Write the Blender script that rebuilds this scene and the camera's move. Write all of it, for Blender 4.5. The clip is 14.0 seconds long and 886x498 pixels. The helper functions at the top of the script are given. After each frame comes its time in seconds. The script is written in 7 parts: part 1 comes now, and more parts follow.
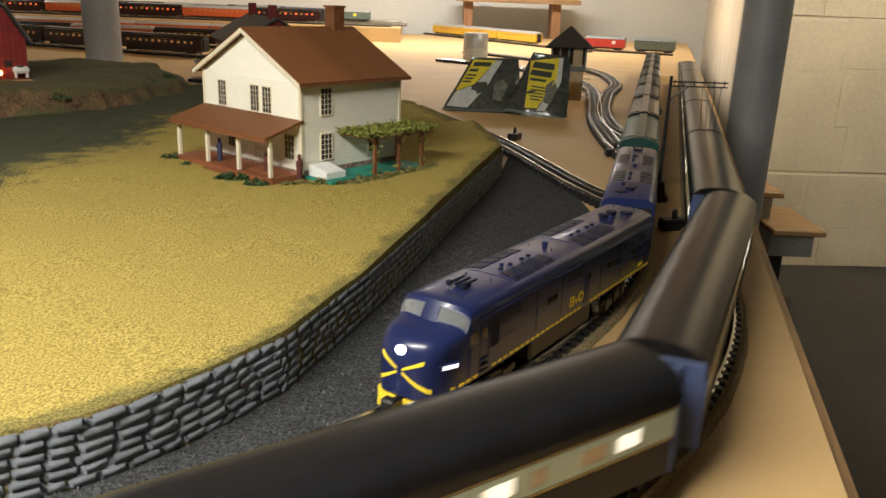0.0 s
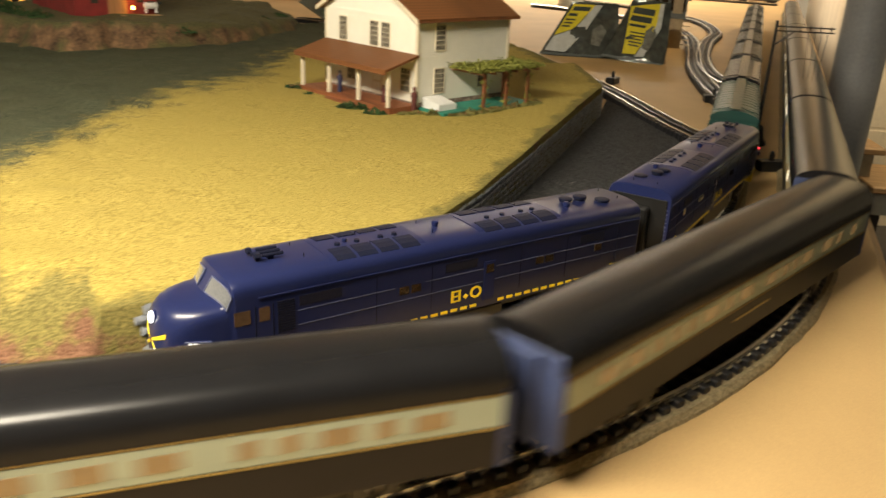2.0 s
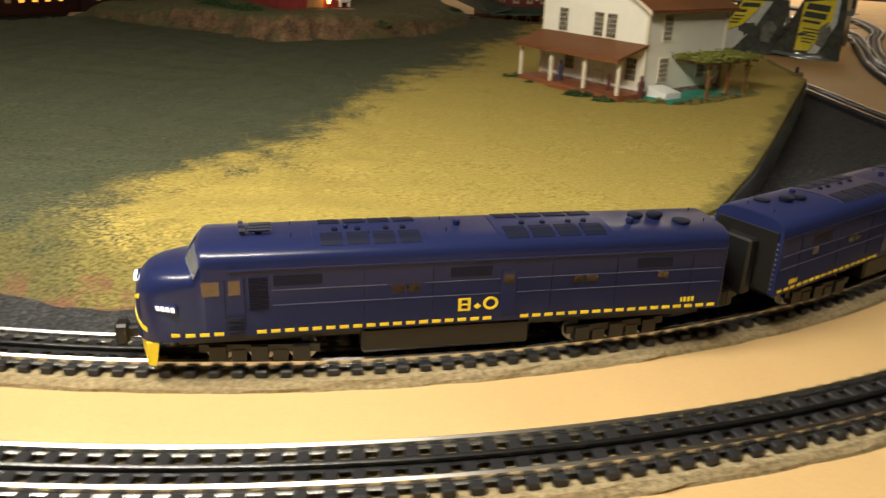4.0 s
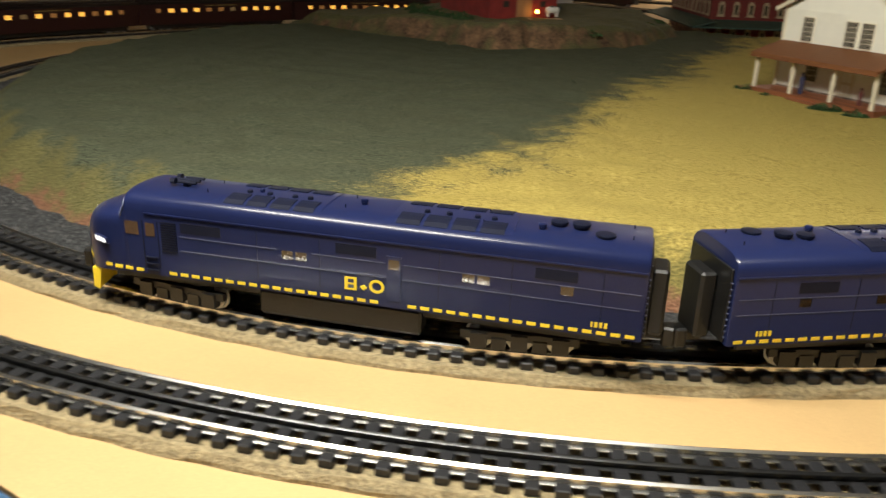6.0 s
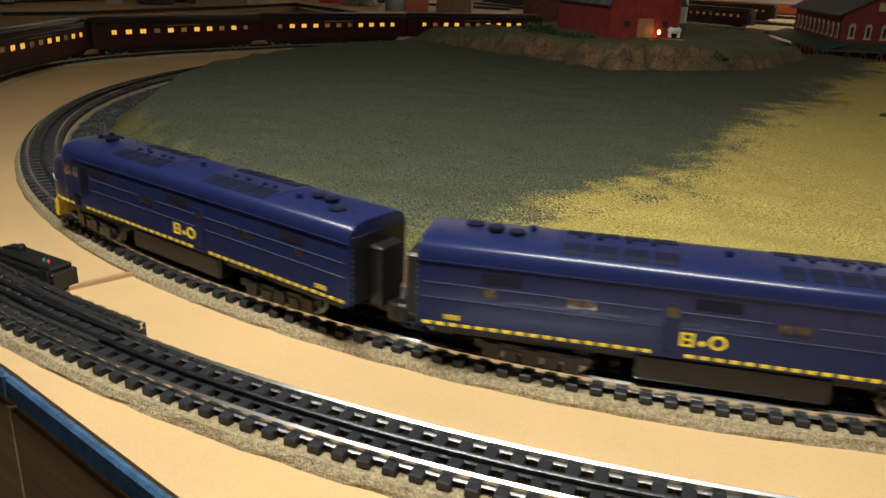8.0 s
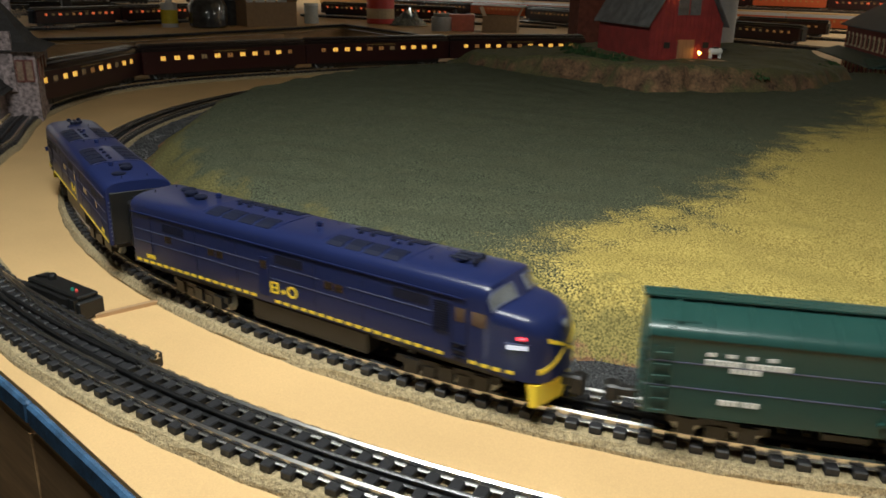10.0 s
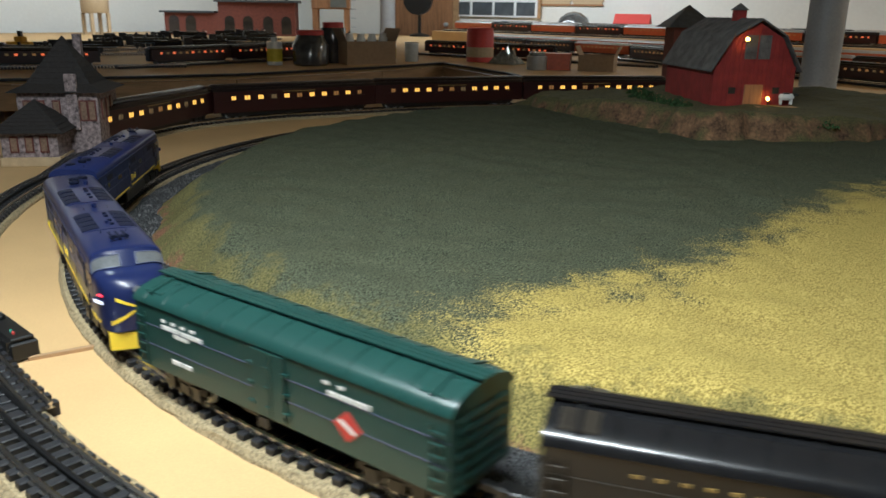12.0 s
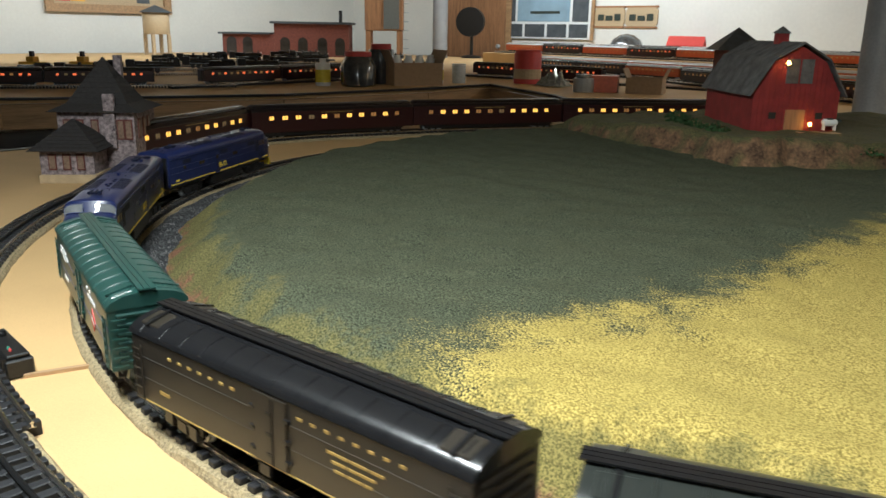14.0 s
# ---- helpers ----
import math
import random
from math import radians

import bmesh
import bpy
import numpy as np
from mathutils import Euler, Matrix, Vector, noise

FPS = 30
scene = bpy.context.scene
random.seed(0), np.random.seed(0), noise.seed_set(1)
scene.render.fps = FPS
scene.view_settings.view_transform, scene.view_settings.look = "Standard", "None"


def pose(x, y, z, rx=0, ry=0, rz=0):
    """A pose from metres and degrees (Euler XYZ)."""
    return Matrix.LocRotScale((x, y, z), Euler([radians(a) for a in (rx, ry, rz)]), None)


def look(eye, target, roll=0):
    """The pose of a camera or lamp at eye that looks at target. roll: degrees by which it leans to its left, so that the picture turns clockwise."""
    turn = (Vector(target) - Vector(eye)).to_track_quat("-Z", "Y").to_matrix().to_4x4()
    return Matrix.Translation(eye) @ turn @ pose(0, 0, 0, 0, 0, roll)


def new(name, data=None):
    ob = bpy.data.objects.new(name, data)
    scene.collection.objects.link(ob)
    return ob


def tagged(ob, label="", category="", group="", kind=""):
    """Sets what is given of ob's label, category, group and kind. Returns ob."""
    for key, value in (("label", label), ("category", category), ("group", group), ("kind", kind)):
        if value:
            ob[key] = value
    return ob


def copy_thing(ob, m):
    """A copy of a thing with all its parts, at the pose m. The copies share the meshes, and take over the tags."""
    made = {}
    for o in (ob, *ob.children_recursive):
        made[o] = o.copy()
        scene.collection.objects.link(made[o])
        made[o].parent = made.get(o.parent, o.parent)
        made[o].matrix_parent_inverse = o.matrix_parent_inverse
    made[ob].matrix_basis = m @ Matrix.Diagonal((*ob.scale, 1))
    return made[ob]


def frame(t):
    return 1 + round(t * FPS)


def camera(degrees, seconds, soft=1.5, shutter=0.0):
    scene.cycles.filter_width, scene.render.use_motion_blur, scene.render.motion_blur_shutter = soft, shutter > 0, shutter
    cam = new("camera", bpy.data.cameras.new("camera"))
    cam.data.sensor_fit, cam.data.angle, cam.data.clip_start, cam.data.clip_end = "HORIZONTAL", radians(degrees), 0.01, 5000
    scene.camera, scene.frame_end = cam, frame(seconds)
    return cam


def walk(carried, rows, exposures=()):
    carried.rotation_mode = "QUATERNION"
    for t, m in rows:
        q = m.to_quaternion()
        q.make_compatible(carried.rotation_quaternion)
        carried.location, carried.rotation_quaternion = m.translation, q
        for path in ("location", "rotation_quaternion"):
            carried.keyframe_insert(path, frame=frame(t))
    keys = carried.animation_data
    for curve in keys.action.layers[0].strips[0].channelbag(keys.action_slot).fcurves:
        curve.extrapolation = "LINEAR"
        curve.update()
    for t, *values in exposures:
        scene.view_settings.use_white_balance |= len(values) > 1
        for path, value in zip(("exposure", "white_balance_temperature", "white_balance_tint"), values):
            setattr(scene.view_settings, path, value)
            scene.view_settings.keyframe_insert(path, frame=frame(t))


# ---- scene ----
cam = camera(58.1, 14.0, shutter=0.8)
PATH = [
    (0, (0.057, -0.058, 0.314), (0.156, 1.848, -0.283), 2.1),
    (0.5, (0.049, -0.058, 0.311), (0.132, 1.842, -0.309), 2.6),
    (1, (0.043, -0.07, 0.304), (0.079, 1.819, -0.35), 2.7),
    (1.5, (0.037, -0.111, 0.307), (0.005, 1.764, -0.39), 2.6),
    (2, (0.023, -0.146, 0.307), (-0.07, 1.717, -0.414), 2.7),
    (2.5, (-0.024, -0.191, 0.303), (-0.184, 1.674, -0.401), 2.9),
    (3, (-0.082, -0.212, 0.3), (-0.286, 1.642, -0.422), 2.6),
    (5.5, (-0.258, -0.254, 0.275), (-0.825, 1.524, -0.443), 2.2),
    (6, (-0.283, -0.262, 0.273), (-0.95, 1.485, -0.436), 2.0),
    (6.5, (-0.305, -0.271, 0.273), (-1.061, 1.442, -0.43), 1.8),
    (7, (-0.323, -0.274, 0.272), (-1.147, 1.409, -0.427), 1.9),
    (7.5, (-0.331, -0.274, 0.275), (-1.198, 1.395, -0.404), 2.0),
    (8, (-0.337, -0.27, 0.274), (-1.207, 1.397, -0.406), 2.2),
    (10.5, (-0.286, -0.246, 0.298), (-1.334, 1.339, -0.328), 1.0),
    (11, (-0.257, -0.213, 0.304), (-1.373, 1.335, -0.295), 1.0),
    (11.5, (-0.222, -0.174, 0.308), (-1.403, 1.332, -0.272), 1.2),
    (12, (-0.19, -0.133, 0.31), (-1.43, 1.328, -0.263), 0.9),
    (12.5, (-0.159, -0.108, 0.313), (-1.447, 1.32, -0.235), 0.4),
    (13, (-0.147, -0.096, 0.311), (-1.466, 1.308, -0.228), 0.4),
    (13.5, (-0.153, -0.088, 0.312), (-1.484, 1.306, -0.222), 0.8),
    (14, (-0.162, -0.086, 0.313), (-1.508, 1.297, -0.214), 1.0),
]
EXPOSURES = [(0, 0.17, 6150, 10), (1.5, 0.30, 6750, 10), (2.3, 0.34, 7200, 10), (2.7, 0.2, 7150, 10), (3.2, -0.08, 6950, 10), (5.5, -0.42, 6300, 9), (6.5, -0.45, 6080, 8), (8, -0.78, 5800, 9), (10.5, -0.78, 5600, 5), (11, -0.66, 5280, 5), (11.5, -0.54, 5200, 5), (12.5, -0.24, 5200, 4), (14, -0.14, 5350, 4)]
walk(cam, [(t, look(eye, target, roll)) for t, eye, target, roll in PATH], EXPOSURES)

# ---- room light: lamps over the layout, and unseen fills for the walls ----
world = bpy.data.worlds.new("world")
scene.world = world
world.use_nodes = True
world.node_tree.nodes["Background"].inputs[0].default_value = (0.9, 0.95, 1.0, 1)
world.node_tree.nodes["Background"].inputs[1].default_value = 0.01


def area_lamp(name, eye, target, w, h, watts, colour, roll=0):
    d = bpy.data.lights.new(name, "AREA")
    d.shape, d.size, d.size_y, d.energy, d.color = "RECTANGLE", w, h, watts, colour
    ob = new(name, d)
    ob.matrix_world = look(eye, target, roll)
    return ob


area_lamp("near_lamp", (-0.55, -0.10, 0.93), (-0.47, 0.22, 0), 0.8, 0.10, 34, (1.0, 0.93, 0.79))
area_lamp("back_lamp", (0.4, 5.6, 1.5), (0.4, 5.9, 0), 1.8, 0.2, 80, (1.0, 0.92, 0.80))
# unseen fills, added and aimed to brighten the far walls
area_lamp("side_lamp", (-7.4, 3.9, 1.56), (-8.9, 3.9, 0.9), 4.6, 0.12, 88, (1.0, 0.95, 0.85))
area_lamp("north_lamp", (-5.0, 6.5, 1.54), (-5.0, 7.3, 0.4), 3.2, 0.12, 62, (1.0, 0.95, 0.86))
# added fill for the block wall and steps, no fixture behind it
area_lamp("stair_lamp", (1.9, 2.3, 1.45), (2.2, 4.2, 0.3), 0.5, 0.2, 23, (1.0, 0.86, 0.62))

# ---- materials ----


def mat(name, colour, rough=0.6, metal=0.0, vary=0.25, scale=60.0, bump=0.1, fine=600.0, coat=0.0, emit=0.0, other=None, glow=None, per=0.0, spec=0.5):
    """A surface with stains at one scale, grain at a finer one, and a fine relief."""
    m = bpy.data.materials.new(name)
    m.use_nodes = True
    nt = m.node_tree
    b = nt.nodes["Principled BSDF"]
    b.inputs["Roughness"].default_value, b.inputs["Metallic"].default_value = rough, metal
    b.inputs["Coat Weight"].default_value = coat
    b.inputs["Specular IOR Level"].default_value = spec
    co = nt.nodes.new("ShaderNodeTexCoord")
    n1, n2 = nt.nodes.new("ShaderNodeTexNoise"), nt.nodes.new("ShaderNodeTexNoise")
    n1.inputs["Scale"].default_value, n1.inputs["Detail"].default_value = scale, 4
    n2.inputs["Scale"].default_value, n2.inputs["Detail"].default_value = fine, 3
    for n in (n1, n2):
        nt.links.new(co.outputs["Object"], n.inputs["Vector"])
    add = nt.nodes.new("ShaderNodeMath")
    add.operation = "MULTIPLY_ADD"
    add.inputs[1].default_value, add.inputs[2].default_value = 0.6, 0.0
    nt.links.new(n1.outputs[0], add.inputs[0])
    add2 = nt.nodes.new("ShaderNodeMath")
    add2.operation = "MULTIPLY_ADD"
    add2.inputs[1].default_value = 0.4
    nt.links.new(n2.outputs[0], add2.inputs[0])
    nt.links.new(add.outputs[0], add2.inputs[2])
    fac = add2
    if per:
        info = nt.nodes.new("ShaderNodeObjectInfo")
        p = nt.nodes.new("ShaderNodeMath")
        p.operation = "MULTIPLY_ADD"
        p.inputs[1].default_value = per
        nt.links.new(info.outputs["Random"], p.inputs[0])
        nt.links.new(add2.outputs[0], p.inputs[2])
        fac = p
    ramp = nt.nodes.new("ShaderNodeValToRGB")
    c = Vector(colour)
    o = Vector(other) if other else c
    lo, hi = c * (1 - vary), o * (1 + vary)
    ramp.color_ramp.elements[0].position, ramp.color_ramp.elements[1].position = 0.34, 0.66 + per
    ramp.color_ramp.elements[0].color, ramp.color_ramp.elements[1].color = (*lo, 1), (*[min(v, 0.95) for v in hi], 1)
    nt.links.new(fac.outputs[0], ramp.inputs[0])
    nt.links.new(ramp.outputs[0], b.inputs["Base Color"])
    if bump:
        bp = nt.nodes.new("ShaderNodeBump")
        bp.inputs["Strength"].default_value, bp.inputs["Distance"].default_value = bump, 0.002
        nt.links.new(n2.outputs[0], bp.inputs["Height"])
        nt.links.new(bp.outputs[0], b.inputs["Normal"])
    if emit:
        b.inputs["Emission Color"].default_value = (*(glow or colour), 1)
        b.inputs["Emission Strength"].default_value = emit
    return m


def wood(name, colour, scale=8.0, rough=0.55, vary=0.35, axis=0, bump=0.15):
    """Wood with grain drawn out along one axis."""
    m = mat(name, colour, rough, 0, vary, 12, 0)
    nt = m.node_tree
    co = next(n for n in nt.nodes if n.type == "TEX_COORD")
    mp = nt.nodes.new("ShaderNodeMapping")
    s = [scale * 12] * 3
    s[axis] = scale
    mp.inputs["Scale"].default_value = s
    nt.links.new(co.outputs["Object"], mp.inputs["Vector"])
    for n in nt.nodes:
        if n.type == "TEX_NOISE":
            n.inputs["Scale"].default_value = 1.0 if n.inputs["Scale"].default_value < 100 else 6.0
            nt.links.new(mp.outputs[0], n.inputs["Vector"])
    return m


M = {}
M["board"] = mat("board", (0.53, 0.355, 0.16), 0.60, vary=0.12, scale=5, bump=0.05, fine=900)
M["fascia"] = wood("fascia_wood", (0.36, 0.22, 0.10), 3)
M["leg_wood"] = wood("leg_wood", (0.30, 0.15, 0.065), 3, axis=2)
M["blue_edge"] = mat("blue_edge", (0.03, 0.075, 0.15), 0.6, vary=0.5, scale=90, bump=0.2)
M["tie"] = mat("tie_plastic", (0.014, 0.014, 0.016), 0.5, vary=0.3, per=0.15)
M["rail"] = mat("rail_steel", (0.66, 0.65, 0.63), 0.26, 1.0, vary=0.18, scale=25, bump=0.02)
M["rail_mid"] = mat("rail_blackened", (0.06, 0.06, 0.062), 0.3, 0.9, vary=0.2)
M["cork"] = mat("cork", (0.31, 0.245, 0.135), 0.95, vary=0.5, scale=320, fine=700, bump=1.0)
M["gravel"] = mat("gravel", (0.014, 0.014, 0.0145), 0.9, spec=0.06, vary=0.95, scale=420, fine=1100, bump=1.0, other=(0.055, 0.056, 0.058))
M["pebble"] = mat("pebble", (0.10, 0.098, 0.095), 0.85, vary=0.6, bump=0.4)
M["stone"] = mat("wall_stone", (0.23, 0.25, 0.285), 0.85, vary=0.25, scale=110, fine=420, bump=0.8, other=(0.31, 0.335, 0.37), per=0.15)
M["mortar"] = mat("wall_mortar", (0.15, 0.16, 0.18), 0.95, vary=0.4, bump=0.6)
M["plaster_edge"] = mat("plaster_edge", (0.42, 0.30, 0.22), 0.9)
M["rock"] = mat("hill_rock", (0.12, 0.065, 0.04), 0.95, vary=0.6, scale=18, fine=160, bump=0.9, other=(0.14, 0.10, 0.055))
M["blue"] = mat("loco_blue", (0.012, 0.0175, 0.066), 0.28, vary=0.10, scale=14, bump=0.01, coat=0.10, spec=0.32)
M["blue_dark"] = mat("loco_grille", (0.006, 0.008, 0.022), 0.5, vary=0.2, spec=0.25)
M["black"] = mat("black_metal", (0.007, 0.007, 0.007), 0.42, vary=0.3, bump=0.1)
M["yellow"] = mat("yellow_paint", (0.80, 0.60, 0.03), 0.45, vary=0.06, bump=0.02)
M["line"] = mat("seam_silver", (0.075, 0.085, 0.15), 0.4, vary=0.15)
M["white"] = mat("white_paint", (0.75, 0.75, 0.72), 0.5, vary=0.05)
M["glass_dark"] = mat("tinted_pane", (0.035, 0.022, 0.012), 0.08, vary=0.2, bump=0, coat=0.5)
# windshield reflections partly put into this pane's pale base colour
M["glass_pale"] = mat("pale_pane", (0.13, 0.135, 0.14), 0.06, vary=0.25, scale=80, bump=0, coat=1.0)
M["cab_pane"] = mat("cab_pane", (0.09, 0.055, 0.032), 0.1, vary=0.3, bump=0, coat=0.5)
M["dark_line"] = mat("dark_seam", (0.045, 0.043, 0.038), 0.4, vary=0.15)
M["headlight"] = mat("headlight", (1, 1, 1), 0.3, emit=9, glow=(1, 0.98, 0.92), bump=0)
M["red_lamp"] = mat("red_lamp", (0.8, 0.02, 0.03), 0.3, emit=3, glow=(1, 0.04, 0.06), bump=0)
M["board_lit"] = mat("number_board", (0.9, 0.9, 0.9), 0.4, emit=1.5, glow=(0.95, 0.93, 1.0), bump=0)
M["red"] = mat("red_paint", (0.50, 0.045, 0.035), 0.5, vary=0.12)
M["green"] = mat("car_green", (0.016, 0.050, 0.043), 0.28, vary=0.12, scale=20, bump=0.02)
M["olive"] = mat("car_olive", (0.021, 0.0235, 0.021), 0.28, vary=0.12, scale=20, bump=0.02)
M["dark"] = mat("car_dark", (0.024, 0.020, 0.015), 0.30, vary=0.12, scale=20, bump=0.02)
M["dark_roof"] = mat("car_black", (0.009, 0.009, 0.010), 0.24, coat=0.3, vary=0.15, bump=0.02)
M["gray_roof"] = mat("coach_roof", (0.010, 0.010, 0.011), 0.26, spec=0.22, vary=0.15, bump=0.01)
M["gray_side"] = mat("coach_side", (0.013, 0.0115, 0.012), 0.4, spec=0.2, vary=0.12, bump=0.01)
M["band"] = mat("coach_band", (0.36, 0.43, 0.35), 0.4, vary=0.06, bump=0.01)
M["gold"] = mat("gold_line", (0.36, 0.25, 0.07), 0.45, 0.0, vary=0.1)
M["dia"] = mat("diaphragm_blue", (0.03, 0.045, 0.11), 0.6, vary=0.3)
M["win_lit"] = mat("window_lit", (0.9, 0.85, 0.7), 0.3, emit=0.9, glow=(1.0, 0.88, 0.66), bump=0)
M["win_dim"] = mat("window_dim", (0.18, 0.12, 0.06), 0.25, emit=0.12, glow=(0.8, 0.5, 0.2), bump=0)
M["maroon"] = mat("maroon_paint", (0.024, 0.005, 0.0048), 0.38, vary=0.15, scale=20, bump=0.02)
M["maroon_roof"] = mat("maroon_roof", (0.012, 0.008, 0.008), 0.25, vary=0.15, bump=0.02)
M["amber"] = mat("amber_window", (0.9, 0.55, 0.15), 0.3, emit=1.7, glow=(1.0, 0.46, 0.06), bump=0)
M["old_pane"] = mat("old_pane", (0.16, 0.11, 0.08), 0.4, vary=0.5, scale=200, emit=0.02, glow=(1, 0.5, 0.2))
M["shed_brick"] = mat("shed_brick", (0.15, 0.045, 0.03), 0.85, vary=0.35, scale=60, bump=0.3)
M["amber_dim"] = mat("amber_dim_window", (0.3, 0.15, 0.05), 0.3, emit=0.22, glow=(1.0, 0.42, 0.10), bump=0)
M["red_win"] = mat("red_window", (0.5, 0.1, 0.05), 0.3, emit=1.1, glow=(1.0, 0.16, 0.04), bump=0)
M["siding"] = mat("siding", (0.86, 0.835, 0.73), 0.6, vary=0.03, bump=0.03)
M["trim"] = mat("trim_cream", (0.72, 0.64, 0.48), 0.55, vary=0.06)
M["shingle"] = wood("roof_shingle", (0.165, 0.062, 0.020), 6, 0.6, 0.3)
M["shingle_y"] = wood("roof_shingle_courses", (0.165, 0.062, 0.020), 6, 0.6, 0.3, axis=1)
M["porch_wood"] = wood("porch_wood", (0.22, 0.075, 0.03), 6, 0.6)
M["pane"] = mat("house_pane", (0.04, 0.035, 0.03), 0.15, vary=0.2, bump=0)
M["found"] = mat("foundation_stone", (0.13, 0.07, 0.05), 0.9, vary=0.6, scale=140, bump=0.6, other=(0.3, 0.22, 0.17))
M["mat_green"] = mat("green_mat", (0.02, 0.20, 0.14), 0.7, vary=0.3, scale=40)
M["vine"] = mat("vine_leaf", (0.22, 0.23, 0.04), 0.8, vary=0.5, per=0.2)
M["bush"] = mat("bush_leaf", (0.035, 0.08, 0.022), 0.9, vary=0.5)
M["tuft"] = mat("tuft_leaf", (0.17, 0.16, 0.045), 0.9, vary=0.5)
M["barn"] = mat("barn_red", (0.21, 0.020, 0.017), 0.7, vary=0.25, scale=40, bump=0.15)
M["barn_roof"] = mat("barn_roof", (0.10, 0.096, 0.092), 0.7, vary=0.55, scale=40, bump=0.2)
M["lamp_glow"] = mat("lamp_glow", (1, 0.6, 0.2), 0.3, emit=40, glow=(1.0, 0.45, 0.06), bump=0)
M["brick"] = mat("station_brick", (0.16, 0.022, 0.018), 0.8, vary=0.35, scale=120, bump=0.3)
M["slate"] = mat("slate_roof", (0.045, 0.05, 0.055), 0.6, vary=0.35, scale=50, bump=0.2)
M["green_roof"] = mat("green_canopy", (0.03, 0.06, 0.045), 0.6, vary=0.3)
M["stonehouse"] = mat("rubble_stone", (0.12, 0.095, 0.10), 0.9, vary=0.7, scale=130, bump=0.8, other=(0.26, 0.21, 0.21))
M["thatch"] = mat("dark_shingle", (0.022, 0.019, 0.018), 0.85, vary=0.4, scale=160, bump=0.6)
M["concrete"] = mat("wall_paint", (0.76, 0.66, 0.50), 0.8, vary=0.13, scale=3, fine=60, bump=0.35)
M["plaster"] = mat("far_wall", (0.70, 0.69, 0.64), 0.8, vary=0.05, scale=2, fine=30, bump=0.1)
M["ceil"] = mat("ceiling_paint", (0.6, 0.58, 0.52), 0.9, vary=0.08, scale=3)
M["floor"] = mat("concrete_floor", (0.055, 0.05, 0.045), 0.8, vary=0.3, scale=3, fine=50, bump=0.2)
M["pillar"] = mat("pillar_paint", (0.30, 0.31, 0.32), 0.5, vary=0.14, scale=7, fine=120, bump=0.1)
M["step_wood"] = wood("step_wood", (0.34, 0.21, 0.10), 3)
M["card"] = mat("cardboard", (0.30, 0.20, 0.11), 0.8, vary=0.12)
M["foil"] = mat("clear_wrap", (0.32, 0.34, 0.32), 0.1, 0.6, vary=0.4, scale=40, bump=0.3, fine=120)
M["pack_dark"] = mat("pack_green", (0.10, 0.11, 0.10), 0.13, 0.45, vary=0.3, scale=30, fine=60, bump=0.8)
M["pack_yellow"] = mat("pack_yellow", (0.72, 0.60, 0.05), 0.25, vary=0.08, bump=0.1, fine=80)
M["pack_grey"] = mat("pack_grey", (0.5, 0.52, 0.5), 0.25, vary=0.15)
M["ink"] = mat("ink", (0.03, 0.04, 0.03), 0.5)
M["galv"] = mat("galvanised", (0.42, 0.44, 0.45), 0.4, 0.5, vary=0.15)
M["jar"] = mat("jar_plastic", (0.05, 0.05, 0.05), 0.12, vary=0.5, scale=30, coat=0.8)
M["orange"] = mat("orange_paint", (0.55, 0.11, 0.03), 0.4, vary=0.15)
M["silver"] = mat("silver_paint", (0.48, 0.47, 0.45), 0.3, 0.5, vary=0.1)
M["ucyellow"] = mat("coach_yellow", (0.68, 0.40, 0.03), 0.4, vary=0.1)
M["gray_car"] = mat("grey_paint", (0.13, 0.14, 0.13), 0.5, vary=0.15)
M["tan"] = mat("tan_paint", (0.45, 0.34, 0.20), 0.6, vary=0.15)
M["doll_dark"] = mat("doll_dark", (0.03, 0.03, 0.07), 0.6)
M["doll_red"] = mat("doll_red", (0.10, 0.025, 0.02), 0.6)
M["poster"] = mat("poster_white", (0.72, 0.74, 0.74), 0.6, vary=0.04)
M["poster_blue"] = mat("poster_blue", (0.25, 0.36, 0.45), 0.6, vary=0.2, scale=5)
M["poster_dark"] = mat("poster_dark", (0.06, 0.07, 0.08), 0.6, vary=0.4, scale=8)


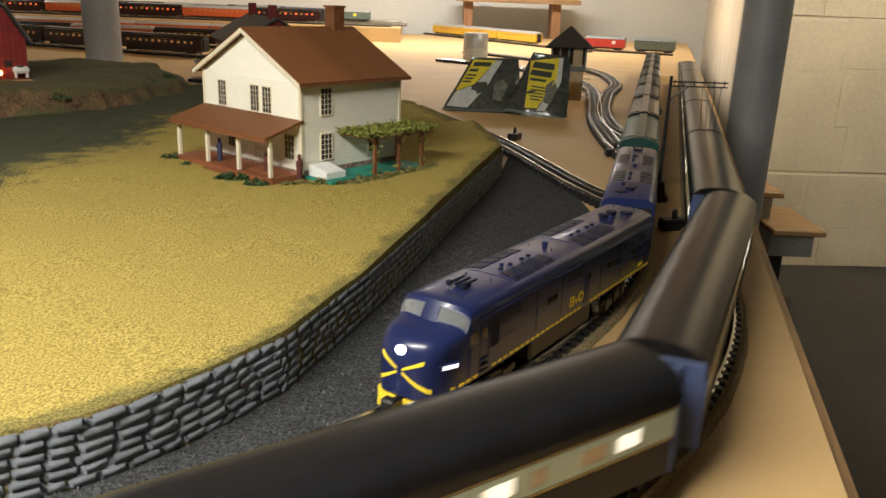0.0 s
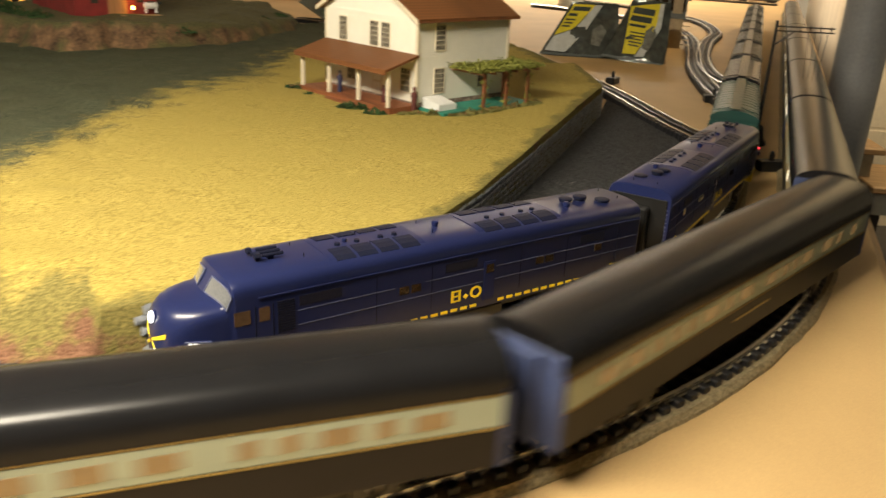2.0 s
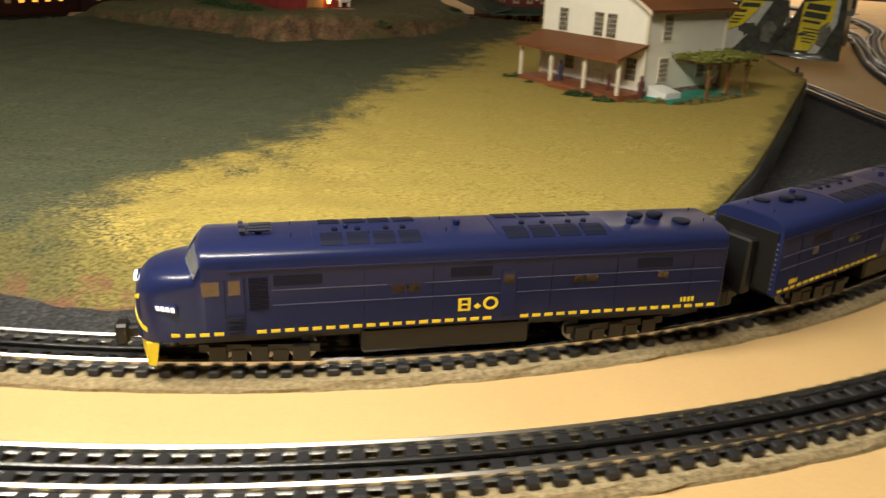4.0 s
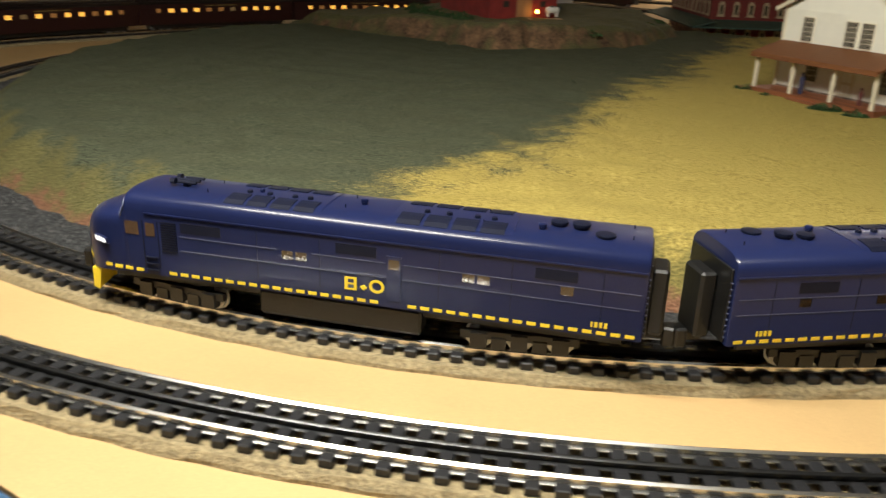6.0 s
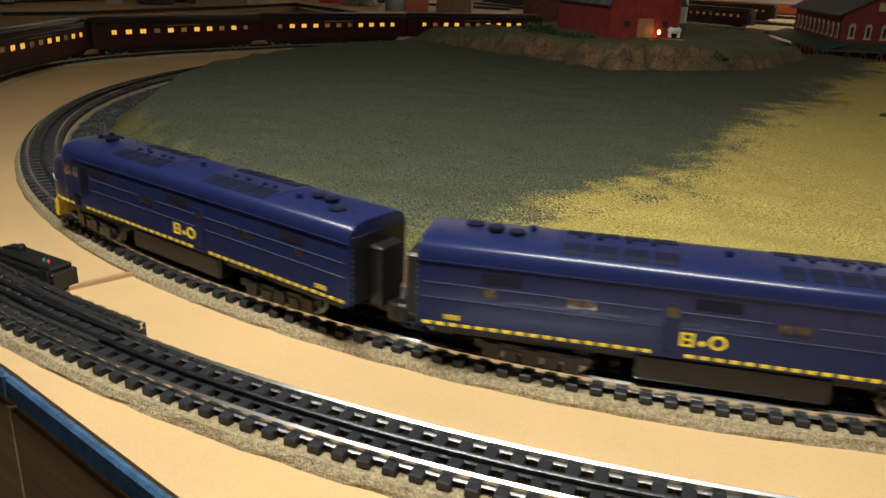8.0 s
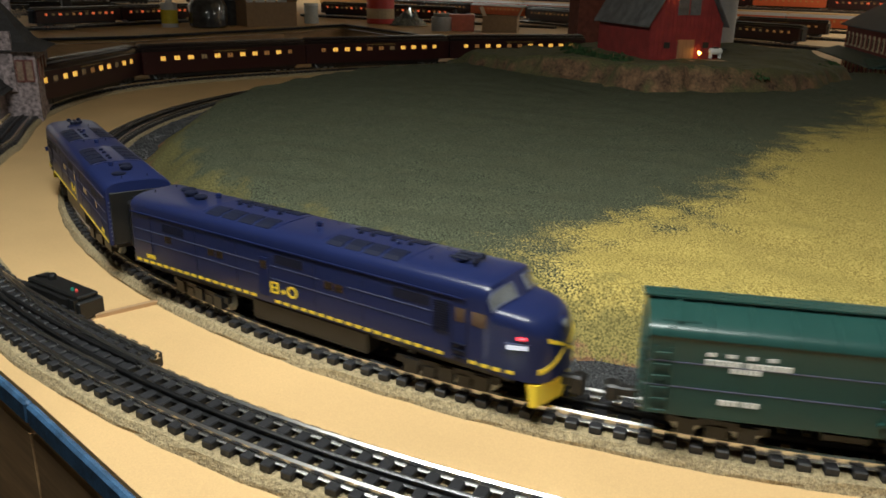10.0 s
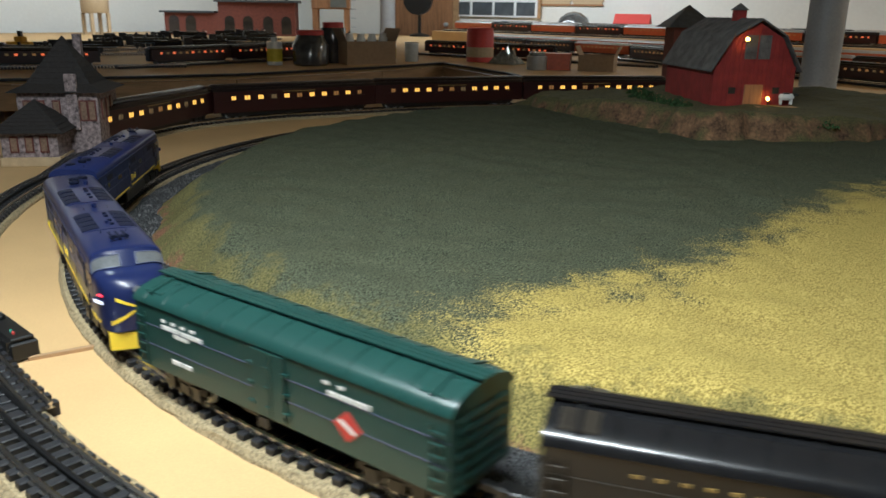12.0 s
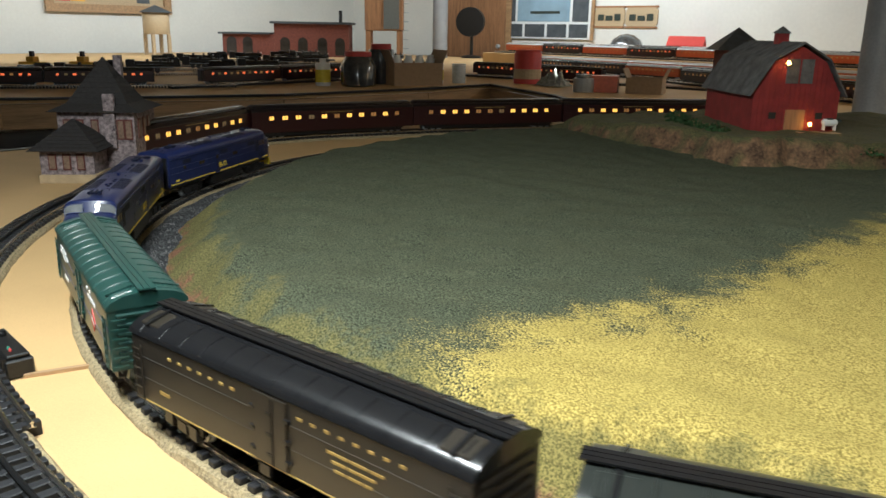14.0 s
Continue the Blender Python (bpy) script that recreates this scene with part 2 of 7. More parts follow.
def turf():
    """Straw and grey-green scatter with a ragged seam, its dark side partly shade in colour."""
    m = bpy.data.materials.new("turf")
    m.use_nodes = True
    nt = m.node_tree
    N, L = nt.nodes, nt.links
    b = N["Principled BSDF"]
    b.inputs["Roughness"].default_value = 0.95
    b.inputs["Specular IOR Level"].default_value = 0.1
    co = N.new("ShaderNodeTexCoord")

    def tex(scale, detail=4):
        n = N.new("ShaderNodeTexNoise")
        n.inputs["Scale"].default_value, n.inputs["Detail"].default_value = scale, detail
        L.new(co.outputs["Object"], n.inputs["Vector"])
        return n

    def math_(op, a, b_, c=0.0):
        n = N.new("ShaderNodeMath")
        n.operation = op
        for i, v in enumerate((a, b_, c)):
            if isinstance(v, (int, float)):
                n.inputs[i].default_value = v
            else:
                L.new(v, n.inputs[i])
        return n.outputs[0]

    def mix(f, a, b_):
        n = N.new("ShaderNodeMixRGB")
        for i, v in enumerate((f, a, b_)):
            if isinstance(v, tuple):
                n.inputs[i].default_value = (*v, 1)
            elif isinstance(v, float):
                n.inputs[i].default_value = v
            else:
                L.new(v, n.inputs[i])
        return n.outputs[0]

    big, mid, small, grit = tex(4), tex(26, 6), tex(160), tex(520, 5)
    sep = N.new("ShaderNodeSeparateXYZ")
    L.new(co.outputs["Object"], sep.inputs[0])
    x, y = sep.outputs[0], sep.outputs[1]
    # the wandering seam between the two, partly a shadow's edge put into the colour
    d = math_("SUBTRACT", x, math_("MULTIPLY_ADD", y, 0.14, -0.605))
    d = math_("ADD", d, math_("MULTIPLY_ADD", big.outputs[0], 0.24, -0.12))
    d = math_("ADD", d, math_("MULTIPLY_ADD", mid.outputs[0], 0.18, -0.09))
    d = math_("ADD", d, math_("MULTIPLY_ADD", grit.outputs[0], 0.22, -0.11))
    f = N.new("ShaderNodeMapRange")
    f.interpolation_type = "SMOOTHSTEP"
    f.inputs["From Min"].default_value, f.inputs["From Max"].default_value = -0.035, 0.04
    L.new(d, f.inputs["Value"])
    g_r = N.new("ShaderNodeMapRange")
    g_r.inputs["From Min"].default_value, g_r.inputs["From Max"].default_value = 0.36, 0.64
    L.new(grit.outputs[0], g_r.inputs["Value"])
    s_r = N.new("ShaderNodeMapRange")
    s_r.inputs["From Min"].default_value, s_r.inputs["From Max"].default_value = 0.38, 0.62
    L.new(mid.outputs[0], s_r.inputs["Value"])
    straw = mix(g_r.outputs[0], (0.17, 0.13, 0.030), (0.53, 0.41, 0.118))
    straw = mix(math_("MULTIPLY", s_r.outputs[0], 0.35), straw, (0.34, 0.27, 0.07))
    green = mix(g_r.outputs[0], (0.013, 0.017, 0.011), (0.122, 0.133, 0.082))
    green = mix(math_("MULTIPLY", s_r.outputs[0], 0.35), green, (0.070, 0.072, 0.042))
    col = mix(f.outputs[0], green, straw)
    # the verge round the rim: darker grass and bare earth, kept in the mesh's own attribute
    at = N.new("ShaderNodeAttribute")
    at.attribute_name = "verge"
    v = math_("ADD", math_("MULTIPLY", at.outputs["Fac"], 1.25), math_("MULTIPLY_ADD", mid.outputs[0], 1.1, -0.55))
    v = math_("ADD", v, math_("MULTIPLY_ADD", small.outputs[0], 0.5, -0.25))
    v1 = N.new("ShaderNodeMapRange")
    v1.inputs["From Min"].default_value, v1.inputs["From Max"].default_value = 0.35, 0.62
    L.new(v, v1.inputs["Value"])
    col = mix(math_("MULTIPLY", v1.outputs[0], 0.8), col, mix(g_r.outputs[0], (0.06, 0.06, 0.022), (0.20, 0.17, 0.06)))
    v2 = N.new("ShaderNodeMapRange")
    v2.inputs["From Min"].default_value, v2.inputs["From Max"].default_value = 0.85, 1.05
    L.new(v, v2.inputs["Value"])
    col = mix(v2.outputs[0], col, mix(g_r.outputs[0], (0.10, 0.045, 0.025), (0.24, 0.13, 0.08)))
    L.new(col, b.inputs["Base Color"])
    bp = N.new("ShaderNodeBump")
    bp.inputs["Strength"].default_value, bp.inputs["Distance"].default_value = 0.9, 0.0014
    L.new(grit.outputs[0], bp.inputs["Height"])
    L.new(bp.outputs[0], b.inputs["Normal"])
    return m


M["turf"] = turf()

# ---- mesh helpers ----


def part(name, bm, material, parent=None, label="", smooth=False, kind=""):
    me = bpy.data.meshes.new(name)
    bmesh.ops.recalc_face_normals(bm, faces=bm.faces)
    bm.to_mesh(me)
    bm.free()
    for m in material if isinstance(material, (list, tuple)) else [material]:
        me.materials.append(m)
    if smooth:
        me.shade_smooth()
        me.set_sharp_from_angle(angle=radians(38))
    ob = new(name, me)
    if parent is not None:
        ob.parent = parent
    return tagged(ob, label, kind=kind)


def again(ob, m, parent):
    """The same mesh once more, as a part of its own."""
    o = new(ob.name.split(".")[0], ob.data)
    o.parent = parent
    o.matrix_basis = m
    return o


BOARD = 0.005  # height of the board's top


def thing(name, m, label, category, group="", kind=""):
    """An Empty that parents its parts; what is given height 0 stands on the board."""
    ob = new(name)
    if not kind and m.translation.z == 0:
        m = pose(0, 0, BOARD) @ m
    ob.empty_display_size = 0.02
    ob.matrix_basis = m
    return tagged(ob, label, category, group, kind)


def box(bm, x0, x1, y0, y1, z0, z1, bevel=0.0, mi=0):
    vs = [bm.verts.new((x, y, z)) for z in (z0, z1) for y in (y0, y1) for x in (x0, x1)]
    fs = [bm.faces.new([vs[i] for i in q]) for q in ((0, 2, 3, 1), (4, 5, 7, 6), (0, 1, 5, 4), (2, 6, 7, 3), (0, 4, 6, 2), (1, 3, 7, 5))]
    for f in fs:
        f.material_index = mi
    if bevel:
        bmesh.ops.bevel(bm, geom=list({e for f in fs for e in f.edges}), offset=bevel, segments=1, affect="EDGES")
    return vs


def boxes(*dims, bevel=0.0):
    bm = bmesh.new()
    for d in dims:
        box(bm, *d, bevel=bevel)
    return bm


def tube(bm, x, y, z0, z1, r0, r1=None, n=14, cap=True):
    r1 = r0 if r1 is None else r1
    a = [bm.verts.new((x + r0 * math.cos(k * math.tau / n), y + r0 * math.sin(k * math.tau / n), z0)) for k in range(n)]
    b = [bm.verts.new((x + r1 * math.cos(k * math.tau / n), y + r1 * math.sin(k * math.tau / n), z1)) for k in range(n)]
    for k in range(n):
        bm.faces.new((a[k], a[(k + 1) % n], b[(k + 1) % n], b[k]))
    if cap:
        bm.faces.new(a[::-1])
        bm.faces.new(b)
    return bm


def lathe(profile, n=16):
    """A turned body from (radius, height) pairs."""
    bm = bmesh.new()
    rings = [[bm.verts.new((r * math.cos(k * math.tau / n), r * math.sin(k * math.tau / n), z)) for k in range(n)] for r, z in profile]
    for a, b in zip(rings, rings[1:]):
        for k in range(n):
            bm.faces.new((a[k], a[(k + 1) % n], b[(k + 1) % n], b[k]))
    bm.faces.new(rings[0][::-1])
    bm.faces.new(rings[-1])
    return bm


def loft(bm, rings, close=True, caps=True, mi=0):
    vs = [[bm.verts.new(p) for p in r] for r in rings]
    n = len(vs[0])
    for a, b in zip(vs, vs[1:]):
        for k in range(n if close else n - 1):
            bm.faces.new((a[k], a[(k + 1) % n], b[(k + 1) % n], b[k])).material_index = mi
    if caps:
        bm.faces.new(vs[0][::-1]).material_index = mi
        bm.faces.new(vs[-1]).material_index = mi
    return bm


def prism(bm, pts, z0, z1):
    a, b = [bm.verts.new((x, y, z0)) for x, y in pts], [bm.verts.new((x, y, z1)) for x, y in pts]
    n = len(pts)
    for k in range(n):
        bm.faces.new((a[k], a[(k + 1) % n], b[(k + 1) % n], b[k]))
    bm.faces.new(a[::-1])
    bm.faces.new(b)
    return bm


def rod(bm, p, q, r, n=6):
    p, q = Vector(p), Vector(q)
    t = (q - p).to_track_quat("Z", "Y").to_matrix()
    a = [bm.verts.new(p + t @ Vector((r * math.cos(k * math.tau / n), r * math.sin(k * math.tau / n), 0))) for k in range(n)]
    b = [bm.verts.new(v.co + (q - p)) for v in a]
    for k in range(n):
        bm.faces.new((a[k], a[(k + 1) % n], b[(k + 1) % n], b[k]))
    bm.faces.new(a[::-1])
    bm.faces.new(b)
    return bm


# ---- the two main tracks, as lines and arcs ----


class Way:
    """A track's middle line: it comes from far down the room, rounds the near curve and goes back."""

    def __init__(self, pts):
        self.p = np.array(pts, float)
        self.s = np.r_[0, np.cumsum(np.hypot(*np.diff(self.p, axis=0).T))]

    def at(self, s):
        return np.array((np.interp(s, self.s, self.p[:, 0]), np.interp(s, self.s, self.p[:, 1])))

    def heading(self, s):
        d = self.at(s + 0.004) - self.at(s - 0.004)
        return math.atan2(d[1], d[0])


def arc(cx, cy, r, a0, a1, n):
    return [(cx + r * math.cos(radians(a)), cy + r * math.sin(radians(a))) for a in np.linspace(a0, a1, n)]


def lead(p, degrees, length, n=60):
    return [(p[0] + math.sin(radians(degrees)) * k, p[1] + math.cos(radians(degrees)) * k) for k in np.linspace(length, 0.02, n)]


def curve_through(pts, n=14):
    """A smooth line through a few places."""
    p = [Vector(q) for q in pts]
    out = []
    for i in range(1, len(p) - 2):
        a, b, c, d = p[i - 1], p[i], p[i + 1], p[i + 2]
        for k in range(n):
            t = k / n
            out.append(tuple(0.5 * ((2 * b) + (c - a) * t + (2 * a - 5 * b + 4 * c - d) * t * t + (3 * b - a - 3 * c + d) * t ** 3)))
    return out + [tuple(p[-2])]


a_in = arc(-0.66, 1.243, 1.056, -17, -252, 200)
INNER = Way(lead(a_in[0], 17, 4.2) + a_in)
P55 = (-0.674 + 1.284 * math.cos(radians(-55)), 1.34 + 1.284 * math.sin(radians(-55)))
C2 = (P55[0] - 0.88 * math.cos(radians(-55)), P55[1] - 0.88 * math.sin(radians(-55)))
a_out = arc(*C2, 0.88, -18, -55, 50) + arc(-0.674, 1.34, 1.284, -55.5, -136, 100)
back = curve_through([(-1.43, 0.30), (-1.595, 0.451), (-1.86, 0.68), (-2.03, 0.95), (-2.05, 1.22), (-1.98, 1.48), (-1.86, 1.80), (-1.68, 2.10), (-1.42, 2.42), (-1.12, 2.66), (-0.8, 2.8), (-0.4, 2.86)])
OUTER = Way(lead(a_out[0], 18, 4.2) + a_out + back[1:])
RAIL = 0.022  # height of the railhead over the board

# ---- the room ----
FLOOR = -0.86


def room():
    part("floor", boxes((-10.2, 5.0, -3.2, 8.4, FLOOR - 0.1, FLOOR)), M["floor"], label="dark concrete basement floor", kind="structure")
    part("ceiling", boxes((-10.2, 5.0, -3.2, 8.4, 1.62, 1.72)), M["ceil"], label="pale painted basement ceiling", kind="structure")
    part("wall_north", boxes((-10.2, 5.0, 7.9, 8.1, FLOOR, 1.62)), M["plaster"], label="off-white plastered wall behind the layout", kind="structure")
    part("wall_west", boxes((-10.1, -9.9, -3.2, 7.9, FLOOR, 1.62)), M["plaster"], label="off-white plastered side wall", kind="structure")
    part("wall_south", boxes((-9.9, 5.0, -3.2, -3.0, FLOOR, 1.62)), M["plaster"], label="off-white plastered wall", kind="structure")
    part("wall_east", boxes((4.8, 5.0, -3.0, 7.9, FLOOR, 1.62)), M["plaster"], label="off-white plastered side wall", kind="structure")
    # cream block wall beside the stairs: courses of large blocks with worn joints
    bm = bmesh.new()
    prism(bm, [(1.60, 3.55), (4.8, 3.55), (4.8, 7.9), (2.95, 7.9)], FLOOR, 1.62)
    wall = part("wall_block", bm, M["concrete"], label="cream painted concrete block wall with cracked joints", kind="structure")
    rnd = random.Random(4)
    z = FLOOR
    while z < 1.5:
        h = rnd.choice((0.19, 0.225, 0.26))
        x = 1.605 - rnd.uniform(0.0, 0.3)
        while x < 3.9:
            w = rnd.uniform(0.34, 0.62)
            x0, x1 = max(x, 1.605), x + w
            if x1 - x0 > 0.05:
                bm = bmesh.new()
                o, gap = rnd.uniform(0.002, 0.0055), rnd.choice((0.0004, 0.0008, 0.0022))
                dz = rnd.choice((0, 0, 0.012, -0.012))
                box(bm, x0 + gap, x1 - gap, 3.55 - o, 3.551, z + gap + dz, z + h - gap + dz, bevel=0.0016)
                part("block", bm, M["concrete"], wall)
            x += w
        z += h
    # square end of the wall, painted lighter
    part("wall_end_trim", boxes((1.54, 1.598, 3.50, 3.58, FLOOR, 1.62)), M["plaster"], label="pale painted corner board", kind="structure")
    for x, y, r, lab in ((-1.136, 3.22, 0.068, "grey painted round steel column standing through the layout"), (1.034, 2.17, 0.064, "grey painted round steel column beside the table edge"), (-7.17, 7.0, 0.09, "grey painted round steel column at the far wall")):
        bm = tube(bmesh.new(), 0, 0, FLOOR, 1.62, r, n=32, cap=False)
        ob = part("column", bm, M["pillar"], label=lab, smooth=True, kind="structure")
        ob.location = (x, y, 0)
        col = part("collar", lathe([(r + 0.006, 1.52), (r + 0.012, 1.53), (r + 0.012, 1.60), (r + 0.004, 1.615)], 24), M["pillar"], ob, smooth=True)
    # wooden steps by the wall
    for x, y, z, w in ((1.475, 3.10, -0.375, 0.11), (1.615, 2.98, -0.50, 0.105)):
        st = thing("wooden_step", pose(x, y, z, 0, 0, -4), "worn brown wooden stair tread against the block wall", "step", "steps by the wall")
        part("tread", boxes((-w, w, -0.10, 0.30, -0.026, 0), bevel=0.005), M["step_wood"], st)
        part("bracket", boxes((-w + 0.01, w - 0.03, -0.06, 0.30, -0.12, -0.027)), M["pack_grey"], st, "pale grey painted riser")
        part("post", boxes((-0.03, 0.03, 0.1, 0.3, FLOOR - z, -0.121)), M["floor"], st)


TABLE = [(-2.32, 0.30), (-1.45, 0.135), (-0.80, 0.014), (-0.25, -0.10), (0.20, -0.10), (0.567, 1.04), (1.35, 3.42), (2.62, 7.4), (-9.6, 7.4), (-9.6, 0.2), (-4.3, 0.2), (-3.94, 1.06), (-3.71, 1.58), (-3.48, 2.18), (-3.42, 3.1), (-3.46, 3.70), (-2.67, 3.31), (-2.12, 2.9), (-2.2, 2.2), (-2.36, 1.3)]


def table():
    top = part("table_top", prism(bmesh.new(), TABLE, -0.02, BOARD), M["board"], label="tan hardboard layout top, worn and stained", kind="structure")
    # edge boards, each its own plank; the near one carries a blue strip
    n = len(TABLE)
    for k in range(n):
        p, q = Vector(TABLE[k]), Vector(TABLE[(k + 1) % n])
        d = q - p
        ang = math.degrees(math.atan2(d.y, d.x))
        pl = part("edge_board", boxes((0.001, d.length - 0.001, -0.022 if k >= 4 else -0.008, -0.002, -0.16 if k < 5 else -0.13, -0.021 if k >= 4 else -0.016), bevel=0.002), M["fascia"], top)
        pl.matrix_basis = pose(p.x, p.y, 0, 0, 0, ang)
        if k >= 9:
            e = part("edge_lip", boxes((0.001, d.length - 0.001, -0.026, -0.0005, -0.004, 0.007), bevel=0.001), M["black"], top, "dark edge lip")
            e.matrix_basis = pose(p.x, p.y, 0, 0, 0, ang)
        if k < 4:
            e = part("edge_strip", boxes((0.001, d.length - 0.001, -0.006, 0.0, -0.014, 0.004), bevel=0.002), M["blue_edge"], top, "chipped dark blue edge strip")
            e.matrix_basis = pose(p.x, p.y, BOARD - 0.001, 0, 0, ang) @ pose(0, -0.003, 0)
    for x, y in ((-2.1, 0.42), (-0.95, 0.16), (0.1, 0.0), (0.5, 1.2), (1.2, 3.3), (-2.2, 2.0), (-3.6, 3.6), (-4.0, 1.3), (-3.6, 2.4)):
        part("table_leg", boxes((x - 0.045, x + 0.045, y - 0.0, y + 0.045, FLOOR, -0.021)), M["leg_wood"], top)
    rail_ = part("cross_rail", boxes((0, 1.3, 0.02, 0.06, -0.30, -0.135), bevel=0.004), M["leg_wood"], top)
    rail_.matrix_basis = pose(-1.9, 0.235, 0, 0, 0, -10.5)
    # saw cut across the board and a ply patch beside the near curve
    cut = part("board_seam", boxes((0, 0.062, -0.0012, 0.0012, -0.001, 0.0006)), M["fascia"], top)
    cut.matrix_basis = pose(-0.893, 0.123, BOARD, 0, 0, 71)


def sweep(way, s0, s1, step, shape, close=True):
    """A section (across, up) carried along a way."""
    bm = bmesh.new()
    rings = []
    for s in np.arange(s0, s1 + step / 2, step):
        p, h = way.at(s), way.heading(s)
        nx, ny = -math.sin(h), math.cos(h)
        rings.append([(p[0] + nx * a, p[1] + ny * a, z) for a, z in shape])
    return loft(bm, rings, close)


def rail_shape(off, z):
    w, b = 0.0018, 0.0032
    right = [(b, 0.0055), (0.0007, 0.0046), (0.0007, 0.0020), (w, 0.0020), (w, 0.0010), (w * 0.08, 0.0)]
    return [(off + a, z - d) for a, d in right] + [(off - a, z - d) for a, d in right[::-1]]


def track(name, way, s0, s1, near0, near1, label, bed=True):
    tr = thing(name, Matrix(), label, "track", "model railway tracks", "structure")
    if bed:
        rnd = random.Random(7)
        bm = sweep(way, s0, s1, 0.02, [(-0.0330, 0.003), (-0.0320, 0.0078), (-0.0290, 0.0116), (0.0290, 0.0116), (0.0320, 0.0078), (0.0330, 0.003)])
        for v in bm.verts:
            v.co += Vector((rnd.uniform(-1, 1), rnd.uniform(-1, 1), 0)) * 0.0012
        part("roadbed", bm, M["cork"], tr, "speckled cork roadbed")
    for off in (-0.0172, 0.0172):
        part("rail", sweep(way, s0, s1, 0.02, rail_shape(off, RAIL)), M["rail"], tr, "shiny steel running rail")
    part("middle_rail", sweep(way, s0, s1, 0.02, rail_shape(0, RAIL)), M["rail_mid"], tr, "blackened middle rail", smooth=True)
    rest = bmesh.new()
    first = None
    low = 0.0 if bed else BOARD - 0.0117
    for s in np.arange(s0 + 0.01, s1 - 0.005, 0.0154):
        p, h = way.at(s), way.heading(s)
        m = pose(p[0], p[1], 0.0117, 0, 0, math.degrees(h))
        if near0 <= s < near1:
            if first is None:
                first = part("tie", boxes((-0.0041, 0.0041, -0.0252, 0.0252, low, 0.0055), bevel=0.0007), M["tie"], tr)
                first.matrix_basis = m
            else:
                again(first, m, tr)
        else:
            vs = box(rest, -0.0041, 0.0041, -0.0252, 0.0252, low, 0.0055)
            for v in vs:
                v.co = m @ v.co
    if rest.verts:
        part("far_ties", rest, M["tie"], tr, kind="stuff")
    else:
        rest.free()
    return tr


# ---- turf island, hill and stone wall ----
MID = Vector((-0.62, 1.20))
WALL = [(-0.214, 0.359), (-0.200, 0.367), (-0.184, 0.377), (-0.146, 0.398), (-0.114, 0.426), (-0.080, 0.468), (-0.038, 0.530), (0.017, 0.680), (0.083, 0.888), (0.155, 1.13), (0.229, 1.376)]


def rim():
    """The island's edge as angle -> radius, with the height kind: 1 where the stone wall holds it."""
    wway = Way(WALL)
    pts = [(tuple(wway.at(s) - 0.0038 * np.array((-math.sin(wway.heading(s)), math.cos(wway.heading(s))))), 1) for s in np.linspace(0, wway.s[-1], 60)] + [((0.215, 1.55), 0.7), ((0.17, 1.80), 0.5), ((0.10, 2.05), 0.3), ((-0.15, 2.25), 0), ((-0.6, 2.32), 0), ((-1.1, 2.30), 0), ((-1.42, 2.10), 0)]
    circ = []
    for a in np.linspace(143, 291, 60):
        r = 0.995
        circ.append(((-0.66 + r * math.cos(radians(a)), 1.243 + r * math.sin(radians(a))), 0))
    pts += circ
    pts = [(math.atan2(p[1] - MID.y, p[0] - MID.x) % math.tau, math.hypot(p[0] - MID.x, p[1] - MID.y), k) for p, k in pts]
    return sorted(pts)


RIM = rim()
RA = np.array([RIM[-1][0] - math.tau] + [r[0] for r in RIM] + [RIM[0][0] + math.tau])
RR = np.array([RIM[-1][1]] + [r[1] for r in RIM] + [RIM[0][1]])
RK = np.array([RIM[-1][2]] + [r[2] for r in RIM] + [RIM[0][2]])


def smooth01(t):
    t = min(max(t, 0), 1)
    return t * t * (3 - 2 * t)


def turf_height(x, y):
    return 0.056 + 0.010 * smooth01((y - 0.3) / 0.9) + 0.004 * noise.noise((x * 3, y * 3, 0)) + 0.0015 * noise.noise((x * 14, y * 14, 3))


def island():
    bm = bmesh.new()
    lay = bm.verts.layers.float.new("verge")
    na, nr = 480, 90
    rings = []
    for i in range(nr + 1):
        ring = []
        for k in range(na):
            a = k * math.tau / na
            R, kind = float(np.interp(a, RA, RR)), float(np.interp(a, RA, RK))
            wob = 0.02 * noise.noise((math.cos(a) * 9, math.sin(a) * 9, 1)) * (1 - kind)
            R += wob
            f = (i + 0.3) / (nr + 0.3)
            f = 1 - (1 - f) ** 1.7
            r = R * f
            x, y = MID.x + r * math.cos(a), MID.y + r * math.sin(a)
            w = 0.10 * (1 - kind) + 0.004
            edge = (R - r) / w
            drop = smooth01(edge) if kind < 0.6 else (1.0 if i < nr else 0.0)
            if kind >= 0.6:
                drop = 1.0 if i < nr - 1 else (0.97 if i < nr else 0.0)
            z = turf_height(x, y) * drop
            if kind < 0.6:
                z += 0.006 * noise.noise((x * 20, y * 20, 5)) * smooth01((R - r) / 0.03)
            v = bm.verts.new((x, y, max(z, 0.0006)))
            v[lay] = max(0.0, (1.0 if kind < 0.6 else 0.66) - (R - r) / (0.13 if kind < 0.6 else 0.06))
            ring.append(v)
        rings.append(ring)
    for a_, b_ in zip(rings, rings[1:]):
        for k in range(na):
            bm.faces.new((a_[k], a_[(k + 1) % na], b_[(k + 1) % na], b_[k]))
    bm.faces.new(rings[0])
    part("turf_ground", bm, M["turf"], label="model meadow of straw-yellow and grey-green scatter, darker side partly painted shade", smooth=True, kind="structure")


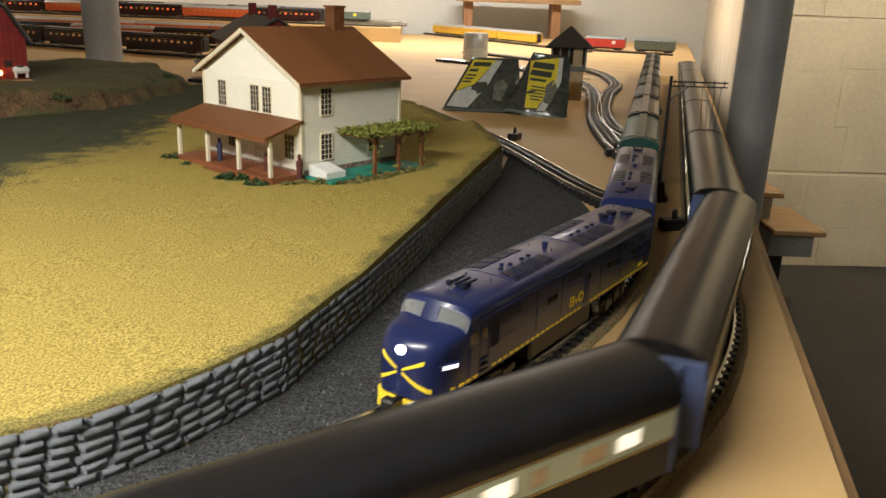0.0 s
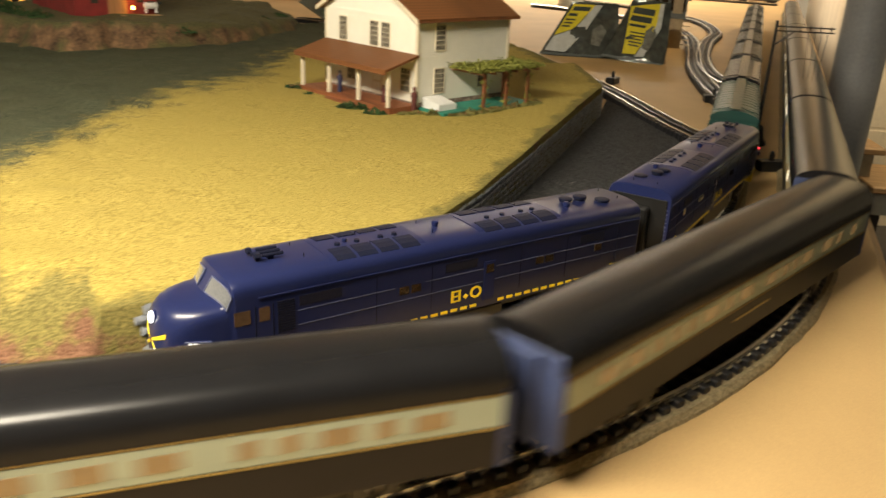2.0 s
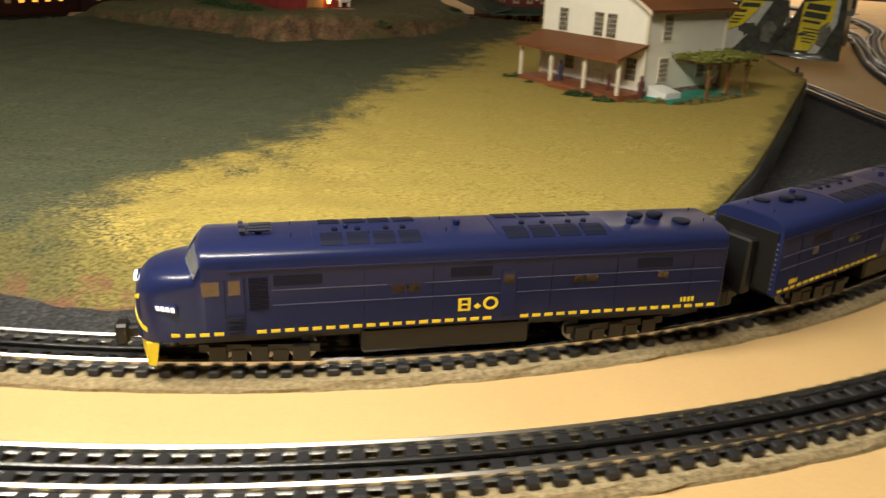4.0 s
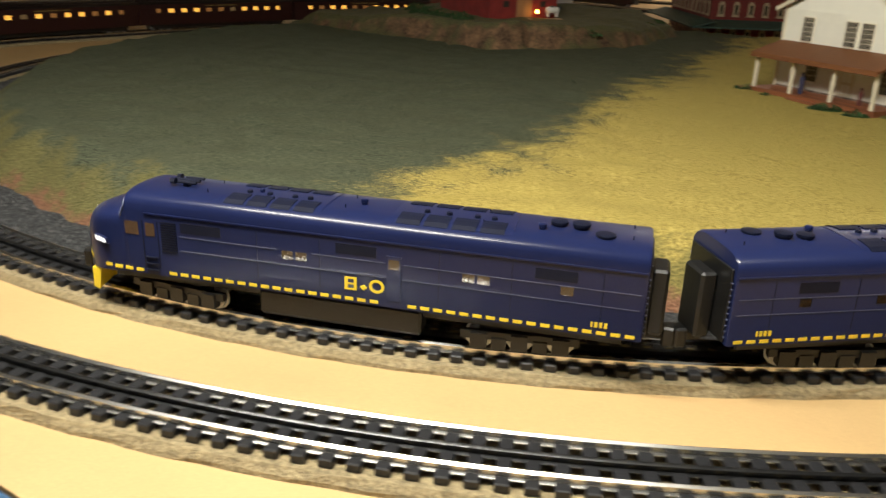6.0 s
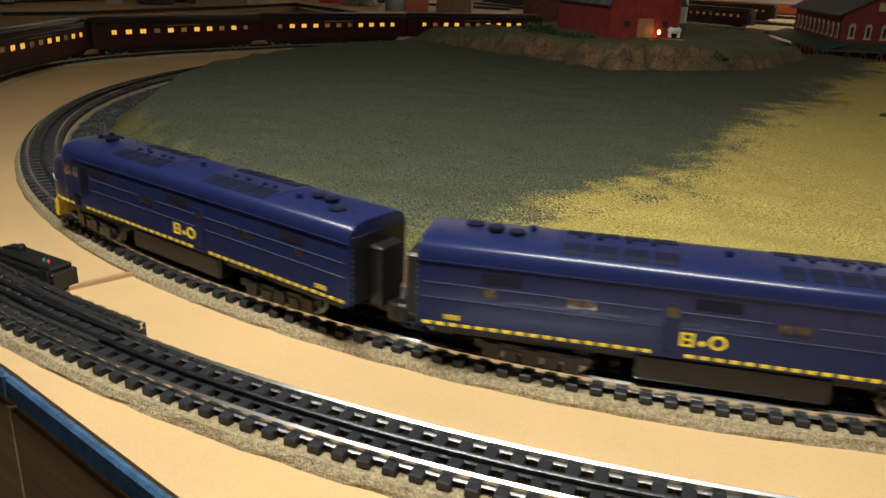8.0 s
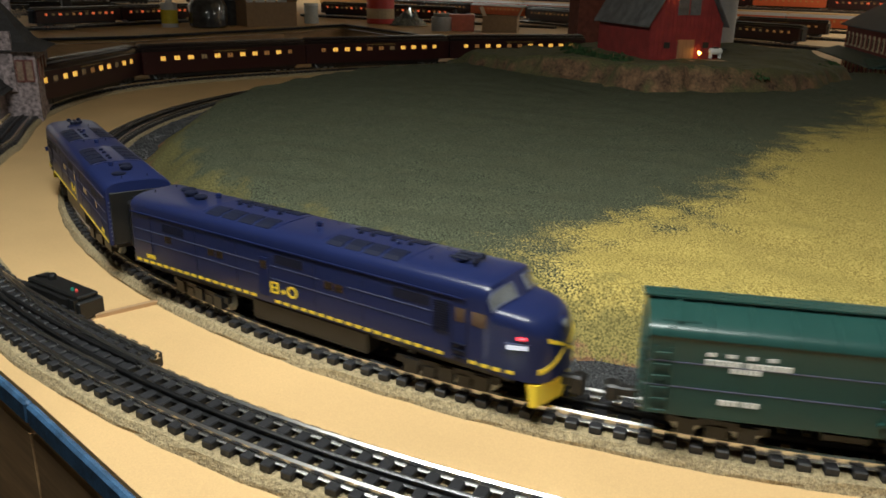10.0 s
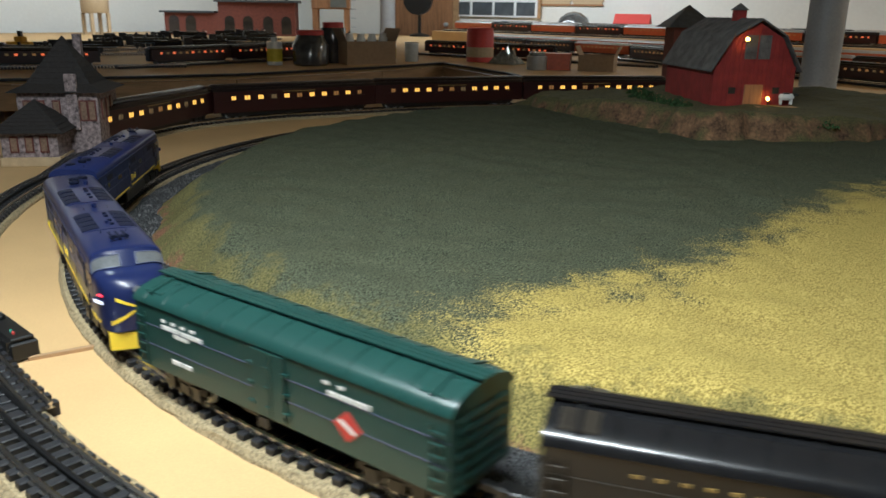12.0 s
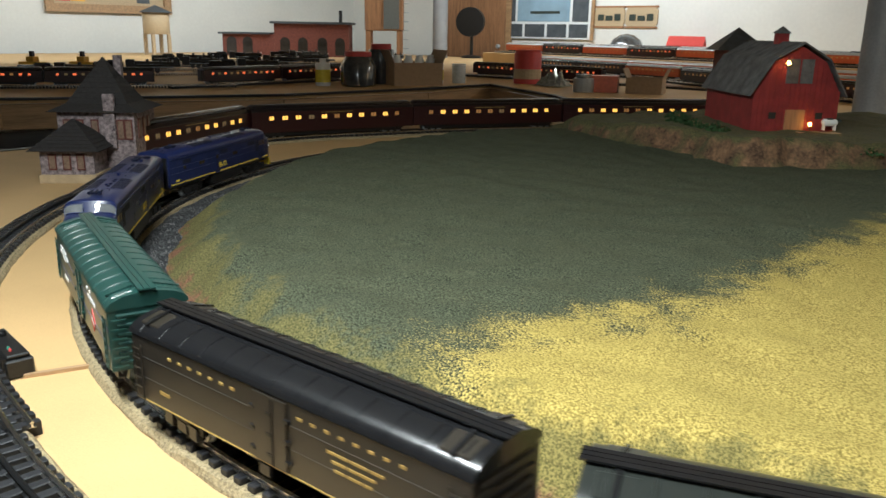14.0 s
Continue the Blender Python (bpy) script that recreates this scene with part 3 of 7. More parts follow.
HILL = [(-1.56, 1.84), (-1.36, 1.64), (-1.19, 1.56), (-1.02, 1.50), (-0.93, 1.47), (-0.85, 1.43), (-0.80, 1.455), (-0.74, 1.50), (-0.64, 1.56), (-0.56, 1.70), (-0.52, 1.90), (-0.50, 2.14), (-0.62, 2.28), (-0.95, 2.30), (-1.3, 2.26), (-1.5, 2.06)]


def hill_height(x, y, R, r, a):
    rough = noise.noise((x * 11, y * 11, 2)) * 0.5 + noise.noise((x * 30, y * 30, 8)) * 0.25
    e = (R - r) / 0.050 + rough * 0.9 + 0.35 * noise.noise((x * 16, y * 16, 6))
    top = 0.050 + 0.010 * noise.noise((x * 5, y * 5, 4)) - 0.026 * smooth01((-1.10 - x) / 0.28) - 0.022 * smooth01((x + 0.66) / 0.12)
    top += 0.012 * rough
    return turf_height(x, y) - 0.012 + (top + 0.012) * smooth01(e)


def hill_mat():
    m = mat("hill", (0.075, 0.040, 0.022), 0.95, 0, 0.7, 30, 1.0, 160, other=(0.15, 0.085, 0.042))
    nt = m.node_tree
    N, L = nt.nodes, nt.links
    geo = N.new("ShaderNodeNewGeometry")
    sep = N.new("ShaderNodeSeparateXYZ")
    L.new(geo.outputs["Normal"], sep.inputs[0])
    n = N.new("ShaderNodeTexNoise")
    n.inputs["Scale"].default_value, n.inputs["Detail"].default_value = 35, 5
    g = N.new("ShaderNodeTexNoise")
    g.inputs["Scale"].default_value = 500
    co = N.new("ShaderNodeTexCoord")
    L.new(co.outputs["Object"], n.inputs["Vector"])
    L.new(co.outputs["Object"], g.inputs["Vector"])
    add = N.new("ShaderNodeMath")
    add.operation = "MULTIPLY_ADD"
    add.inputs[1].default_value = 0.7
    L.new(n.outputs[0], add.inputs[0])
    L.new(sep.outputs[2], add.inputs[2])
    f = N.new("ShaderNodeMapRange")
    f.inputs["From Min"].default_value, f.inputs["From Max"].default_value = 0.74, 1.0
    L.new(add.outputs[0], f.inputs["Value"])
    r = N.new("ShaderNodeValToRGB")
    r.color_ramp.elements[0].position, r.color_ramp.elements[1].position = 0.35, 0.68
    r.color_ramp.elements[0].color, r.color_ramp.elements[1].color = (0.025, 0.032, 0.013, 1), (0.15, 0.13, 0.045, 1)
    mixn = N.new("ShaderNodeMixRGB")
    L.new(g.outputs[0], r.inputs[0])
    ramp0 = next(x for x in N if x.type == "VALTORGB" and x is not r)
    b = N["Principled BSDF"]
    L.new(f.outputs[0], mixn.inputs[0])
    L.new(ramp0.outputs[0], mixn.inputs[1])
    L.new(r.outputs[0], mixn.inputs[2])
    L.new(mixn.outputs[0], b.inputs["Base Color"])
    return m


def hill():
    c = Vector((-0.98, 1.88))
    pts = sorted((math.atan2(y - c.y, x - c.x) % math.tau, math.hypot(x - c.x, y - c.y)) for x, y in HILL)
    ra = np.array([pts[-1][0] - math.tau] + [p[0] for p in pts] + [pts[0][0] + math.tau])
    rr = np.array([pts[-1][1]] + [p[1] for p in pts] + [pts[0][1]])
    bm = bmesh.new()
    na, nr = 300, 64
    rings = []
    for i in range(nr + 1):
        ring = []
        for k in range(na):
            a = k * math.tau / na
            R = float(np.interp(a, ra, rr)) + 0.022 * noise.noise((math.cos(a) * 7, math.sin(a) * 7, 3)) + 0.03
            f = (i + 0.3) / (nr + 0.3)
            f = 1 - (1 - f) ** 1.5
            r = R * f
            x, y = c.x + r * math.cos(a), c.y + r * math.sin(a)
            ring.append(bm.verts.new((x, y, hill_height(x, y, R - 0.03, r, a))))
        rings.append(ring)
    for a_, b_ in zip(rings, rings[1:]):
        for k in range(na):
            bm.faces.new((a_[k], a_[(k + 1) % na], b_[(k + 1) % na], b_[k]))
    bm.faces.new(rings[0])
    part("hill", bm, hill_mat(), label="low grassy hill with bare brown rock faces", smooth=True, kind="structure")


def stone_wall():
    w = thing("stone_wall", Matrix(), "grey cast stone retaining wall round the meadow", "retaining wall", kind="structure")
    way = Way(WALL)
    H = 0.055
    L = way.s[-1]
    part("wall_core", sweep(way, 0, L, 0.006, [(-0.0036, 0), (-0.0036, H - 0.003), (0.010, H - 0.003), (0.010, 0)]), M["mortar"], w)
    part("wall_end", boxes((-0.004, 0.0, -0.003, 0.012, 0, H), bevel=0.001), M["plaster_edge"], w).matrix_basis = pose(*WALL[0], 0, 0, 0, math.degrees(way.heading(0.01)))
    rnd = random.Random(11)
    meshes = []
    for k in range(14):
        bm = bmesh.new()
        box(bm, -0.5, 0.5, -0.5, 0.5, -0.5, 0.5)
        bmesh.ops.bevel(bm, geom=list(bm.edges), offset=0.14, segments=2, affect="EDGES")
        for v in bm.verts:
            v.co += Vector(noise.noise_vector(v.co * 2.3 + Vector((k * 9, 0, 0)))) * 0.07
        me = bpy.data.meshes.new("stone")
        bm.to_mesh(me)
        bm.free()
        me.materials.append(M["stone"])
        me.shade_smooth()
        meshes.append(me)
    rows, foot = 6, 0.008
    corner = float(np.hypot(*np.diff(np.array(WALL[:7]), axis=0).T).sum())
    rest = bmesh.new()
    count = 0
    for r in range(rows):
        h = (H - foot) / rows
        s = rnd.uniform(-0.012, 0)
        while s < L:
            ln = rnd.uniform(0.013, 0.027)
            if s < corner < s + ln:
                ln = max(corner - s, 0.006)
            mid = min(max(s + ln / 2, 0.002), L - 0.002)
            p, hd = way.at(mid), way.heading(mid)
            out = 0.0008 if mid < corner else -0.0002
            m = pose(p[0] + math.sin(hd) * out, p[1] - math.cos(hd) * out, foot + h * (r + 0.5) + rnd.uniform(-0.0005, 0.0005), rnd.uniform(-3, 3), rnd.uniform(-2.5, 2.5), math.degrees(hd))
            sc = Matrix.Diagonal((ln * 1.03, 0.0082 + rnd.uniform(0, 0.0016), h * rnd.uniform(1.08, 1.16), 1))
            if count < 300 and mid < 0.62:
                o = new("stone", rnd.choice(meshes))
                o.parent = w
                o.matrix_basis = m @ sc
                count += 1
            else:
                base = len(rest.verts)
                rest.from_mesh(rnd.choice(meshes))
                rest.verts.ensure_lookup_table()
                for v in rest.verts[base:]:
                    v.co = m @ sc @ v.co
            s += ln
    part("far_stones", rest, M["stone"], w, kind="stuff", smooth=True)


def gravel():
    """Dark ballast between the wall and the curve, and along its inside."""
    bm = bmesh.new()
    inner = Way(a_in)
    rnd = random.Random(5)
    ss = np.arange(0, 3.6, 0.012)
    rows = []
    for s in ss:
        p, h = inner.at(s), inner.heading(s)
        row = []
        for k in range(9):
            c = (Vector((-0.66, 1.243)) - Vector((p[0], p[1]))).normalized()
            width = 0.075 if s > 0.9 else 0.075 + 0.20 * smooth01((0.95 - s) / 0.5)
            q = Vector((p[0], p[1])) + c * (0.030 + width * k / 8)
            row.append(bm.verts.new((q.x, q.y, BOARD + 0.003 + 0.002 * noise.noise((q.x * 40, q.y * 40, 0)) + rnd.uniform(0, 0.0012))))
        rows.append(row)
    for a_, b_ in zip(rows, rows[1:]):
        for k in range(8):
            bm.faces.new((a_[k], a_[k + 1], b_[k + 1], b_[k]))
    # the wedge beside the straight
    g = [(0.30, 0.80), (0.335, 0.95), (0.345, 1.10), (0.345, 1.30), (0.335, 1.50), (0.29, 1.66), (0.235, 1.40), (0.155, 1.14), (0.075, 0.895), (0.02, 0.715), (-0.039, 0.535), (0.10, 0.50)]
    prism(bm, g, 0.0002, BOARD + 0.0036)
    part("ballast", bm, M["gravel"], label="dark grey cinder ballast beside the stone wall", kind="stuff")
    bm = bmesh.new()
    for _ in range(5200):
        s = rnd.uniform(0.1, 3.2)
        p = inner.at(s)
        c = (Vector((-0.66, 1.243)) - Vector(p)).normalized()
        q = Vector(p) + c * rnd.uniform(0.032, 0.075 + (0.16 if s < 0.7 else 0.02))
        r = rnd.uniform(0.0006, 0.0018)
        vs = [bm.verts.new((q.x + rnd.uniform(-r, r), q.y + rnd.uniform(-r, r), BOARD + 0.004 + z)) for z in (0, 0, 0)]
        top = bm.verts.new((q.x, q.y, BOARD + 0.004 + r * 1.2))
        for k in range(3):
            ang = k * 2.1 + rnd.uniform(0, 1)
            vs[k].co = (q.x + r * math.cos(ang), q.y + r * math.sin(ang), BOARD + 0.003)
        for k in range(3):
            bm.faces.new((vs[k], vs[(k + 1) % 3], top))
    part("loose_pebbles", bm, M["pebble"], label="loose grey cinders on the ballast", kind="stuff")


room()
table()
island()
hill()
gravel()

# ---- rolling stock: x ahead, y to the left, z up from the railhead ----


def section(w, zb, zs, h, n=7, power=0.75):
    """Half-barrel section across a body: straight sides, rounded roof."""
    pts = [(w, zb), (w, zs)]
    for k in range(1, n + 1):
        a = k / n * math.pi / 2
        pts.append((w * math.cos(a) ** power, zs + (h - zs) * math.sin(a) ** power))
    pts[-1] = (0, h)
    return pts + [(-y, z) for y, z in pts[-2::-1]]


def body_loft(stations, caps=True):
    bm = bmesh.new()
    loft(bm, [[(x, y, z) for y, z in section(*s)] for x, *s in stations], True, caps)
    return bm


def truck(parent, x, axles, spread, name="truck"):
    t = new(name)
    t.empty_display_size = 0.01
    t.parent = parent
    t.matrix_basis = pose(x, 0, 0)
    tagged(t, "black metal truck with side frames")
    bm = bmesh.new()
    L = spread * (axles - 1) / 2
    for sy in (-1, 1):
        y = 0.0225 * sy
        box(bm, -L - 0.012, L + 0.012, y - 0.0022, y + 0.0022, 0.010, 0.0155)
        for k in range(axles):
            ax = -L + spread * k
            box(bm, ax - 0.0055, ax + 0.0055, y - 0.003, y + 0.004 * sy if sy > 0 else y + 0.003, 0.004, 0.0145) if sy > 0 else box(bm, ax - 0.0055, ax + 0.0055, y - 0.004, y + 0.003, 0.004, 0.0145)
            if k < axles - 1:
                box(bm, ax + spread * 0.32, ax + spread * 0.68, y - 0.003, y + 0.003, 0.0035, 0.0115)
    box(bm, -L, L, -0.02, 0.02, 0.0125, 0.0175)
    part("side_frame", bm, M["black"], t)
    for k in range(axles):
        bm = bmesh.new()
        for sy in (-1, 1):
            n = 14
            for r, y0, y1 in ((0.0088, 0.0148, 0.0182), (0.0102, 0.0134, 0.0148)):
                a = [bm.verts.new((r * math.cos(i * math.tau / n), sy * y0, 0.0088 + r * math.sin(i * math.tau / n))) for i in range(n)]
                b = [bm.verts.new((v.co.x, sy * y1, v.co.z)) for v in a]
                for i in range(n):
                    bm.faces.new((a[i], a[(i + 1) % n], b[(i + 1) % n], b[i]))
                bm.faces.new(a[::-1])
                bm.faces.new(b)
        rod(bm, (0, -0.0160, 0.0088), (0, 0.0160, 0.0088), 0.0022, 8)
        w = part("wheel_set", bm, M["galv"], t, "worn steel wheels")
        w.location = (-L + spread * k, 0, 0)
    return t


def coupler(parent, x, sign):
    bm = boxes((min(x, x + sign * 0.014), max(x, x + sign * 0.014), -0.003, 0.003, 0.012, 0.018), bevel=0.001)
    box(bm, min(x + sign * 0.012, x + sign * 0.021), max(x + sign * 0.012, x + sign * 0.021), -0.006, 0.006, 0.009, 0.0205, bevel=0.0015)
    part("coupler", bm, M["black"], parent, "black knuckle coupler")


def bars(parent, name, x, z, sizes, mat_, side, y=0.0326, gap=0.0016):
    """A line of writing as plain bars; sizes are (length, height)."""
    bm = bmesh.new()
    c = x
    for ln, h in sizes:
        y0, y1 = sorted((side * (y - 0.0006), side * (y + 0.0003)))
        n = max(1, round(ln / (h * 0.95))) if h > 0 else 0
        for k in range(n):
            a, b = sorted((c - side * ln * k / n, c - side * ln * (k + (0.70 if n > 1 else 1.0)) / n))
            box(bm, a, b, y0, y1, z, z + h)
        c -= side * (ln + gap)
    return part(name, bm, mat_, parent)


def emblem(parent, x, side, y):
    """The road's mark as plain shapes: an upright frame, a small lozenge and a ring."""
    a, b = sorted((side * (y - 0.0006), side * (y + 0.0004)))
    bm = bmesh.new()
    d = -side
    for x0, x1, z0, z1 in ((-0.0136, -0.0112, 0, 0.0115), (-0.0112, -0.0066, 0, 0.0016), (-0.0112, -0.0066, 0.0050, 0.0064), (-0.0112, -0.0066, 0.0099, 0.0115), (-0.0066, -0.0046, 0.0, 0.0115)):
        box(bm, *sorted((d * x0, d * x1)), a, b, z0, z1)
    part("mark_block", bm, M["yellow"], parent).location = (x, 0, 0.0310)
    part("mark_lozenge", boxes((-0.0020, 0.0020, a, b, -0.0020, 0.0020), bevel=0.0003), M["yellow"], parent).matrix_basis = pose(x + d * 0.0005, 0, 0.0345, 0, 45, 0)
    bm = bmesh.new()
    n = 18
    loft(bm, [[(d * 0.0102 + (0.0046 + dr) * math.cos(k * math.tau / n), yy, 0.0058 + (0.0049 + dr) * math.sin(k * math.tau / n)) for dr, yy in ((0.0011, a), (0.0011, b), (-0.0011, b), (-0.0011, a))] for k in range(n + 1)], True, False)
    part("mark_ring", bm, M["yellow"], parent).location = (x, 0, 0.0310)


def locomotive(name, label):
    e = thing(name, Matrix(), label, "locomotive", "blue locomotives")
    W, ZB, ZS, H = 0.0320, 0.0195, 0.0775, 0.0945
    POW = 0.58

    def ring(x, w, zb, zs, h, pw, back):
        return [(x - back * (y / W) ** 2, y, z) for y, z in section(w, zb, zs, h, 9, pw)]

    # shell from the rear to the bulldog nose; the last figure sweeps the ring's flanks back
    brow, base = (0.1712, W - 0.0002, ZB, ZS - 0.0042, H - 0.0042, POW, 0.0045), (0.1785, W - 0.0004, ZB, 0.0630, 0.0765, POW, 0.0075)
    st = [(-0.2125, W - 0.001, ZB, ZS - 0.001, H - 0.001, POW, 0), (-0.2105, W, ZB, ZS, H, POW, 0), (0.1600, W, ZB, ZS, H, POW, 0), (0.1660, W, ZB, ZS, H - 0.0004, POW, 0.001), (0.1694, W, ZB, ZS - 0.001, H - 0.0014, POW, 0.003), brow, base,
          (0.1815, W - 0.0005, ZB - 0.0005, 0.0618, 0.0757, 0.56, 0.008), (0.1900, W - 0.0012, 0.0185, 0.0608, 0.0750, 0.56, 0.010), (0.1985, 0.0296, 0.0180, 0.0585, 0.0735, 0.58, 0.011), (0.2045, 0.0276, 0.0175, 0.0545, 0.0708, 0.62, 0.011), (0.2085, 0.0250, 0.0172, 0.0495, 0.0665, 0.68, 0.010), (0.2110, 0.0212, 0.0172, 0.0440, 0.0605, 0.75, 0.008), (0.2124, 0.0160, 0.0175, 0.0385, 0.0530, 0.85, 0.006), (0.2130, 0.0100, 0.0185, 0.0340, 0.0460, 0.9, 0.003)]
    bm = bmesh.new()
    loft(bm, [ring(*q) for q in st])
    part("body", bm, M["blue"], e, "dark blue painted diesel body shell", smooth=True)

    def nose_x(y, z):
        """How far ahead the nose's skin lies at a place across it."""
        best = 0.18
        for qa, qb in zip(st[6:], st[7:]):
            for k in range(12):
                x, w, zb, zs, h, pw, back = (u_ + (v_ - u_) * k / 12 for u_, v_ in zip(qa, qb))
                f = max(0.0, (z - zs) / (h - zs))
                if f < 1 and abs(y) <= w * (1 - f ** (2 / pw)) ** (pw / 2):
                    best = max(best, x - back * (y / W) ** 2)
        return best

    def glass_at(a, t, out):
        """A place on the slanted cab face: a degrees up the section, t from brow to base."""
        pq = []
        for x, w, zb, zs, h, pw, back in (brow, base):
            y, z = w * math.cos(radians(a)) ** pw, zs + (h - zs) * math.sin(radians(a)) ** pw
            pq.append(Vector((x - back * (y / W) ** 2, y, z)))
        return pq[0].lerp(pq[1], t) + Vector((0.80, 0.25 * math.cos(radians(a)), 0.50)) * out

    # raised roof hatches with grilles
    for x0, x1 in ((-0.118, -0.040), (0.018, 0.090)):
        bm = bmesh.new()
        loft(bm, [[(x, y, z + 0.0006) for y, z in section(W - 0.004, ZS + 0.004, ZS + 0.006, H, 9, 0.62)] for x in (x0 - 0.004, x1 + 0.004)])
        part("roof_hatch", bm, M["blue"], e, smooth=True)
        for sy in (-1, 1):
            n = 4
            for k in range(n):
                a = x0 + (x1 - x0) * k / n
                b = x0 + (x1 - x0) * (k + 1) / n
                bm = bmesh.new()
                ring = []
                for x in (a + 0.0015, b - 0.0015):
                    sec = section(W - 0.004, ZS + 0.004, ZS + 0.006, H, 9, 0.62)
                    ring.append([(x, sy * abs(sec[i][0]), sec[i][1] + 0.0014) for i in (4, 6, 8, 9)])
                va = [bm.verts.new(p) for p in ring[0]]
                vb = [bm.verts.new(p) for p in ring[1]]
                for i in range(3):
                    bm.faces.new((va[i], va[i + 1], vb[i + 1], vb[i]))
                ext = bmesh.ops.extrude_face_region(bm, geom=list(bm.faces))
                for v in (g for g in ext["geom"] if isinstance(g, bmesh.types.BMVert)):
                    v.co.z -= 0.0018
                part("roof_grille", bm, M["blue_dark"], e, "dark roof grille panel")
        for k in range(4):
            x = x0 + 0.012 + k * (0.012 if k < 2 else 0.016)
            ob = part("lifting_lug", tube(bmesh.new(), 0, 0, -0.001, 0.0020, 0.0024, 0.0020, 10), M["blue_dark"], e)
            ob.location = (x, 0.004, H + 0.0008)
    # horns, vents, stacks
    hb = boxes((0.128, 0.132, -0.006, 0.006, 0, 0.004))
    for y in (-0.006, 0.0, 0.006):
        rod(hb, (0.121, y, 0.0052), (0.142 - abs(y), y, 0.0052), 0.0014)
    rod(hb, (0.140, -0.006, 0.0055), (0.143, -0.006, 0.0055), 0.0028)
    rod(hb, (0.138, 0.006, 0.0055), (0.142, 0.006, 0.0055), 0.0028)
    part("horn", hb, M["blue_dark"], e, "dark air horn cluster").location = (0, 0, H - 0.001)
    for x, y, r, h in ((-0.165, 0.0, 0.0062, 0.005), (-0.182, 0.011, 0.0068, 0.0035), (-0.150, -0.002, 0.006, 0.0042), (-0.140, 0.010, 0.0028, 0.006), (-0.010, 0, 0.0028, 0.005), (0.070, 0.0, 0.002, 0.004)):
        ob = part("roof_vent", lathe([(r * 0.85, -0.004), (r * 0.85, h * 0.5), (r, h * 0.55), (r, h), (r * 0.7, h + 0.0006)], 14), M["blue_dark"] if r > 0.004 else M["blue"], e, smooth=True)
        ob.location = (x, y, H - 0.0006 - abs(y) * 0.1)
    for x in (-0.20, -0.10, 0.0, 0.055, 0.108):
        for y in (-0.012, 0.012):
            part("grab_iron", rod(bmesh.new(), (x, y, H - 0.004), (x, y, H + 0.003), 0.0004, 5), M["blue_dark"], e)
    # rear door face and number boards
    part("rear_face", boxes((-0.2145, -0.2128, -0.028, 0.028, 0.021, 0.082), bevel=0.0005), M["black"], e, "black rear face with diaphragm")
    part("rear_diaphragm", boxes((-0.226, -0.2145, -0.013, 0.013, 0.017, 0.072), bevel=0.002), M["black"], e)
    for sy in (-1, 1):
        for k in range(10):
            part("ladder_rung", rod(bmesh.new(), (-0.2135, sy * 0.0295, 0.026 + k * 0.005), (-0.2135, sy * 0.0245, 0.026 + k * 0.005), 0.0006, 5), M["line"], e)
    # windshield: two slanted panes in frames
    for sy in (-1, 1):
        bm = bmesh.new()
        grid = [[[bm.verts.new(Matrix.Diagonal((1, sy, 1)) @ glass_at(a, t, o)) for a in (17, 26, 36, 48, 62, 76, 85)] for t in (0.10, 0.50, 0.90)] for o in (-0.001, 0.0007)]
        for g in grid:
            for ra, rb in zip(g, g[1:]):
                for i in range(6):
                    bm.faces.new((ra[i], ra[i + 1], rb[i + 1], rb[i]))
        ws = part("windshield", bm, M["glass_pale"], e, "pale reflecting windshield pane", smooth=True)
        bm = bmesh.new()
        edge = [(a, 0.08) for a in (16, 26, 36, 48, 62, 76, 86)] + [(a, 0.92) for a in (86, 76, 62, 48, 36, 26, 16)]
        for (a0, t0), (a1, t1) in zip(edge, edge[1:] + edge[:1]):
            rod(bm, Matrix.Diagonal((1, sy, 1)) @ glass_at(a0, t0, 0.0006), Matrix.Diagonal((1, sy, 1)) @ glass_at(a1, t1, 0.0006), 0.0006, 5)
        part("window_frame", bm, M["line"], ws)
        # side windows, door, louvres
        y0, y1 = sorted((sy * (W - 0.0004), sy * (W + 0.0003)))

        def plate(nm, x0, x1, z0, z1, m_, lab="", out=0.0):
            a, b = sorted((sy * (W - 0.0004), sy * (W + 0.0003 + out)))
            return part(nm, boxes((x0, x1, a, b, z0, z1)), M[m_] if isinstance(m_, str) else m_, e, lab)

        plate("cab_window", 0.1560, 0.1672, 0.056, 0.068, "cab_pane", "brown-tinted cab window")
        plate("cab_door_window", 0.1425, 0.1500, 0.056, 0.068, "cab_pane")
        for x in (0.140, 0.1525):
            plate("door_seam", x - 0.0004, x + 0.0004, 0.027, 0.070, "blue_dark")
        dr = bmesh.new()
        for z in (0.024, 0.030, 0.036):
            a, b = sorted((sy * (W - 0.001), sy * (W + 0.0016)))
            box(dr, 0.1410, 0.1515, a, b, z, z + 0.0008)
        part("cab_step", dr, M["blue_dark"], e)
        lv = bmesh.new()
        for k in range(13):
            a, b = sorted((sy * (W - 0.0005), sy * (W + 0.0008)))
            box(lv, 0.1245, 0.1370, a, b, 0.043 + k * 0.0022, 0.0442 + k * 0.0022)
        part("louvre", lv, M["blue_dark"], e, "side louvre panel")
        for x0, x1 in ((0.0885, 0.121), (-0.030, 0.000), (-0.168, -0.140)):
            plate("intake_screen", x0, x1, 0.0625, 0.0715, "blue_dark")
        for x0 in (0.022, 0.0325, -0.110, -0.0995, -0.166):
            w_ = plate("engine_window", x0, x0 + 0.0085, 0.051, 0.0585, "glass_dark", "amber-tinted window")
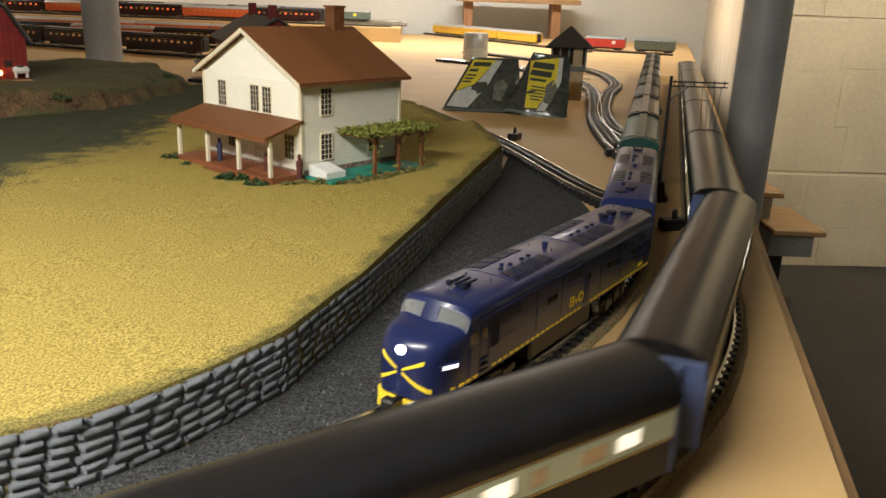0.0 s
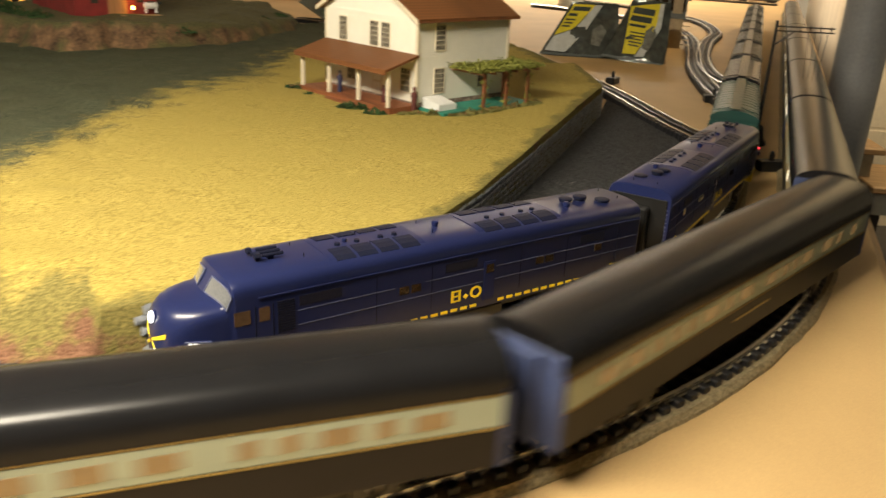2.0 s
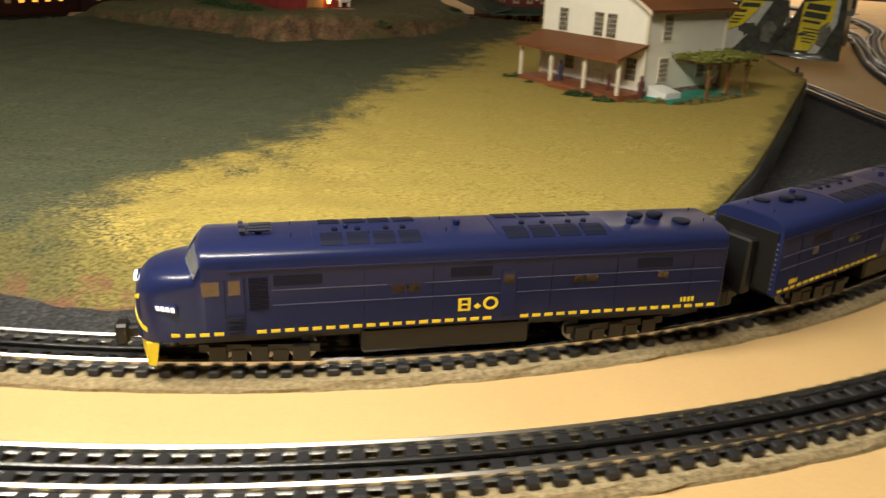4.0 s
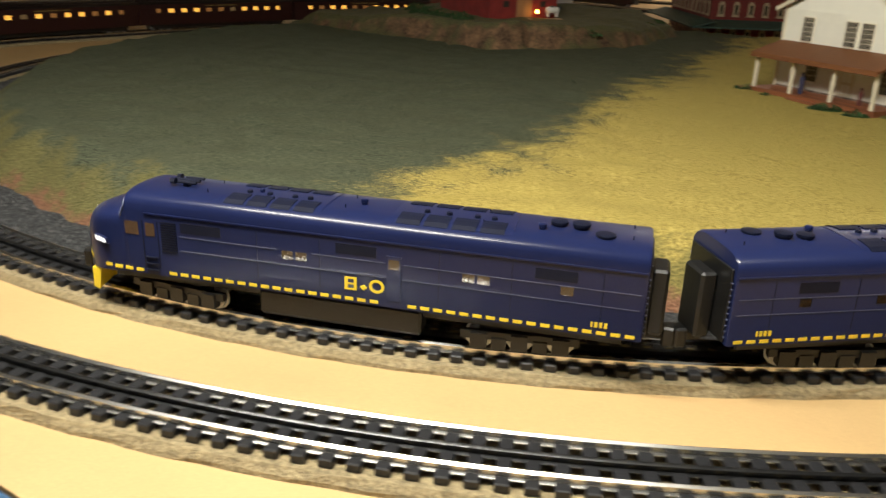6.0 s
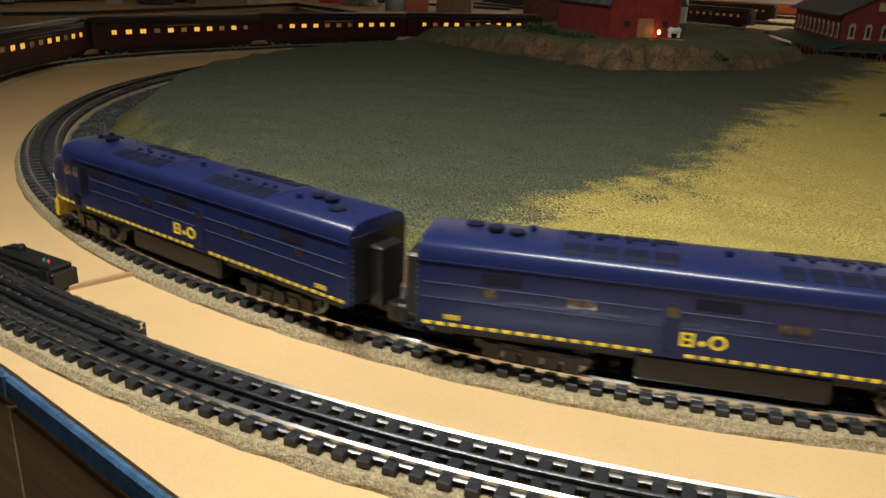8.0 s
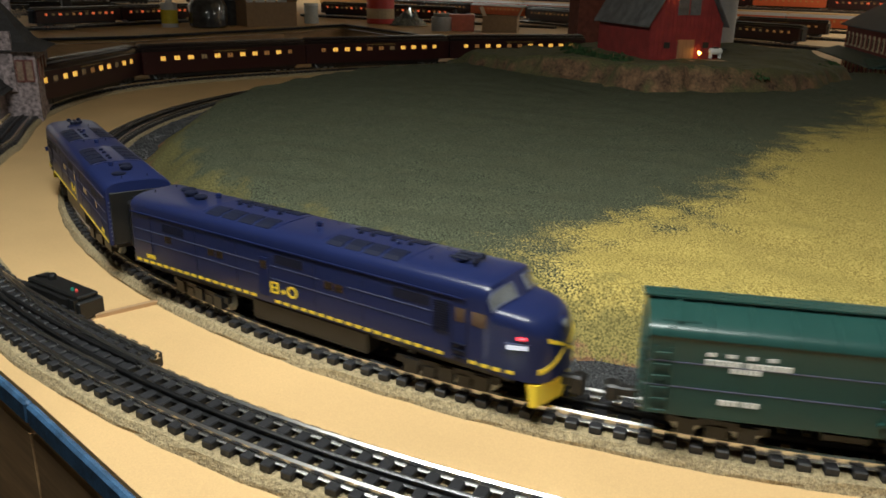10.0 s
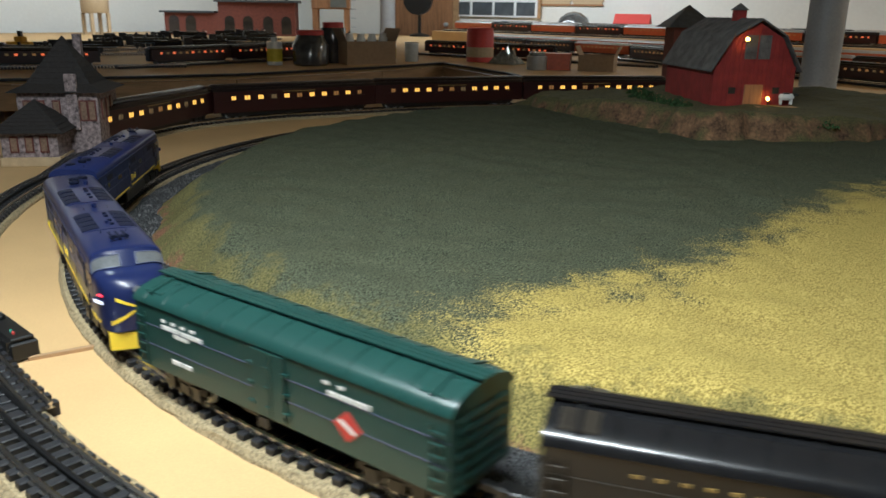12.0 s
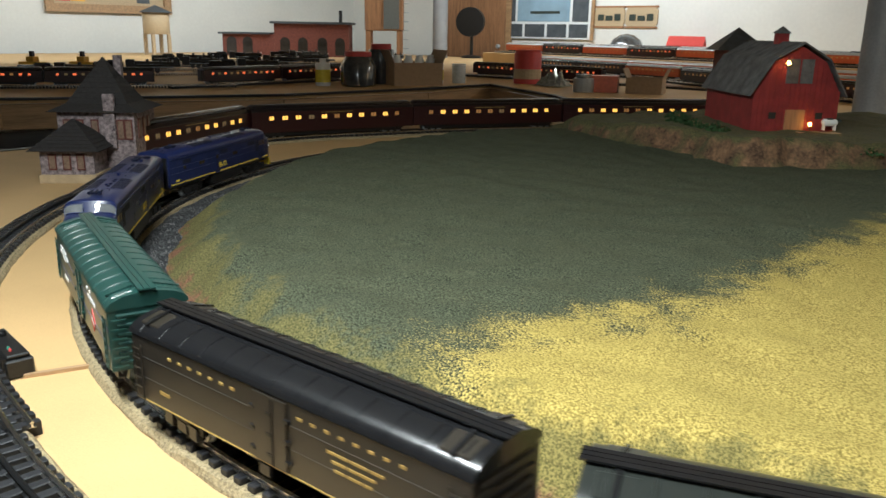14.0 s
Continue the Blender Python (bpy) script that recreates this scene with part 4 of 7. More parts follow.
        plate("side_door", -0.048, -0.0375, 0.026, 0.0655, "blue", out=0.0004)
        plate("door_window", -0.0465, -0.039, 0.054, 0.0625, "glass_dark", out=0.0006)
        for z in (0.0585, 0.0455):
            for x0, x1 in ((-0.209, -0.049), (-0.036, 0.018), (0.045, 0.122)) if z > 0.05 else ((-0.209, -0.049), (-0.036, 0.122)):
                plate("side_seam", x0, x1, z, z + 0.0005, "line", out=0.0001)
        for x in (-0.185, -0.125, -0.075, 0.012, 0.060):
            plate("panel_joint", x, x + 0.0004, 0.030, 0.073, "blue_dark", out=0.0)
        gt = plate("rain_gutter", -0.2115, 0.150, ZS - 0.0012, ZS, "blue", out=0.0007)
        x = -0.208
        while x < 0.190:
            if not (-0.050 < x < -0.036) and not (0.135 < x < 0.1505):
                a, b = sorted((sy * (W - 0.0004), sy * (W + 0.0004)))
                off = max(0.0, x - 0.168) ** 2 * 9
                a, b = sorted((sy * (W - 0.0004 - off), sy * (W + 0.0004 - off)))
                part("yellow_dash", boxes((x, x + 0.0062, a, b, 0.0215, 0.0243)), M["yellow"], e)
            x += 0.0093
        emblem(e, -0.0200 if sy > 0 else -0.0225, sy, W)
        bars(e, "road_number", -0.193 if sy < 0 else -0.179, 0.0275, [(0.0012, 0.0042), (0.0020, 0.0042), (0.0020, 0.0042), (0.0020, 0.0042)], M["yellow"], sy, W + 0.0003, 0.0012)
        # nose number board and lamp
        nb = part("number_board", boxes((-0.0085, 0.0085, -0.001, 0.001, 0, 0.0065), bevel=0.0004), M["blue"], e)
        nb.matrix_basis = pose(0.1905, sy * 0.0292, 0.0435, -8 * sy, 0, -24 * sy)
        nl = part("number_digits", boxes(*[(-0.0068 + k * 0.0036, -0.0044 + k * 0.0036, 0.0008 if sy > 0 else -0.0014, 0.0014 if sy > 0 else -0.0008, 0.0012, 0.0052) for k in range(4)]), M["board_lit"], nb, "lit number bars")
        # yellow whiskers on the nose
        bm = bmesh.new()
        for (ya, za), (yb, zb), wide in (((0.0025, 0.0440), (0.0190, 0.0530), 0.0015), ((0.0025, 0.0405), (0.0235, 0.0255), 0.0017)):
            n = 8
            rows_ = []
            for k in range(n + 1):
                t = k / n
                y, z, hw = ya + (yb - ya) * t, za + (zb - za) * t, wide * (0.75 + 0.55 * t)
                rows_.append([Vector((nose_x(y, z + dz) + o, sy * y, z + dz)) for dz, o in ((hw, -0.002), (hw, 0.0005), (-hw, 0.0005), (-hw, -0.002))])
            loft(bm, rows_)
        part("nose_stripe", bm, M["yellow"], e, "yellow nose chevron")
        if "rear" in label:
            part("class_lamp", boxes((-0.0030, 0.0030, -0.0012, 0.0012, 0, 0.0024), bevel=0.0006), M["red_lamp"], e, "small red class lamp").matrix_basis = pose(0.1935, sy * 0.0290, 0.0530, -8 * sy, 0, -24 * sy)
        part("fuel_tank", boxes((-0.062, 0.062, *sorted((sy * 0.012, sy * 0.0295)), 0.004, 0.0192), bevel=0.002), M["black"], e)
    part("headlight_housing", lathe([(0.0056, 0), (0.0056, 0.004), (0.0046, 0.0046)], 16), M["blue"], e).matrix_basis = pose(nose_x(0, 0.0605) - 0.0040, 0, 0.0605, 0, 80, 0)
    part("headlight", lathe([(0.0042, 0), (0.0042, 0.0052), (0.003, 0.0058)], 16), M["glass_pale"] if "rear" in label else M["headlight"], e, "round headlight").matrix_basis = pose(nose_x(0, 0.0605) - 0.0035, 0, 0.0605, 0, 80, 0)
    bm = bmesh.new()
    loft(bm, [[(0.207 - abs(y) * 0.25, y, 0.0035), (0.212 - abs(y) * 0.25, y, 0.0045), (0.2135 - abs(y) * 0.33, y, 0.0165), (0.205 - abs(y) * 0.3, y, 0.0165)] for y in (-0.026, -0.018, -0.009, 0, 0.009, 0.018, 0.026)])
    part("pilot", bm, M["yellow"], e, "yellow pilot")
    part("underframe", boxes((-0.20, 0.185, -0.024, 0.024, 0.014, 0.0195)), M["black"], e)
    coupler(e, 0.208, 1)
    coupler(e, -0.214, -1)
    tr = [truck(e, 0.128, 3, 0.027), truck(e, -0.128, 3, 0.027)]
    return e, tr


def reefer(name, label, body, roof, ink, length, style):
    e = thing(name, Matrix(), label, "freight car", "express cars")
    L, W = length / 2, 0.0315
    part("body", boxes((-L, L, -W, W, 0.0185, 0.0775), bevel=0.0006), body, e)
    for sy in (-1, 1):
        for z in (0.040, 0.058):
            part("side_seam", boxes((-L + 0.001, L - 0.001, *sorted((sy * (W - 0.0005), sy * (W + 0.0004))), z, z + 0.0007)), M["line"] if style == "diamond" else M["dark_line"], e)
        part("door", boxes((-0.016, 0.016, *sorted((sy * (W - 0.0005), sy * (W + 0.0016))), 0.021, 0.0745), bevel=0.0004), body, e)
        for x in (-0.017, 0.0, 0.017):
            for k in range(3):
                hd = bmesh.new()
                box(hd, x - 0.0022, x + 0.0022, *sorted((sy * W, sy * (W + 0.0026))), 0.028 + k * 0.016, 0.0305 + k * 0.016)
                part("hinge", hd, M["black"] if style != "diamond" else body, e)
        hd = bmesh.new()
        rod(hd, (0.003, sy * (W + 0.002), 0.022), (0.003, sy * (W + 0.002), 0.073), 0.0007, 6)
        part("door_bar", hd, M["black"] if style != "diamond" else body, e)
        part("side_step", boxes((-0.012, -0.002, *sorted((sy * (W - 0.002), sy * (W + 0.001))), 0.011, 0.0185)), M["black"], e)
        for sx in (-1, 1):
            ld = bmesh.new()
            for k in range(6):
                z = 0.0225 + k * 0.0085
                rod(ld, (sx * (L - 0.004), sy * (W + 0.0022), z), (sx * (L - 0.013), sy * (W + 0.0022), z), 0.0007, 5)
            for xx in (L - 0.0035, L - 0.0135):
                rod(ld, (sx * xx, sy * (W + 0.0016), 0.0205), (sx * xx, sy * (W + 0.0016), 0.069), 0.0007, 5)
            part("ladder", ld, body, e)
        x_of = lambda f: -sy * f
        if style == "diamond":
            bars(e, "lettering", sy * 0.118, 0.0650, [(0.0055, 0.0024)] * 4 + [(0.0055, 0)] * 2, ink, sy, W + 0.0005, 0.006)
            bars(e, "lettering", sy * 0.118, 0.0590, [(0.021, 0.0036), (0.026, 0.0036)], ink, sy, W + 0.0005)
            bars(e, "lettering", sy * 0.104, 0.0545, [(0.018, 0.0032)], ink, sy, W + 0.0005)
            bars(e, "lettering", sy * 0.108, 0.0305, [(0.012, 0.0036), (0.010, 0.0036)], ink, sy, W + 0.0005)
            bars(e, "lettering", -sy * 0.052, 0.0670, [(0.005, 0.0026), (0.005, 0), (0.005, 0.0026)], ink, sy, W + 0.0005)
            bars(e, "lettering", -sy * 0.056, 0.0595, [(0.036, 0.0036)], ink, sy, W + 0.0005)
            bm = boxes((-0.0085, 0.0085, *sorted((sy * (W - 0.0005), sy * (W + 0.0006))), -0.0085, 0.0085))
            dm = part("diamond_emblem", bm, M["red"], e, "red diamond emblem")
            dm.matrix_basis = pose(-sy * 0.072, 0, 0.0405, 0, 45, 0)
            part("emblem_band", boxes((-0.0075, 0.0075, *sorted((sy * W, sy * (W + 0.0008))), -0.0016, 0.0016)), M["white"], dm).matrix_basis = pose(0, 0, 0, 0, -15, 0)
        elif style == "gold":
            bars(e, "lettering", sy * 0.112, 0.0655, [(0.0046, 0.0021)] * 7, ink, sy, W + 0.0005, 0.0074)
            bars(e, "lettering", -sy * 0.026, 0.0655, [(0.0046, 0.0021)] * 8, ink, sy, W + 0.0005, 0.0074)
            bars(e, "lettering", -sy * 0.052, 0.052, [(0.018, 0.0019), (0.014, 0.0019), (0.011, 0.0019)], ink, sy, W + 0.0005)
            bars(e, "lettering", -sy * 0.056, 0.046, [(0.012, 0.0019), (0.022, 0.0019)], ink, sy, W + 0.0005)
            bars(e, "lettering", -sy * 0.058, 0.040, [(0.009, 0.0019), (0.012, 0.0019), (0.007, 0.0019)], ink, sy, W + 0.0005)
            bars(e, "lettering", sy * 0.125, 0.032, [(0.012, 0.0028)], ink, sy, W + 0.0005)
            part("sill_line", boxes((-L, L, *sorted((sy * (W - 0.0005), sy * (W + 0.0005))), 0.0195, 0.0206)), ink, e, "thin yellow sill line")
    # end ribs
    for sx in (-1, 1):
        for k in range(6):
            eb = bmesh.new()
            z = 0.025 + k * 0.0088
            box(eb, *sorted((sx * (L - 0.0005), sx * (L + 0.0018))), -W + 0.006, W - 0.006, z, z + 0.0035, bevel=0.001)
            part("end_rib", eb, body, e)
        for k in range(6):
            lr = bmesh.new()
            z = 0.024 + k * 0.0088
            rod(lr, (sx * (L + 0.003), -W + 0.002, z), (sx * (L + 0.003), -W + 0.013, z), 0.0008, 5)
            part("ladder_rung", lr, body, e)
        coupler(e, sx * (L + 0.001), sx)
    # rounded roof with ribs, running board and corner hatches
    sec = [(W + 0.0012, 0.0765), (W + 0.0006, 0.0800), (W * 0.90, 0.0838), (W * 0.72, 0.0868), (W * 0.45, 0.0893), (W * 0.2, 0.0905), (0, 0.0908)]
    full = sec + [(-y, z) for y, z in sec[-2::-1]]
    bm = bmesh.new()
    loft(bm, [[(x, y, z) for y, z in full] for x in (-L - 0.001, L + 0.001)])
    part("roof", bm, roof, e, smooth=True)
    n = 13
    for k in range(n):
        x = -L + 0.012 + (2 * L - 0.024) * k / (n - 1)
        bm = bmesh.new()
        loft(bm, [[(x + dx, y, z + dz) for y, z in full] for dx, dz in ((-0.0010, 0.0000), (-0.0005, 0.0007), (0.0005, 0.0007), (0.0010, 0.0000))])
        part("roof_rib", bm, roof, e, smooth=True)
    for y in (-0.0048, 0, 0.0048):
        part("running_board", boxes((-L - 0.004, L + 0.004, y - 0.0021, y + 0.0021, 0.0930, 0.0942)), roof if style == "diamond" else M["dark_roof"], e)
    for sx in (-1, 1):
        for sy in (-1, 1):
            h = part("ice_hatch", boxes((-0.011, 0.011, -0.009, 0.009, 0, 0.0028), bevel=0.0008), roof if style == "diamond" else body, e, "raised roof hatch")
            h.matrix_basis = pose(sx * (L - 0.017), sy * 0.0175, 0.0858, -17 * sy, 0, 0)
            hb = boxes((-0.0015, 0.0015, -0.011, 0.011, 0.0028, 0.0042))
            part("hatch_bar", hb, M["dark_roof"] if style != "diamond" else roof, h)
    part("underframe", boxes((-L + 0.004, L - 0.004, -0.014, 0.014, 0.0135, 0.0185)), M["black"], e)
    rd = bmesh.new()
    box(rd, -0.045, -0.015, -0.02, 0.0, 0.006, 0.0135, bevel=0.002)
    box(rd, 0.02, 0.04, -0.01, 0.012, 0.006, 0.0135, bevel=0.002)
    part("brake_gear", rd, M["black"], e)
    return e, [truck(e, L * 0.68, 2, 0.036), truck(e, -L * 0.68, 2, 0.036)]


def coach(name, label, length, tail, seed):
    """A streamlined coach: black roof, pale window band, brown-grey sides; tail gives the round observation end at -x."""
    e = thing(name, Matrix(), label, "passenger car", "grey coaches")
    L, W, H = length / 2, 0.0315, 0.0865
    rnd = random.Random(seed)
    if tail:
        st = [(L, W, 0.016, 0.066, H), (-L + 0.055, W, 0.016, 0.066, H), (-L + 0.035, W * 0.97, 0.016, 0.065, H - 0.001), (-L + 0.018, W * 0.84, 0.0165, 0.063, H - 0.004), (-L + 0.008, W * 0.66, 0.017, 0.061, H - 0.009), (-L + 0.002, W * 0.45, 0.0175, 0.058, H - 0.016), (-L, W * 0.25, 0.019, 0.055, H - 0.024)]
    else:
        st = [(L, W, 0.016, 0.066, H), (-L, W, 0.016, 0.066, H)]
    part("body", body_loft(st), M["gray_side"], e, "brown-grey coach sides", smooth=True)

    def shell(nm, z0, z1, m_, grow, lab=""):
        bm = bmesh.new()
        rings = []
        for x, w, zb, zs, h in st:
            rings.append([(x - (grow if (tail and x == -L) else 0), w + grow, z0), (x - (grow if (tail and x == -L) else 0), w + grow, z1)])
        for sy in (1, -1):
            va = [[bm.verts.new((x, sy * y, z)) for x, y, z in r] for r in rings]
            for a, b in zip(va, va[1:]):
                bm.faces.new((a[0], a[1], b[1], b[0]))
        ext = bmesh.ops.extrude_face_region(bm, geom=list(bm.faces))
        for v in (g for g in ext["geom"] if isinstance(g, bmesh.types.BMVert)):
            v.co.y *= 0.97
        return part(nm, bm, m_, e, lab)

    shell("window_band", 0.0420, 0.0600, M["band"], 0.0004, "pale grey-green window band")
    shell("gold_line", 0.0402, 0.0410, M["gold"], 0.0005)
    shell("gold_line", 0.0610, 0.0618, M["gold"], 0.0005)
    # roof skin
    rf = []
    for x, w, zb, zs, h in st:
        sec = section(w + 0.0006, zs - 0.004, zs, h + 0.0006)
        rf.append([(x, y, z) for y, z in sec])
    bm = bmesh.new()
    loft(bm, rf)
    part("roof", bm, M["gray_roof"], e, "glossy black rounded roof", smooth=True)
    for sy in (-1, 1):
        x = L - 0.035
        k = 0
        while x > -L + (0.07 if tail else 0.03):
            w_ = 0.010 if rnd.random() < 0.4 else 0.019
            lit = rnd.random()
            m_ = M["win_lit"] if lit < 0.16 else M["win_dim"]
            pn = part("window_pane", boxes((x - w_, x, *sorted((sy * (W - 0.001), sy * (W + 0.0008))), 0.0465, 0.0560)), m_, e, "lit window" if lit < 0.16 else "dim brown window")
            x -= w_ + rnd.choice((0.010, 0.013, 0.026))
            k += 1
        part("name_board", boxes((-0.03, 0.03, *sorted((sy * (W - 0.0005), sy * (W + 0.0004))), 0.0305, 0.0322)), M["gold"], e, "thin gold lettering bar")
        part("skirt_lettering", boxes((L - 0.085, L - 0.055, *sorted((sy * (W - 0.0005), sy * (W + 0.0004))), 0.0625, 0.0638)), M["gold"], e)
    for sx in ((1,) if tail else (1, -1)):
        part("end_wall", boxes((*sorted((sx * (L - 0.0005), sx * (L + 0.0012))), -W + 0.001, W - 0.001, 0.017, 0.077), bevel=0.001), M["dia"], e, "dark blue car end")
        part("diaphragm", boxes((*sorted((sx * (L + 0.0012), sx * (L + 0.0065))), -0.016, 0.016, 0.018, 0.074), bevel=0.001), M["dia"], e)
        rm = boxes((*sorted((sx * (L - 0.004), sx * (L + 0.0006))), -W - 0.0006, W + 0.0006, 0.0155, 0.0665), bevel=0.0005)
        part("end_post", rm, M["dia"], e)
    if tail:
        for sy in (-1, 1):
            mk = part("marker_lamp", boxes((-0.004, 0.004, -0.0015, 0.0015, -0.0012, 0.0012), bevel=0.0006), M["red_lamp"], e, "red marker lamp")
            mk.matrix_basis = pose(-L + 0.031, sy * 0.0311, 0.0635, 0, 0, sy * 8)
            for k, (fx, fy, an) in enumerate(((0.0235, 0.0292, 20), (0.013, 0.0250, 38), (0.0055, 0.0185, 55))):
                pn = part("window_pane", boxes((-0.0048, 0.0048, -0.0012, 0.0012, 0.0455, 0.0565)), M["win_dim"], e)
                pn.matrix_basis = pose(-L + fx, sy * fy, 0, 0, 0, sy * an)
        part("tail_lamp", boxes((-L - 0.0015, -L + 0.003, -0.006, -0.0015, 0.066, 0.0695), bevel=0.0008), M["win_lit"], e, "white tail lamp")
        part("tail_lamp", boxes((-L - 0.0015, -L + 0.003, 0.0015, 0.006, 0.066, 0.0695), bevel=0.0008), M["win_lit"], e, "white tail lamp")
        part("tail_sign", boxes((-L - 0.002, -L + 0.002, -0.009, 0.009, 0.024, 0.032), bevel=0.0008), M["silver"], e)
    part("underframe", boxes((-L + 0.01, L - 0.01, -0.024, 0.024, 0.010, 0.0160)), M["black"], e)
    return e, [truck(e, L - 0.085, 2, 0.038), truck(e, -L + 0.085, 2, 0.038)]


def heavy_coach(name, label, body, roof, lit, length, seed, group, detail=True):
    """An old-style coach with a clerestory roof and lit windows."""
    e = thing(name, Matrix(), label, "passenger car", group)
    L, W = length / 2, 0.0310
    rnd = random.Random(seed)
    part("body", boxes((-L, L, -W, W, 0.0150, 0.0720), bevel=0.0006), body, e)
    half = [(W + 0.0012, 0.0712), (W + 0.0004, 0.0740), (W * 0.8, 0.0790), (W * 0.55, 0.0815), (W * 0.52, 0.0862), (W * 0.3, 0.0885), (0, 0.0892)]
    full = half + [(-y, z) for y, z in half[-2::-1]]
    bm = bmesh.new()
    loft(bm, [[(x, y * k, 0.0712 + (z - 0.0712) * j) for y, z in full] for x, k, j in ((-L - 0.001, 0.97, 0.75), (-L + 0.008, 1, 1), (L - 0.008, 1, 1), (L + 0.001, 0.97, 0.75))])
    part("roof", bm, roof, e, smooth=True)
    for sy in (-1, 1):
        part("belt_rail", boxes((-L, L, *sorted((sy * (W - 0.0005), sy * (W + 0.0007))), 0.0445, 0.0458)), body, e)
        n = 11
        for k in range(n):
            x = -L + 0.055 + (2 * L - 0.11) * k / (n - 1)
            on = rnd.random()
            wd = 0.0075 if k not in (0, n - 1) else 0.006
            m_ = lit if on < 0.62 else (M["amber_dim"] if on < 0.85 else M["win_dim"])
            part("window_pane", boxes((x - wd, x + wd, *sorted((sy * (W - 0.001), sy * (W + 0.0006))), 0.0485, 0.0590)), m_, e, "glowing window" if on < 0.62 else "dim window")
            if detail:
                part("window_mullion", boxes((x - 0.0006, x + 0.0006, *sorted((sy * W, sy * (W + 0.0010))), 0.0475, 0.0600)), body, e)
        part("letter_board", boxes((-0.05, 0.05, *sorted((sy * (W - 0.0005), sy * (W + 0.0004))), 0.0650, 0.0664)), M["gold"], e)
    for sx in (-1, 1):
        part("vestibule", boxes((*sorted((sx * L, sx * (L + 0.006))), -0.017, 0.017, 0.014, 0.072), bevel=0.001), M["black"], e)
    part("underframe", boxes((-L + 0.06, L - 0.06, -0.022, 0.022, 0.005, 0.0150)), M["black"], e)
    truck(e, L - 0.065, 3, 0.022)
    truck(e, -L + 0.065, 3, 0.022)
    return e


def ride(way, s, half, z=RAIL, turn=0.0):
    """The pose of a vehicle whose trucks stand half ahead and half behind s."""
    a, b = way.at(s + half), way.at(s - half)
    c = (a + b) / 2
    return pose(c[0], c[1], z, 0, 0, math.degrees(math.atan2(a[1] - b[1], a[0] - b[0])) + turn)

# ---- trains ----
l1 = locomotive("diesel_locomotive", "dark blue streamlined diesel locomotive with yellow dashes, headlight lit")
l2 = locomotive("diesel_locomotive", "dark blue streamlined diesel locomotive coupled rear to rear")


def settle(loco):
    """Shorten and lower the shell over its trucks to the model's true proportions."""
    e, trucks = loco
    for o in e.children_recursive:
        if o.type != "MESH" or o.parent in trucks:
            continue
        if o.parent is e:
            base = o.matrix_basis.copy()
            o.data.transform(base)
            for k in o.children:
                k.data.transform(base @ k.matrix_basis)
                k.matrix_basis = Matrix()
            o.matrix_basis = Matrix()
    for o in e.children_recursive:
        if o.type != "MESH" or o.parent in trucks:
            continue
        for v in o.data.vertices:
            z = v.co.z
            v.co.z = z * 1.28 if z < 0.0195 else 0.025 + (z - 0.0195) * 0.80
            v.co.x *= 0.948
            v.co.y *= 0.955
    for t in trucks:
        t.matrix_basis = pose(t.matrix_basis.translation.x * 0.955, 0, 0)
    return loco



def lower(car, f):
    """Bring a car's shell down over its trucks."""
    e, trucks = car
    for o in e.children_recursive:
        if o.type == "MESH" and o.parent not in trucks and o.parent is e:
            base = o.matrix_basis.copy()
            o.data.transform(base)
            o.matrix_basis = Matrix()
            for k in o.children:
                k.data.transform(base @ k.matrix_basis)
                k.matrix_basis = Matrix()
    for o in e.children_recursive:
        if o.type == "MESH" and o.parent not in trucks:
            for v in o.data.vertices:
                v.co.z = v.co.z * 1.06 if v.co.z < 0.0185 else 0.0196 + (v.co.z - 0.0185) * f
    return car


l1, l2 = settle(l1), settle(l2)
CONSIST = [(*l1, 0.203, 0.122, False), (*l2, 0.643, 0.122, True)]
spec = [("reefer_car", "green express refrigerator car with red diamond emblem", M["green"], M["green"], M["white"], 0.303, "diamond"), ("express_car", "dark brown express car with gold lettering", M["dark"], M["dark_roof"], M["gold"], 0.318, "gold"), ("express_car", "dark olive express car with grey hatches", M["olive"], M["olive"], M["gold"], 0.300, "plain"), ("reefer_car", "dark green express car in the blue engines' train", M["olive"], M["olive"], M["gold"], 0.292, "plain"), ("reefer_car", "dark green express car in the blue engines' train", M["olive"], M["olive"], M["gold"], 0.292, "plain"), ("reefer_car", "dark green express car in the blue engines' train", M["olive"], M["olive"], M["gold"], 0.292, "plain"), ("reefer_car", "dark green express car in the blue engines' train", M["olive"], M["olive"], M["gold"], 0.292, "plain"), ("reefer_car", "dark green express car in the blue engines' train", M["olive"], M["olive"], M["gold"], 0.292, "plain")]
front = 0.8920
for nm, lab, bd, rf, ik, ln, sty in spec:
    ob, tr = lower(reefer(nm, lab, bd, rf, ik, ln, sty), 0.90)
    CONSIST.append((ob, tr, front + ln / 2, ln / 2 * 0.68, True))
    front += ln + 0.042
GREYS = []
pos = 0.0
for k in range(9):
    ln = 0.462 if k == 0 else 0.490
    ob, tr = coach("observation_car" if k == 0 else "coach", "grey observation car with rounded tail and red marker lamps" if k == 0 else "dark grey streamlined coach with pale window band", ln, k == 0, 20 + k)
    GREYS.append((ob, tr, pos + ln / 2, ln / 2 - 0.072))
    pos += ln + 0.0145

# ---- buildings on the layout ----


